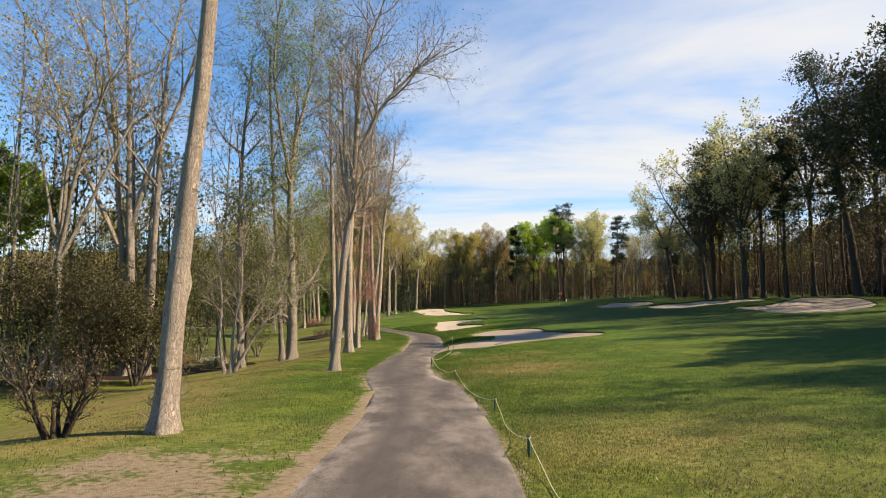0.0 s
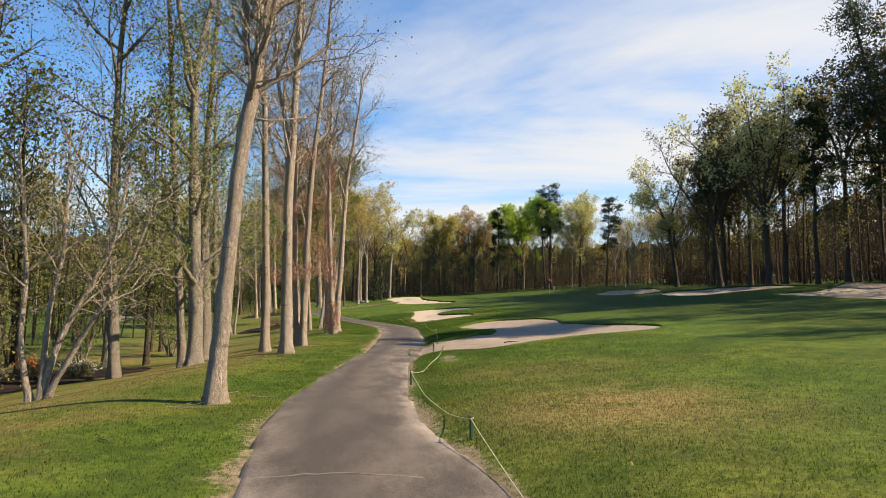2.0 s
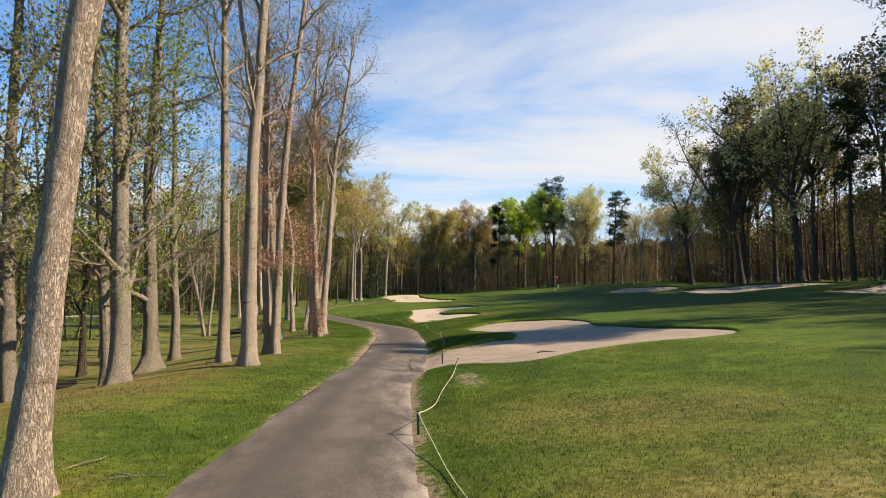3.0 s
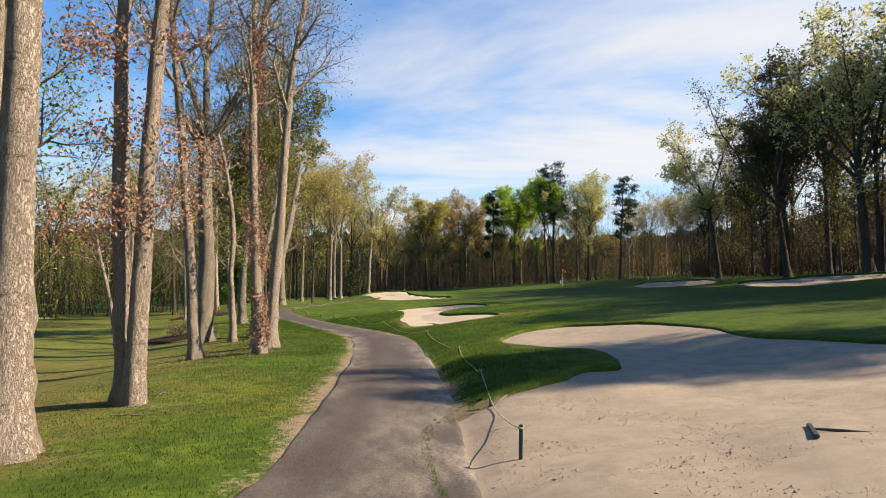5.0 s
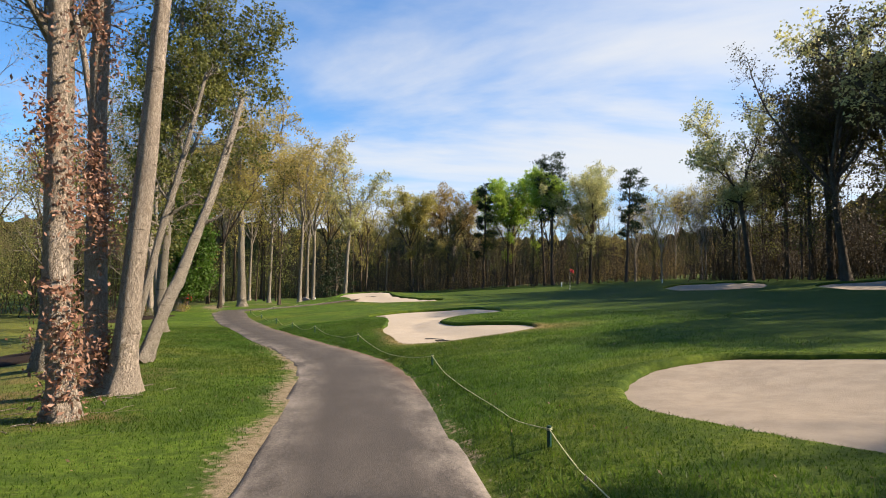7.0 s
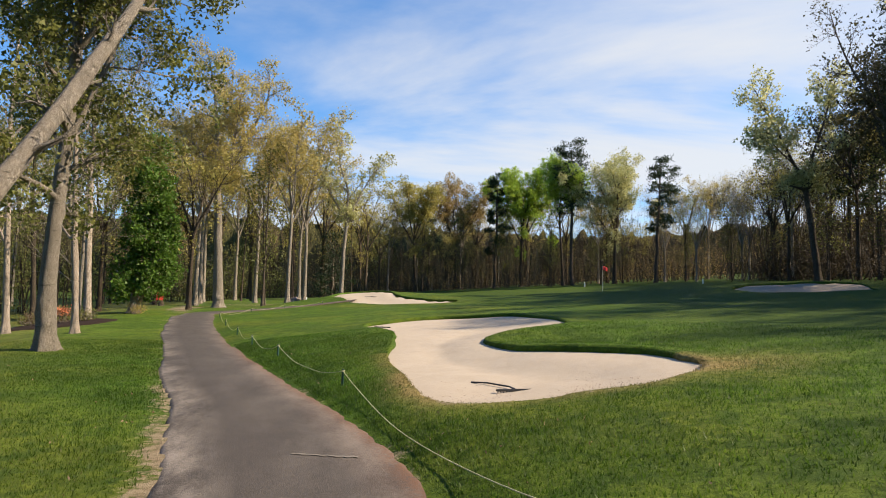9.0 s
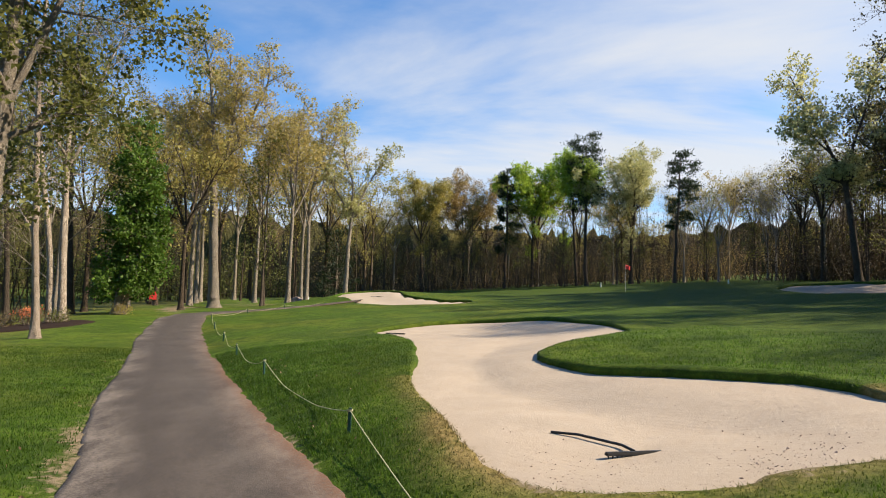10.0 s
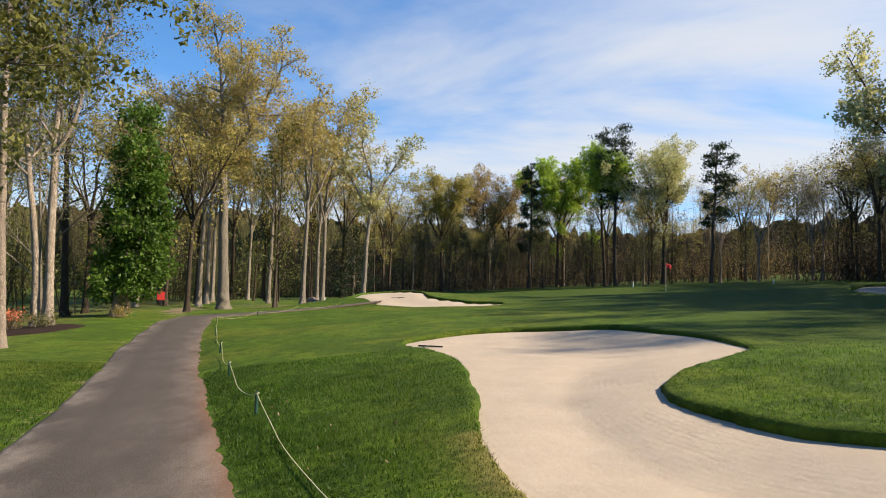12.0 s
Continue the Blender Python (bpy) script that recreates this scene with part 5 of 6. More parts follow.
def stand(kind, x, y, turn, size, group):
    """A tree of one of the kinds; the first is built, the others are copies."""
    if kind not in first:
        label, bark, leaf_mat = looks[kind]
        name = "pine_tree" if kind.startswith("pine") else "tree"
        first[kind] = plant(name, label, kinds[kind], bark, leaf_mat, x, y, turn, size, group)
        return first[kind]
    c = copy_thing(first[kind], Matrix.LocRotScale((x, y, floor_z(x, y) - 0.05), Euler((0, 0, radians(turn))), None))
    c.scale = (size, size, size)
    c["group"] = group
    return c


BACK = "golden trees behind the far bunker"
plant("tree", "slender forked tree with airy pale gold leaves", hero(53, [([(0, 0), (0.1, 5), (0.3, 8)], 0.22, 0.15, 0.95, True), ([(0.25, 7.6), (1.6, 10.5), (2.6, 12.5), (4.2, 14.5)], 0.12, 0.02, 0.25, False, 0.5), ([(0.28, 7.6), (0.5, 11), (-0.6, 14), (-0.4, 17)], 0.12, 0.02, 0.25, False, -0.6),
    ([(0.25, 7.8), (-1.0, 10), (-2.3, 12), (-2.8, 14)], 0.10, 0.02, 0.25, False, 0.4)], (9, 1.9, 48), (5, 1.1), (5, 0.6), (0.16, 0.12, 4), fine=0), BARK_GREY, LEAF_PALE, -5.0, 118, group=BACK)
for k, x, y, a, s in (("gold", -9.6, 112.5, 20, 0.88), ("gold2", -9.0, 121, 200, 0.98), ("slim", -11.6, 111, 40, 1.1), ("gold2", -11.0, 133, 90, 1.0),
                      ("gold", -15.2, 127, 310, 1.0), ("gold", -18, 113, 40, 0.95), ("brown", -15.8, 103.2, 10, 0.72), ("gold2", -20, 122, 140, 1.0), ("brown", -19.6, 103, 80, 0.8), ("gold", -22, 131, 210, 1.0),
                      ("brown", -25.5, 127, 0, 0.9), ("brown", -23.5, 105.8, 200, 0.8), ("brown", -27, 96, 60, 0.85), ("brown", -3, 146, 30, 0.8), ("gold", -8, 150, 130, 0.8), ("brown", -13.5, 146, 230, 0.9), ("pole", -6, 141, 0, 0.9), ("pole", -12, 141, 90, 1.0), ("brown", -19, 143, 300, 0.95), ("pole", -17, 134, 200, 1.0)):
    stand(k, x, y, a, s, BACK)
FAR = "wood beyond the green"
far_crown = dict(limb=(10, 2.7), branch=(6, 1.4), twig=(6, 0.7), low=2)
plant("tree", "broad tree with yellow-olive spring crown", vase(80, 17.8, 0.30, 0.40, 6, 0.42, leaf=(0.16, 0.18, 8), lean=(-0.04, 0), **far_crown), BARK_DARK, LEAF_BUD, 5.0, 158, group=FAR)
plant("tree", "rounded tree with tawny opening buds", vase(81, 18.6, 0.30, 0.34, 7, 0.42, leaf=(0.15, 0.18, 8), lean=(-0.03, 0), **far_crown), BARK_DARK, LEAF_TAWNY, 12.0, 160, group=FAR)
plant("pine_tree", "dark narrow pine among the leafing trees", pine(82, 18.0, 0.26, 0.40, 16, 2.3, 0.01), BARK_DARK, NEEDLES, 17.0, 151, group=FAR)
plant("tree", "tall tree in vivid fresh green leaf", vase(83, 18.2, 0.28, 0.38, 6, 0.40, leaf=(0.19, 0.18, 9), **far_crown), BARK_DARK, LEAF_SPRING, 21.5, 152, group=FAR)
plant("pine_tree", "tall pine with a flat dark crown high on its trunk", pine(84, 20.3, 0.28, 0.58, 18, 3.5, 0.01), BARK_DARK, NEEDLES, 27.0, 142.5, group=FAR)
plant("tree", "green-leaved tree leaning beside a pine", vase(85, 18.0, 0.22, 0.5, 5, 0.36, leaf=(0.18, 0.17, 7), lean=(-0.05, 0), **far_crown), BARK_DARK, LEAF_SPRING, 26.2, 144.5, group=FAR)
plant("tree", "tall tree with pale yellowish spring crown", vase(86, 18.0, 0.30, 0.34, 7, 0.34, leaf=(0.15, 0.18, 8), **far_crown), BARK_BROWN, LEAF_PALE, 32.2, 139.5, group=FAR)
plant("pine_tree", "lone pine with level boughs reaching to one side", pine(87, 16.8, 0.26, 0.48, 15, 3.0, 0.05, one_side=0.6), BARK_DARK, NEEDLES, 36.0, 134.5, group=FAR)
for k, x, y, a, s in (("bare", 40, 131, 10, 0.70), ("bare", 44.5, 128, 110, 0.72), ("slim", 40, 134, 0, 0.9), ("slim", 44, 130, 90, 0.8), ("slim", 48, 127, 30, 0.8), ("bare", 49, 130, 200, 0.72), ("brown", -1.0, 163, 10, 0.75), ("gold", -3.0, 158, 100, 0.66),
                      ("brown", 29, 152, 150, 0.85), ("brown", 35, 150, 250, 0.85), ("brown", 16, 163, 15, 0.9), ("brown", 8, 168, 120, 0.9), ("slim", 6, 156, 200, 1.0), ("slim", 12, 152, 20, 1.0), ("slim", 30, 139, 220, 0.9), ("slim", 34, 141, 20, 0.9), ("slim", 18.5, 148, 120, 0.9),
                      ("slim", -1, 155, 60, 1.0), ("slim", 24, 143, 140, 0.9), ("gold2", 0.5, 160, 250, 0.75), ("bare", 38.5, 137, 60, 0.75), ("gold", 24, 158, 20, 0.9)):
    stand(k, x, y, a, s, FAR)
rng_w = random.Random(4)
for i in range(8):
    f = (i + rng_w.random()) / 8
    x, y = -8 + 54 * f, 176 - 26 * f + rng_w.uniform(-4, 5)
    stand(rng_w.choice(("gold", "brown", "pole", "brown", "gold2", "pole")), x, y, rng_w.uniform(0, 360), rng_w.uniform(0.66, 0.80), FAR)
for i in range(16):
    f = (i + rng_w.random()) / 16
    stand(("brown", "pole", "slim", "gold")[i % 4], -6 + 54 * f, 166 - 27 * f + rng_w.uniform(-3, 4), rng_w.uniform(0, 360), rng_w.uniform(0.5, 0.72), FAR)
# backlight is put into the dark bark and dusk leaves of this wood
RIGHT = "dark wood along the fairway"
plant("tree", "dark forked tree with airy silvery leaves", hero(90, [([(0, 0), (-0.5, 4), (-1.2, 8.5)], 0.30, 0.20, 0.95, True), ([(-1.1, 8.0), (-2.0, 11), (-3.4, 14), (-5.0, 17.5)], 0.15, 0.03, 0.25, False, 1.0), ([(-1.15, 8.2), (-0.6, 11.5), (0.4, 14.5), (1.2, 18)], 0.15, 0.03, 0.25, False, -1.0),
    ([(-1.6, 10.0), (-3.6, 11.5), (-5.2, 13.0)], 0.08, 0.02, 0.3, False, -0.6)], (10, 2.6, 52), (7, 1.4), (6, 0.7), (0.17, 0.14, 5), fine=0), BARK_DARK, LEAF_PALE, 37.3, 104.3, group=RIGHT)
plant("tree", "tall broad tree with pale leaves over dark boughs", vase(91, 21.5, 0.42, 0.34, 8, 0.52, (8, 3.6), (6, 1.7), (5, 0.8), (0.20, 0.14, 4), lean=(-0.06, 0), low=3), BARK_DARK, LEAF_PALE, 37.8, 80.7, group=RIGHT)
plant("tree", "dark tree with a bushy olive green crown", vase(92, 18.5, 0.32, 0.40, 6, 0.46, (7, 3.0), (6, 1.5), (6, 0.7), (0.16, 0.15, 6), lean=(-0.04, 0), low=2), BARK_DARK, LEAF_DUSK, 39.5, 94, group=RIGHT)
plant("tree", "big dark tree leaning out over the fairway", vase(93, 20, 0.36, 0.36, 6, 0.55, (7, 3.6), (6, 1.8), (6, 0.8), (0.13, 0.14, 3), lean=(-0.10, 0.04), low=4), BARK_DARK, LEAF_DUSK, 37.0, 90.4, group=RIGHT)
plant("pine_tree", "great dark pine leaning out with heavy ragged boughs", pine(94, 26, 0.46, 0.42, 24, 4.6, -0.17, 34, 0.38), BARK_DARK, NEEDLES, 45.2, 70.5, group=RIGHT)
plant("pine_tree", "tall dark pine with a domed crown above the wood", pine(95, 23.5, 0.36, 0.60, 16, 3.4, -0.03, 40, 0.36), BARK_DARK, NEEDLES, 41.0, 97.5, group=RIGHT)
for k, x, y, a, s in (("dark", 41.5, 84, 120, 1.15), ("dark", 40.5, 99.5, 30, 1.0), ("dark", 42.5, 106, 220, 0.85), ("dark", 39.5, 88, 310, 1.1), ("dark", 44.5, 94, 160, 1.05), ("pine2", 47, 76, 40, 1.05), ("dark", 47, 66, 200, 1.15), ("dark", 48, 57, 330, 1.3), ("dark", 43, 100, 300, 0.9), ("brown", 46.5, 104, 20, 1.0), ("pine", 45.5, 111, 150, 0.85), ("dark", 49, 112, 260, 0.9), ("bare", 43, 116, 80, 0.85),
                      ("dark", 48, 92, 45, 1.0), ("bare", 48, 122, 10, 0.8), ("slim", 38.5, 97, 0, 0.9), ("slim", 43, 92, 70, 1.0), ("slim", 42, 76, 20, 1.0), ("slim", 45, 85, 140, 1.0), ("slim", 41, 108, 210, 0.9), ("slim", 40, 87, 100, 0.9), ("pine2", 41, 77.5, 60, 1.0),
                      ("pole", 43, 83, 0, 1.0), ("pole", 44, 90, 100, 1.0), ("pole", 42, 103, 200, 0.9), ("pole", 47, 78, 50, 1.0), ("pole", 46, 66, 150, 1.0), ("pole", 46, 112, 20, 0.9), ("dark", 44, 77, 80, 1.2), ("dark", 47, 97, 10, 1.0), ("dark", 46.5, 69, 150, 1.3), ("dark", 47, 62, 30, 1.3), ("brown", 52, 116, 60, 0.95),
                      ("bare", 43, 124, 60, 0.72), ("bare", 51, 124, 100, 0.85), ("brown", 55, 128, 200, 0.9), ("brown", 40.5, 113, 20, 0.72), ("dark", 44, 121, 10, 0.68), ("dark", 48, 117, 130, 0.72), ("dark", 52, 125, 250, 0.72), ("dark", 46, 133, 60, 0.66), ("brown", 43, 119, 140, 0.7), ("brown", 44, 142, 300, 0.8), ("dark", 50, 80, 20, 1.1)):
    stand(k, x, y, a, s, RIGHT)
# the wood goes on beside the walk, where only its shadow is seen
for k, x, y, a, s in (("high", 35.2, 39.5, 200, 0.86), ("pine", 38.0, 51.0, 200, 1.15), ("dark", 39, 11.5, 20, 1.2), ("high", 39, 10.5, 60, 0.78), ("green", 41, 19, 130, 1.15), ("dark", 38, 24, 250, 1.0), ("dark", 41, 54.5, 100, 1.1), ("dark", 42, 59, 200, 1.1), ("dark", 43, 39, 120, 1.1), ("dark", 42, 30, 60, 1.1), ("dark", 36, 4, 60, 0.8), ("green", 43, 12, 60, 1.1), ("brown", 43, 2, 0, 1.05), ("dark", 46, 47, 30, 1.15), ("pine", 41, -10, 10, 1.0),
                      ("dark", 40, 18.5, 140, 1.0), ("dark", 44, 55, 210, 1.2), ("dark", 45, 62, 20, 1.3)):
    stand(k, x, y, a, s, RIGHT)
for k, x, y, a, s in (("brown", -9, 142, 20, 1.0), ("brown", -14, 150, 140, 1.1), ("gold", -20, 139, 60, 0.95), ("brown", -24, 147, 250, 1.15), ("brown", -30, 138, 310, 1.05), ("gold", -28, 126, 200, 0.95), ("brown", -36, 144, 80, 1.1), ("brown", -4, 151, 180, 1.0)):
    stand(k, x, y, a, s, GROVE)
LEFT = "trees beyond the second fairway"
rng_l = random.Random(8)
for i in range(10):
    x, y = rng_l.uniform(-75, -34), 0
    y = 62 + (-x - 34) * 0.9 + rng_l.uniform(0, 55)
    stand(rng_l.choice(("brown", "gold", "slim", "brown")), x, y, rng_l.uniform(0, 360), rng_l.uniform(0.5, 0.68), LEFT)
for i in range(11):
    stand(("brown", "gold", "brown", "pole")[i % 4], -24 - 2.8 * i + rng_l.uniform(-2, 2), 128 - 2.6 * i + rng_l.uniform(-9, 14), rng_l.uniform(0, 360), rng_l.uniform(0.85, 1.0), LEFT)
for k, x, y, a, s in (("green", -27, 38, 10, 0.7), ("pine2", -24, 33, 70, 0.6), ("slim", -19.2, 38.5, 0, 1.1), ("slim", -19.6, 44, 90, 1.1), ("slim", -17, 40, 210, 1.0), ("slim", -21, 36, 30, 1.2),
                      ("slim", -13.5, 44, 60, 1.0), ("pine2", -34, 42, 0, 0.75), ("green", -38, 36, 0, 0.8), ("slim", -15.5, 51, 150, 1.1), ("bare", -17.5, 29.5, 30, 1.0), ("brown", -44, 44, 90, 0.85), ("green", -48, 34, 190, 0.85), ("mist", -17.6, 38, 80, 1.0), ("mist", -15.4, 44, 20, 1.0), ("mist", -22.5, 27, 120, 1.0), ("mist", -20.5, 31, 160, 1.0), ("mist", -23.5, 38.5, 300, 1.05), ("mist", -19, 92, 90, 1.0), ("mist", -22, 84, 260, 1.0)):
    stand(k, x, y, a, s, GROVE)

# ---- ivy on the twin trunks ----
rng_i = np.random.default_rng(77)


def ivy(tree, heights, offsets, radius, count, top, low):
    """Withered leaves in clumps up a trunk; low: the height up to which they cling all over."""
    h = rng_i.uniform(0.05, top, count)
    a = rng_i.normal(-0.9, 1.1, count)
    clump = np.clip(np.sin(h * 2.1 + 0.6 * a + 1.0) + 0.7 * np.sin(h * 0.83 + a), 0, None)
    kept = rng_i.random(count) < np.where(h < low, 0.8, 0.10 + 0.9 * clump)
    h, a = h[kept], a[kept]
    rad = radius + 0.08 * np.exp(-h) + rng_i.exponential(0.11, len(h)) * (0.4 + 0.6 * np.minimum(h / 4, 1.2))
    at = np.stack([np.interp(h, heights, offsets) + rad * np.cos(a), rad * np.sin(a), h], -1)
    part("ivy", mesh_from("ivy", *leaves(rng_i, at, 0.044, 0.08, 5), LEAF_RUST, False), None, tree, "russet withered ivy leaves")


ivy(ivy_tree, (0, 2.4, 4.9, 7.6, 12), (0.01, -0.22, -0.38, -0.46, -0.43), 0.13, 1500, 12.0, 1.9)
ivy(ivy_twin, (0, 2.5, 5.5, 10.3, 12), (0.07, -0.09, -0.20, -0.31, -0.1), 0.16, 2600, 12.0, 0.6)
spots = ((-0.9, -0.2, 3.0), (-0.2, -0.4, 3.3), (0.6, 0.1, 3.4), (-0.7, 0.2, 4.6), (0.1, 0.5, 4.9), (0.9, 0.2, 4.3), (-0.5, -0.4, 6.0), (-1.1, 0.3, 6.4), (0.4, 0.6, 6.6), (-0.8, 0, 7.8), (0.2, -0.3, 8.4), (-0.4, 0.4, 9.6))
oak_at = np.concatenate([np.stack([rng_i.normal(cx, 0.36, 170), rng_i.normal(cy, 0.36, 170), rng_i.normal(cz, 0.22, 170)], -1) for cx, cy, cz in spots])
ov, ofc = leaves(rng_i, oak_at, 0.042, 0.09, 3)
part("withered_leaves", mesh_from("withered_leaves", ov, ofc, LEAF_RUST, False), None, oak_tree, "clusters of withered russet leaves")

# ---- rope fence: green stakes and a slack rope ----


def stake_mesh(h):
    bm = bmesh.new()
    bmesh.ops.create_cube(bm, size=1.0, matrix=Matrix.Translation((0, 0, h / 2 - 0.06)) @ Matrix.Diagonal((0.038, 0.038, h + 0.12, 1)))
    bmesh.ops.bevel(bm, geom=list(bm.edges), offset=0.006, segments=2, affect="EDGES")
    me = bpy.data.meshes.new("stake")
    bm.to_mesh(me)
    bm.free()
    me.materials.append(STAKE_GREEN)
    return me


def ring_mesh():
    """Two turns of rope wound round the head of a stake."""
    a = np.linspace(0, 4 * math.pi, 25)
    P = np.stack([0.030 * np.cos(a), 0.030 * np.sin(a), 0.325 + 0.002 * a], -1)[None]
    return mesh_from("rope_turn", *tubes(P, np.full((1, 25), 0.0045), 5), ROPE)


STAKES = [(0.68, 4.6, 2, -3), (0.67, 9.7, -2, 3), (0.60, 14.4, 3, 2), (-0.06, 21.3, -3, 1), (-0.87, 27.7, 2, -4), (0.05, 34.6, 6, 22), (-0.08, 37.3, 1, 0), (0.25, 42.9, -3, 3), (0.37, 48.2, 2, -4), (-0.13, 55.9, -2, 2),
          (-1.95, 63.2, 1, 2), (-3.85, 68.6, -3, 2), (-5.30, 72.9, 2, -2), (-6.80, 77.8, 2, 3), (-8.75, 84.5, -3, 1), (-11.1, 93.2, 2, 2), (-10.2, 98.6, -2, 2), (-8.3, 101.6, 2, 0), (-5.6, 103.0, 0, 2)]
shared_stake, shared_turn = stake_mesh(0.37), ring_mesh()
heads = []
for x, y, tx, ty in STAKES:
    m = pose(x, y, floor_z(x, y) - float(np.interp(y, (5, 20, 30, 34, 38, 43, 60, 70), (0.09, 0.08, 0.02, 0.10, 0.0, 0.18, 0.10, 0.06))), tx, ty, random.uniform(0, 90))
    st = thing("rope_stake", "short dark green stake that carries the course rope", "stake", m, "stakes of the rope fence")
    part("post", shared_stake, None, st)
    part("rope_turn", shared_turn, None, st, "pale rope wound round the head")
    heads.append(m @ Vector((0, 0, 0.335)))
for k, (a, b) in enumerate(zip(heads[:-1], heads[1:])):
    if k == 5:      # the rope ends at the leaning stake and starts anew at the next
        continue
    t = np.linspace(0, 1, 22)
    line = np.array(a)[None] * (1 - t)[:, None] + np.array(b)[None] * t[:, None]
    sag = 0.13 + 0.02 * (b - a).length
    line[:, 2] -= 4 * sag * t * (1 - t)
    line[:, 0] += 0.02 * np.sin(9 * t) * np.sin(math.pi * t)
    line[:, 2] = np.maximum(line[:, 2], [floor_z(px, py) + 0.03 for px, py in line[:, :2]])
    rope = new("rope", mesh_from("rope", *tubes(line[None], np.full((1, 22), 0.006), 6), ROPE))
    tagged(rope, "slack pale yellow rope between two stakes", "rope", "spans of the rope fence")

# ---- bunker rakes ----


def rake(x, y, turn, length=1.5, skew=0.0):
    """A rake that lies on its teeth: head across, handle behind."""
    t = thing("bunker_rake", "dark bunker rake lying on the sand", "rake", pose(x, y, floor_z(x, y) - 0.025, 0, 0, turn), "rakes in the bunkers")
    bm = bmesh.new()
    bmesh.ops.create_cube(bm, size=1.0, matrix=Matrix.Translation((0, 0, 0.055)) @ Matrix.Diagonal((0.60, 0.05, 0.035, 1)))
    bmesh.ops.bevel(bm, geom=list(bm.edges), offset=0.008, segments=2, affect="EDGES")
    head = part("head", bm, METAL_DARK, t)
    tooth = None
    for i in range(13):
        if tooth is None:
            bm = bmesh.new()
            bmesh.ops.create_cone(bm, cap_ends=True, segments=5, radius1=0.004, radius2=0.009, depth=0.06, matrix=Matrix.Translation((0, 0, 0.015)))
            ob = part("tooth", bm, METAL_DARK, head)
            tooth = ob.data
        else:
            ob = part("tooth", tooth, None, head)
        ob.location = (-0.27 + 0.045 * i, 0, 0.0)
    P = np.array([(0, 0.02, 0.07), (0, 0.25, 0.075), (skew * 0.5, 0.8, 0.065), (skew, length, 0.045)])[None]
    part("handle", mesh_from("handle", *tubes(P, np.full((1, 4), 0.014), 7), METAL_DARK), None, t)
    return t


rake(0.74, 61.5, 8.0, 1.05, -0.38)
rake(-1.15, 74.9, 163.0, 1.2)
rake(2.62, 36.55, -118.0, 1.9)
rake(-1.6, 107.5, 150.0)

# ---- flag, markers and far things ----
fx, fy = 19.6, 109.6
flag = thing("flagstick", "pale flagstick with a small red flag on the green", "flag", pose(fx, fy, floor_z(fx, fy)))
part("stick", mesh_from("stick", *tubes(np.array([(0, 0, -0.1), (0, 0, 1.2), (0, 0, 2.35)])[None], np.array([[0.014, 0.012, 0.008]]), 8), WHITE_PAINT), None, flag, "pale thin pole")
u, v = np.meshgrid(np.linspace(0, 1, 12), np.linspace(0, 1, 7))
cloth = np.stack([0.01 + 0.42 * u, 0.05 * np.sin(6 * u + v) * u, 2.32 - 0.34 * v - 0.16 * u * u], -1).reshape(-1, 3)
cl = mesh_from("cloth", cloth, grid_faces(7, 12), RED_CLOTH)
cloth_ob = part("cloth", cl, None, flag, "red flag cloth")
sol = cloth_ob.modifiers.new("thick", "SOLIDIFY")
sol.thickness = 0.004


def marker(x, y, h, name, label, mat):
    bm = bmesh.new()
    bmesh.ops.create_cone(bm, cap_ends=True, segments=10, radius1=0.07, radius2=0.055, depth=h + 0.1, matrix=Matrix.Translation((0, 0, h / 2 - 0.05)))
    bmesh.ops.bevel(bm, geom=[e for e in bm.edges if abs(e.verts[0].co.z - h) < 0.02 and abs(e.verts[1].co.z - h) < 0.02], offset=0.03, segments=3, affect="EDGES")
    me = bpy.data.meshes.new(name)
    bm.to_mesh(me)
    bm.free()
    me.materials.append(mat)
    ob = new(name, me)
    ob.matrix_basis = pose(x, y, floor_z(x, y))
    return tagged(ob, label, "marker")


marker(34.7, 119.5, 0.5, "course_marker", "small white course marker post by the wood", WHITE_PAINT)
marker(25.0, 131.0, 0.6, "course_marker", "small white course marker post behind the green", WHITE_PAINT)
marker(-8.6, 119.5, 0.55, "course_marker", "small pale marker post beside a boulder", WHITE_PAINT)

sign = thing("red_sign", "small red sign board on a dark post", "sign", pose(-22.6, 117.5, floor_z(-22.6, 117.5), 0, 0, 12))
bm = bmesh.new()
bmesh.ops.create_cube(bm, size=1.0, matrix=Matrix.Translation((0, 0, 0.95)) @ Matrix.Diagonal((0.62, 0.05, 0.75, 1)))
bmesh.ops.bevel(bm, geom=list(bm.edges), offset=0.02, segments=2, affect="EDGES")
part("board", bm, RED_CLOTH, sign, "red painted board")
bm = bmesh.new()
bmesh.ops.create_cube(bm, size=1.0, matrix=Matrix.Translation((0, 0.06, 0.55)) @ Matrix.Diagonal((0.09, 0.07, 1.3, 1)))
part("post", bm, METAL_DARK, sign)


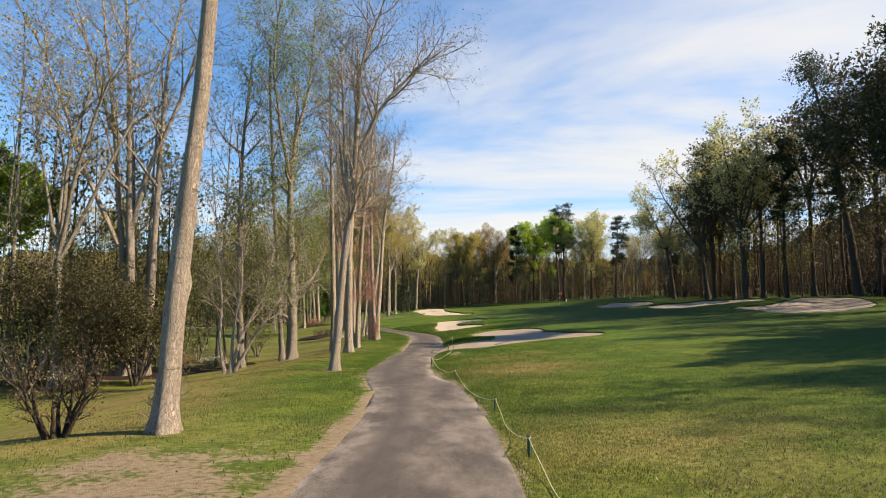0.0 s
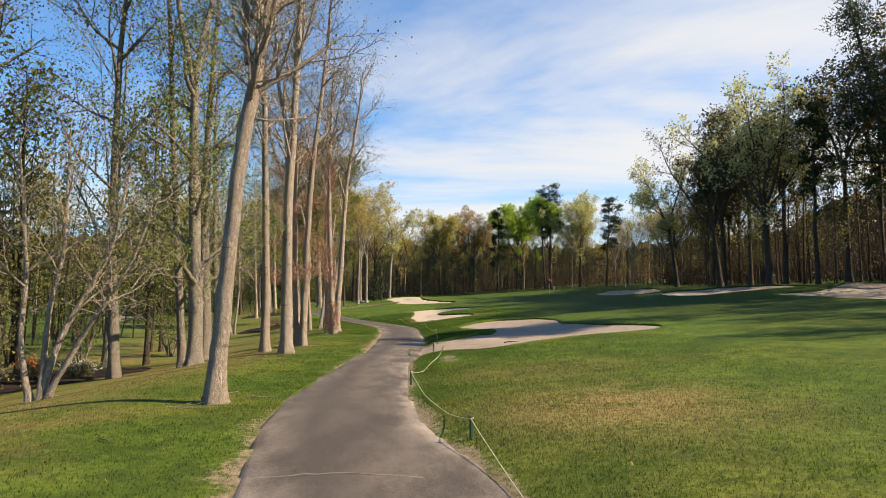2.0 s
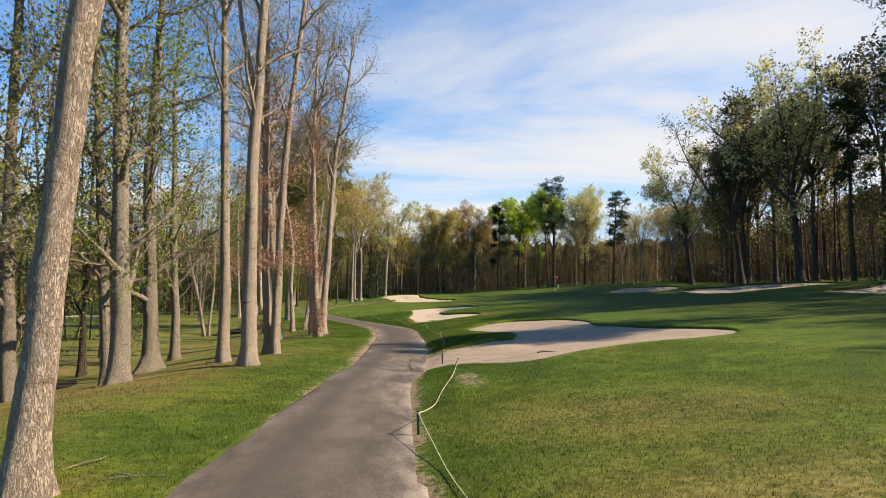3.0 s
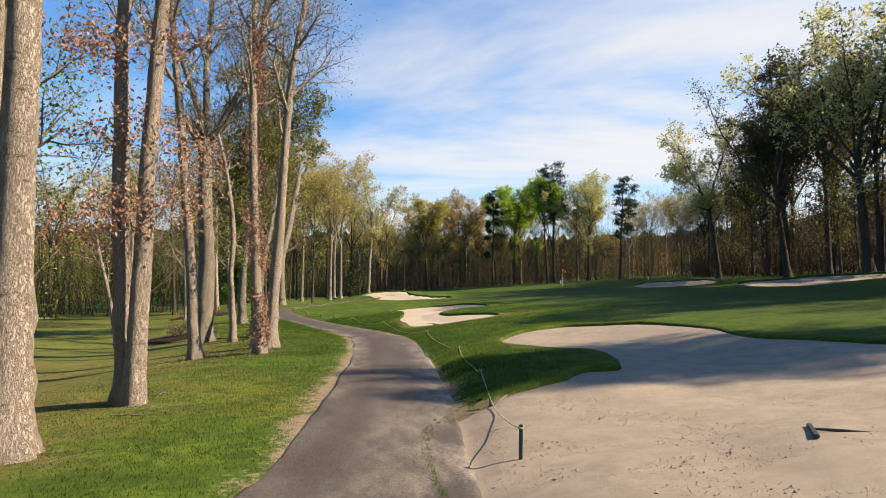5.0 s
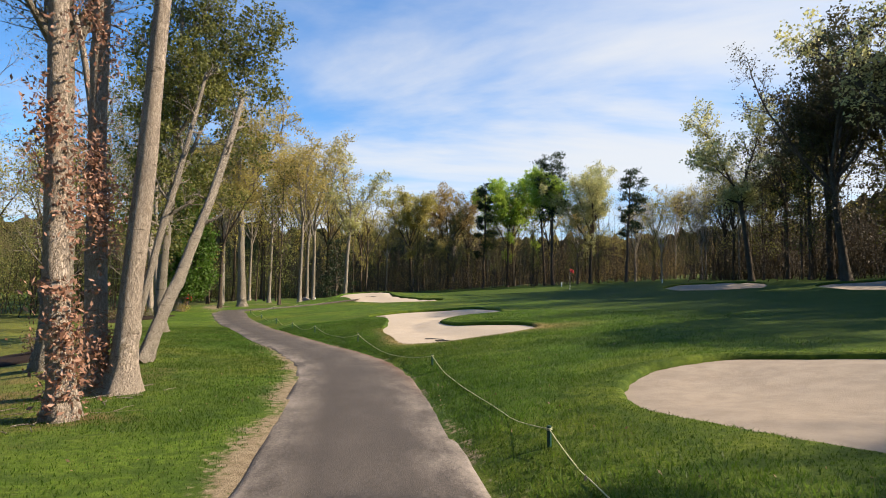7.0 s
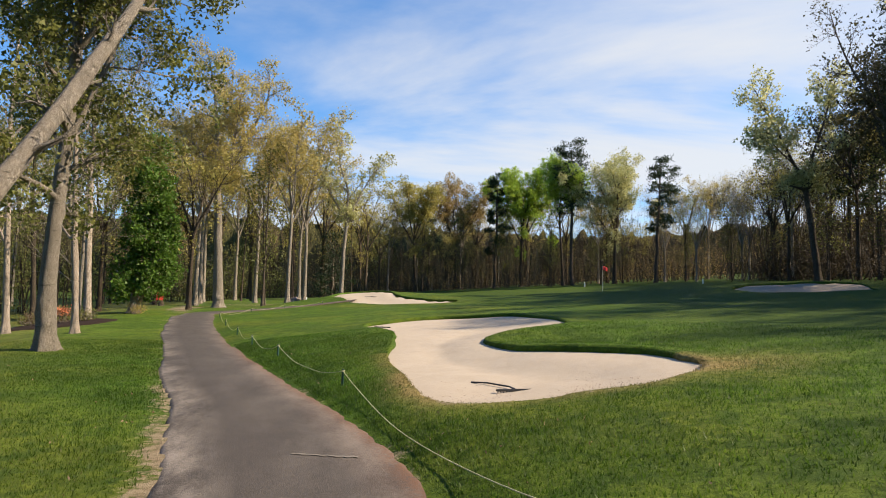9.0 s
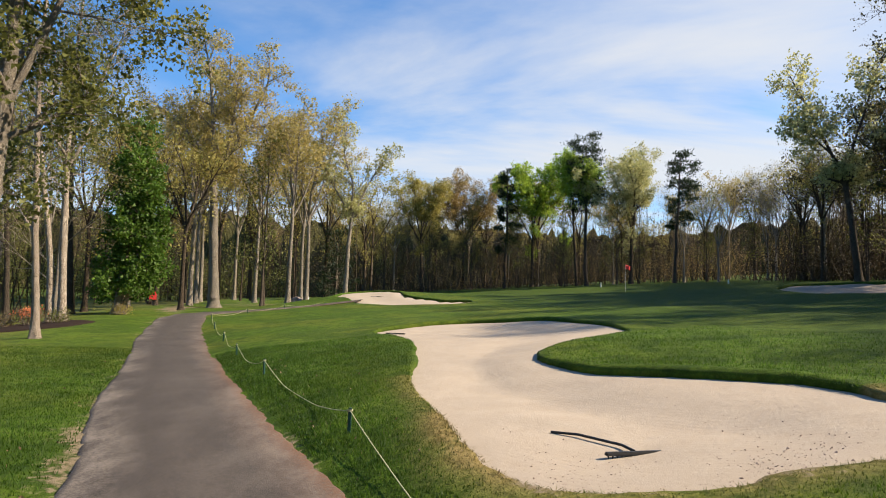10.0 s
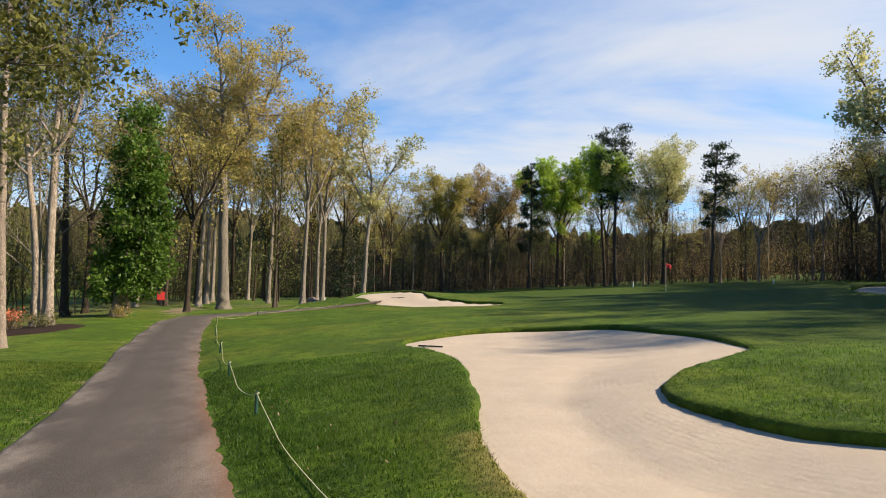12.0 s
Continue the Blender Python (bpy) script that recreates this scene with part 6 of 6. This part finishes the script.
def boulder(x, y, sx, sy, sz, seed):
    bm = bmesh.new()
    bmesh.ops.create_icosphere(bm, subdivisions=3, radius=1.0)
    for vert in bm.verts:
        n = noise.noise(vert.co * 1.3 + Vector((seed, 0, 0))) * 0.35 + noise.noise(vert.co * 3.5 + Vector((0, seed, 0))) * 0.12
        vert.co = Vector((vert.co.x * sx, vert.co.y * sy, max(vert.co.z, -0.4) * sz)) * (1 + n)
    me = bpy.data.meshes.new("boulder")
    bm.to_mesh(me)
    bm.free()
    me.materials.append(ROCK)
    ob = new("boulder", me)
    ob.matrix_basis = pose(x, y, floor_z(x, y) + 0.1 * sz)
    return tagged(ob, "reddish grey boulder lying under the trees", "boulder", "boulders under the trees")


boulder(-10.0, 121.5, 0.85, 0.6, 0.55, 1)
boulder(-9.2, 122.2, 0.5, 0.4, 0.3, 5)

# ---- mulch beds and shrubs ----


def bed(points, label):
    poly = rounded(points, 6)
    c = poly.mean(0)
    rings = []
    for s, dz in ((1.04, -0.05), (1.0, 0.015), (0.85, 0.06), (0.6, 0.09), (0.3, 0.10), (0.02, 0.10)):
        q = c + (poly - c) * s
        q = q + prng.normal(0, 0.03, q.shape)
        rings.append(np.concatenate([q, (land(q[:, 0], q[:, 1]) + dz + prng.normal(0, 0.012, len(q)))[:, None]], 1))
    me = mesh_from("mulch_bed", np.stack(rings).reshape(-1, 3), grid_faces(len(rings), len(poly), True), MULCH)
    return tagged(new("mulch_bed", me), label, "mulch bed", kind="structure")


bed([(-19.6, 84.6), (-17.6, 84.0), (-15.6, 84.8), (-15.0, 86.4), (-15.7, 88.9), (-18.2, 90.2), (-20.5, 87.8)], "dark mulch bed round the pale twin trunks")
bed([(-18.5, 34.0), (-15.5, 33.6), (-13.0, 36.2), (-11.6, 39.5), (-13.5, 42.5), (-17.5, 41.5), (-19.5, 37.5)], "dark mulch bed under the grove")
bed([(-14.5, 63.5), (-12.2, 62.8), (-10.6, 64.2), (-11.5, 66.5), (-14.2, 66.5)], "dark mulch bed beside the great tree")


def shrub(name, label, x, y, h, width, stems, leaf_mat, leaf, seed, bark=BARK_GREY, bloom=None):
    rng = np.random.default_rng(seed)
    st = []
    for i in range(stems):
        a = 2.4 * i + rng.uniform(0, 0.8)
        k = rng.uniform(0.25, 0.75) * width / h
        st.append((0.10 * math.cos(a), 0.10 * math.sin(a), k * math.cos(a), k * math.sin(a), h * rng.uniform(0.7, 1.0), 0.022 + 0.008 * h))
    t = plant(name, label, grow(seed, st, leaf=leaf, limb=(5, h * 0.35, 48), branch=(4, h * 0.22), twig=(2, h * 0.12), clear=0.25, sides=5, ring=3), bark, leaf_mat, x, y, category="shrub")
    if bloom:
        p = np.stack([rng.normal(0, width * 0.38, 90), rng.normal(0, width * 0.38, 90), rng.uniform(h * 0.55, h * 0.95, 90)], -1)
        bv, bfc = leaves(rng, p, 0.05, 0.06, 3)
        part("blossom", mesh_from("blossom", bv, bfc, bloom, False), None, t, "bright blossom")
    return t


BLOOM_WHITE = leaf_material("white_blossom", (0.70, 0.66, 0.52), (0.85, 0.82, 0.70), 0.3)
BLOOM_ORANGE = leaf_material("orange_blossom", (0.62, 0.16, 0.07), (0.75, 0.28, 0.14), 0.3)
shrub("shrub", "twiggy shrub with brown-green leaves on bent stems", -6.8, 11.7, 1.55, 1.5, 9, LEAF_BROWN, (0.028, 0.07, 3), 301, BARK_BROWN)
shrub("shrub", "thin bare sapling beside a tree trunk", -5.35, 12.2, 0.9, 0.5, 3, LEAF_BROWN, (0.03, 0.1, 0.2), 302)
shrub("shrub", "flowering shrub with orange blossom in the mulch", -15.4, 38.4, 0.9, 0.9, 7, LEAF_OLIVE, (0.05, 0.1, 2), 303, bloom=BLOOM_ORANGE)
shrub("shrub", "flowering shrub with white blossom in the mulch", -13.6, 38.0, 0.8, 0.8, 7, LEAF_OLIVE, (0.05, 0.1, 2), 304, bloom=BLOOM_WHITE)
shrub("shrub", "flowering shrub with white blossom by the bed", -16.6, 29.0, 0.9, 0.9, 7, LEAF_OLIVE, (0.05, 0.1, 2), 305, bloom=BLOOM_WHITE)
for i, (sx, sy, sh, sw, lm) in enumerate(((-18.6, 86.4, 0.8, 0.9, LEAF_BROWN), (-17.5, 86.6, 0.9, 0.7, LEAF_BROWN), (-16.6, 87.4, 0.7, 0.7, LEAF_OLIVE), (-19.4, 87.4, 0.7, 0.9, LEAF_OLIVE), (-17.0, 95.6, 0.6, 0.6, LEAF_GOLD), (-12.6, 64.8, 0.9, 0.8, LEAF_BROWN), (-11.6, 65.2, 0.7, 0.6, LEAF_BROWN))):
    shrub("shrub", "low brownish shrub in a mulch bed", sx, sy, sh, sw, 7, lm, (0.05, 0.1, 2), 320 + i, bloom=BLOOM_ORANGE if i == 1 else None)
for i, (sx, sy, sh, sw) in enumerate(((-17.5, 27.5, 3.0, 2.2), (-18.5, 33, 3.4, 2.4), (-13.2, 31.5, 2.6, 1.6), (-17.2, 45.5, 3.0, 2.2), (-21.5, 41, 3.6, 2.6), (-14.0, 48.5, 2.4, 1.8), (-22, 29, 4.0, 3.0))):
    shrub("shrub", "tall thicket shrub of thin brown twigs and olive leaves", sx, sy, sh, sw, 6, LEAF_OLIVE, (0.07, 0.22, 3), 340 + i)

for i, (sx, sy, sh, sw) in enumerate(((-16.2, 29.5, 5.5, 3.2), (-18.8, 30.5, 6.0, 3.4), (-14.6, 31.0, 4.2, 2.4))):
    shrub("bush", "tall dense dark olive bush under the grove trees", sx, sy, sh, sw, 9, LEAF_DUSK, (0.075, 0.16, 22), 370 + i, BARK_DARK)

# ---- thickets that close the woods ----


def thicket(name, label, seed, places, leaf_mat, size=0.15):
    """Undergrowth: thin stems and leaf clumps. places: (x, y, height, spread, leaves)."""
    rng = np.random.default_rng(seed)
    pieces = []
    for x, y, h, s, n in places:
        z = float(land(x, y))
        c = np.stack([rng.normal(x, s, n), rng.normal(y, s, n), z + h * rng.beta(1.3, 1.6, n)], -1)
        pieces.append(sprays(rng, np.stack([c, c + rng.normal(0, 0.5, c.shape)], 1), size, 0.25, 2))
        k = 6
        a = np.stack([rng.normal(x, s, k), rng.normal(y, s, k), np.full(k, z - 0.2)], -1)
        b = a + np.stack([rng.normal(0, 0.8, k), rng.normal(0, 0.8, k), h * rng.uniform(0.7, 1.1, k)], -1)
        P = a[:, None] + (b - a)[:, None] * np.linspace(0, 1, 3)[None, :, None] + rng.normal(0, 0.12, (k, 3, 3))
        pieces.append(tubes(P, np.linspace(0.06, 0.014, 3)[None].repeat(k, 0), 3))
    V, F = join(*pieces)
    ob = new(name, mesh_from(name, V, F, leaf_mat, False))
    ob.data.materials.append(BARK_BROWN)
    ob.data.polygons.foreach_set("material_index", np.concatenate([np.full(len(f), i % 2, np.int32) for i, f in enumerate(F)]))
    return tagged(ob, label, "undergrowth", kind="stuff")


rng_t = random.Random(21)


def strip(a, b, n, wide, h0, h1, s, leaves_each):
    out = []
    for i in range(n):
        t = (i + rng_t.random()) / n
        out.append((a[0] + (b[0] - a[0]) * t + rng_t.uniform(-wide, wide), a[1] + (b[1] - a[1]) * t + rng_t.uniform(-wide, wide), rng_t.uniform(h0, h1), s, leaves_each))
    return out


# the first and last of these use the brown with shade in its colour
thicket("undergrowth", "brown undergrowth inside the dark wood", 31, strip((50, 56), (52, 124), 100, 4, 5, 14, 2.2, 190) + strip((43, 92), (45, 128), 34, 3, 2, 7, 1.8, 150), LEAF_UNDER_SHADE, 0.13)
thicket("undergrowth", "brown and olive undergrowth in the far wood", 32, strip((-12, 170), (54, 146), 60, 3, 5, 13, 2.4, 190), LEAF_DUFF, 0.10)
thicket("undergrowth", "golden olive undergrowth in the far wood", 33, strip((-14, 164), (46, 140), 50, 3, 2, 9, 1.6, 120) + strip((38, 142), (58, 128), 24, 3, 3, 9, 1.8, 150), LEAF_TAWNY, 0.10)
thicket("undergrowth", "green leaf mass beyond the second fairway", 34, strip((-90, 118), (-16, 162), 75, 6, 3, 13, 2.2, 230), LEAF_OLIVE, 0.20)
thicket("undergrowth", "green leaf mass beside the grove", 35, strip((-75, 40), (-62, 115), 40, 7, 3, 12, 2.2, 200) + strip((-36, 18), (-45, 48), 24, 5, 3, 10, 2.0, 220), LEAF_SPRING, 0.16)
thicket("undergrowth", "olive leaf mass behind the grove", 37, strip((-24, 22), (-27, 62), 34, 3, 5, 14, 2.0, 220), LEAF_OLIVE, 0.10)
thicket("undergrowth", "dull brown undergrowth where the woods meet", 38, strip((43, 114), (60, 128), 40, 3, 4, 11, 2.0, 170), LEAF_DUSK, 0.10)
thicket("undergrowth", "olive leaf mass at the edge of the second fairway", 39, strip((-44, 92), (-27, 106), 28, 3, 5, 11, 2.2, 230), LEAF_OLIVE, 0.12)
thicket("undergrowth", "far wood mass closing the distance", 36, strip((-40, 176), (60, 172), 50, 6, 6, 15, 2.6, 150) + strip((58, 60), (64, 150), 36, 5, 5, 12, 2.6, 120), LEAF_UNDER_SHADE, 0.17)


def distance(points, label):
    """Woods far off: a long crested mass of canopy with an uneven top."""
    p = np.array(points, float)
    u = np.linspace(0, len(p) - 1, 420)
    i = np.minimum(u.astype(int), len(p) - 2)
    w = (u - i)[:, None]
    line = p[i] * (1 - w) + p[i + 1] * w
    rng = np.random.default_rng(91)
    bumps = np.convolve(rng.normal(0, 1, 424), (0.1, 0.2, 0.4, 0.2, 0.1), "valid")
    rows = []
    out = unit(np.stack([line[:, 0], line[:, 1] - 60], -1))
    for s, back in ((0.0, 0.0), (0.35, 0.5), (0.6, 0.2), (0.8, 1.5), (0.93, 3.5), (1.0, 6.0), (0.9, 10.0), (0.0, 14.0)):
        jit = np.convolve(rng.normal(0, 1, 424), (0.1, 0.2, 0.4, 0.2, 0.1), "valid") * 2.2
        q = line[:, :2] + out * (back + jit)[:, None]
        h = line[:, 2] * (1 + 0.07 * bumps)
        rows.append(np.concatenate([q, (land(q[:, 0], q[:, 1]) - 0.5 + s * h + (0.4 * jit + rng.normal(0, 0.8, 420) if 0 < s else 0 * jit))[:, None]], 1))
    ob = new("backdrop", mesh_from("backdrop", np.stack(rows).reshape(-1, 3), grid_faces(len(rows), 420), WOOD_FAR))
    return tagged(ob, label, "woodland", kind="structure")


def far_wood_material():
    m = Mat("far_wood")
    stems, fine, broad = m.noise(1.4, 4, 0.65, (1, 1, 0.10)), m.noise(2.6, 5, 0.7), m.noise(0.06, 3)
    # browns lowered so that the colour holds the shade within the woods
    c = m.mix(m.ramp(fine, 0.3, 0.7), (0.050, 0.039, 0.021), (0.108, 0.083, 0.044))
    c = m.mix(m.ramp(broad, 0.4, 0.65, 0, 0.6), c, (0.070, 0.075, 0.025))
    # near-black upright streaks mixed over the browns
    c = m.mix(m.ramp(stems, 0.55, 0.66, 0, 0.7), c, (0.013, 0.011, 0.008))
    m.bump(m.math("ADD", fine, stems), 1.0, 0.8)
    return m.done(c, 0.95, 0.05)


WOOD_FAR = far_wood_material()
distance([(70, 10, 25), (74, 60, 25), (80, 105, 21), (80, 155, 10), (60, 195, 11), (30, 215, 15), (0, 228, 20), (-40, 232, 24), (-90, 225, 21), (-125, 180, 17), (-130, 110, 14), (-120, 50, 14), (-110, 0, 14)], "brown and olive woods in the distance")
dark_fir = grow(70, [(0, 0, 0, 0, 9, 0.16)], leaf=(0.4, 0.28, 6), limb=(24, 2.6, 82), branch=(6, 1.1), twig=(3, 0.6), clear=0.05, lift=0.05, kind="needle", ring=3, sides=7)
plant("fir_tree", "dark evergreen with a dense skirt under the bare trees", dark_fir, BARK_DARK, NEEDLES, -7.5, 141, 0, 1.0, BACK)

# ---- grass blades, clover heads and fallen leaves ----


def blades(seed, n, y0, y1, side, reach, height, crowd=1.7):
    rng = np.random.default_rng(seed)
    y = rng.uniform(y0, y1, n)
    d = reach * rng.random(n) ** crowd + 0.03
    x = np.interp(y, GY, EDGE_R) + d if side > 0 else np.interp(y, GY, EDGE_L) - d
    ok = np.ones(n, bool)
    for poly, _, _ in BUNKERS[:2]:
        ok &= inside_depth(poly, x, y) < -0.09
    bare = turf_attrs(x, y)["dirt"]
    ok &= rng.random(n) > bare * 1.6
    ok &= rng.random(n) > (d / reach) ** 2
    x, y = x[ok], y[ok]
    z = land(x, y) + lip_rise(x, y)
    n = len(x)
    edge = np.max([inside_depth(poly, x, y) for poly, _, _ in BUNKERS[:2]], 0)
    h = np.clip(-edge / 0.9, 0.45, 1) * height * rng.uniform(0.5, 1.4, n) * (0.75 + 0.5 * np.sin(0.9 * x + 1.1 * y) ** 2)
    a = rng.uniform(0, 2 * np.pi, n)
    w = 0.004 + 0.006 * rng.random(n)
    lean = rng.uniform(0.2, 1.5, n) * h
    b = rng.uniform(0, 2 * np.pi, n)
    base = np.stack([x, y, z - 0.01], -1)
    side_v = np.stack([np.cos(a) * w, np.sin(a) * w, np.zeros(n)], -1)
    tip = base + np.stack([np.cos(b) * lean, np.sin(b) * lean, h + 0.02], -1)
    V = np.stack([base - side_v, base + side_v, tip], 1).reshape(-1, 3)
    return V, np.arange(3 * n).reshape(-1, 3)


V, F = join(blades(51, 230000, 2, 36, 1, 9, 0.022, 1.5), blades(52, 210000, 40, 74, 1, 8, 0.030, 1.5), blades(53, 130000, 5, 50, -1, 7, 0.020, 1.5), blades(54, 120000, 50, 76, -1, 7, 0.028, 1.5), blades(56, 16000, 34.3, 36.8, 1, 2.6, 0.050, 1.0), blades(55, 80000, 58.5, 71, 1, 12, 0.028, 0.8))
grass = tagged(new("grass", mesh_from("grass", V, F, BLADES, False, {k: v for k, v in turf_attrs(V[:, 0], V[:, 1]).items() if k in ("dry", "lush")})), "uneven tufted grass blades beside the path", "grass", kind="stuff")
# longer tufts along the near bunker edges
tuft = []
rng_b = np.random.default_rng(61)
for poly, _, _ in BUNKERS[:2]:
    seg = np.roll(poly, -1, 0) - poly
    k = rng_b.integers(0, len(poly), 26000)
    p = poly[k] + seg[k] * rng_b.random((26000, 1)) + rng_b.normal(0, 0.08, (26000, 2))
    p = p[inside_depth(poly, p[:, 0], p[:, 1]) < -0.06]
    base = np.concatenate([p, (land(p[:, 0], p[:, 1]) + lip_rise(p[:, 0], p[:, 1]) - 0.005)[:, None]], 1)
    a = rng_b.uniform(0, 2 * np.pi, len(p))
    sv = np.stack([np.cos(a), np.sin(a), 0 * a], -1) * 0.0045
    tipv = base + np.stack([rng_b.normal(0, 0.035, len(p)), rng_b.normal(0, 0.035, len(p)), rng_b.uniform(0.01, 0.035, len(p))], -1)
    tuft.append((np.stack([base - sv, base + sv, tipv], 1).reshape(-1, 3), np.arange(3 * len(p)).reshape(-1, 3)))
V, F = join(*tuft)
tagged(new("edge_grass", mesh_from("edge_grass", V, F, BLADES, False, {k: v for k, v in turf_attrs(V[:, 0], V[:, 1]).items() if k in ("dry", "lush")})), "longer grass tufts along the bunker edges", "grass", kind="stuff")
rng_f = np.random.default_rng(63)
fy_ = rng_f.uniform(4, 72, 900)
off = rng_f.exponential(2.2, 900) + 0.1
right_side = rng_f.random(900) < 0.55
fx_ = np.where(right_side, np.interp(fy_, GY, EDGE_R) + off, np.interp(fy_, GY, EDGE_L) - off)
on_turf = np.max([inside_depth(poly, fx_, fy_) for poly, _, _ in BUNKERS[:2]], 0) < -0.1
fx_, fy_ = fx_[on_turf], fy_[on_turf]
dry_at = np.stack([fx_, fy_, land(fx_, fy_) + 0.045], -1)
V, F = leaves(rng_f, dry_at, 0.022, 0.01, 1)
near_y, near_x = rng_f.uniform(3, 9.5, 2600), rng_f.uniform(0.7, 8.0, 2600)
strewn = np.sin(1.3 * near_x + 0.6 * near_y) + np.sin(0.7 * near_y - 0.9 * near_x) + rng_f.normal(0, 0.5, 2600) > 0.1
near_at = np.stack([near_x, near_y, land(near_x, near_y) + 0.03], -1)[strewn]
V, F = join((V, F), leaves(rng_f, near_at, 0.022, 0.012, 1))
tagged(new("fallen_leaves", mesh_from("fallen_leaves", V, F, LEAF_FALLEN, False)), "scattered withered brown leaves on the grass", "leaves", kind="stuff")

# dead sticks and root ends round the trunks
rng_k = np.random.default_rng(67)
feet = np.array(TRUNK_FEET)[rng_k.integers(0, len(TRUNK_FEET), 150)]
away, bearing = 0.25 + rng_k.exponential(0.55, 150), rng_k.uniform(0, 2 * np.pi, 150)
ka = rng_k.uniform(0, 2 * np.pi, 150)
kl = rng_k.uniform(0.08, 0.35, 150)
u5 = np.linspace(-1, 1, 5)[None]
kx = (feet[:, 0] + away * np.cos(bearing))[:, None] + (kl * np.cos(ka))[:, None] * u5 + rng_k.normal(0, 0.015, (150, 5))
ky = (feet[:, 1] + away * np.sin(bearing))[:, None] + (kl * np.sin(ka))[:, None] * u5 + rng_k.normal(0, 0.015, (150, 5))
kz = land(kx, ky) + 0.022 + rng_k.uniform(0, 0.012, (150, 5))
kr = rng_k.uniform(0.004, 0.013, 150)[:, None] * np.linspace(1, 0.5, 5)[None]
V, F = tubes(np.stack([kx, ky, kz], -1), kr, 4)
tagged(new("fallen_sticks", mesh_from("fallen_sticks", V, F, BARK_GREY)), "dead grey sticks strewn round the trunks on the grass", "sticks", kind="stuff")

# pebbles and clods in the coarse sand beside the path
rng_p = np.random.default_rng(71)
px_ = np.concatenate([rng_p.normal(0.7, 1.3, 9000), rng_p.uniform(-0.4, 3.4, 1800)])
py_ = np.concatenate([rng_p.uniform(34.2, 41.5, 9000), 60.05 + rng_p.exponential(0.5, 1800)])
in_sand = ((inside_depth(BUNKERS[0][0], px_, py_) > -0.5) | (inside_depth(BUNKERS[1][0], px_, py_) > 0.02)) & (px_ > np.interp(py_, GY, EDGE_R) + 0.05) & (py_ > 35.9 - 0.9 * px_)
px_, py_ = px_[in_sand], py_[in_sand]
pz_ = np.array([floor_z(a, b) for a, b in zip(px_, py_)])
size_p = rng_p.gamma(1.3, 0.0022, len(px_))[:, None, None] + 0.003
octa = np.array([(1, 0, 0), (0, 1, 0), (-1, 0, 0), (0, -1, 0), (0, 0, 0.7), (0, 0, -0.7)], float)
turned = octa[None] + rng_p.normal(0, 0.22, (len(px_), 6, 3))
V = (turned * size_p + np.stack([px_, py_, pz_], -1)[:, None]).reshape(-1, 3)
F = np.array([(0, 1, 4), (1, 2, 4), (2, 3, 4), (3, 0, 4), (1, 0, 5), (2, 1, 5), (3, 2, 5), (0, 3, 5)])[None] + (np.arange(len(px_)) * 6)[:, None, None]
tagged(new("pebbles", mesh_from("pebbles", V, F.reshape(-1, 3), GRIT, False)), "small pinkish pebbles and clods on coarse sand", "pebbles", kind="stuff")
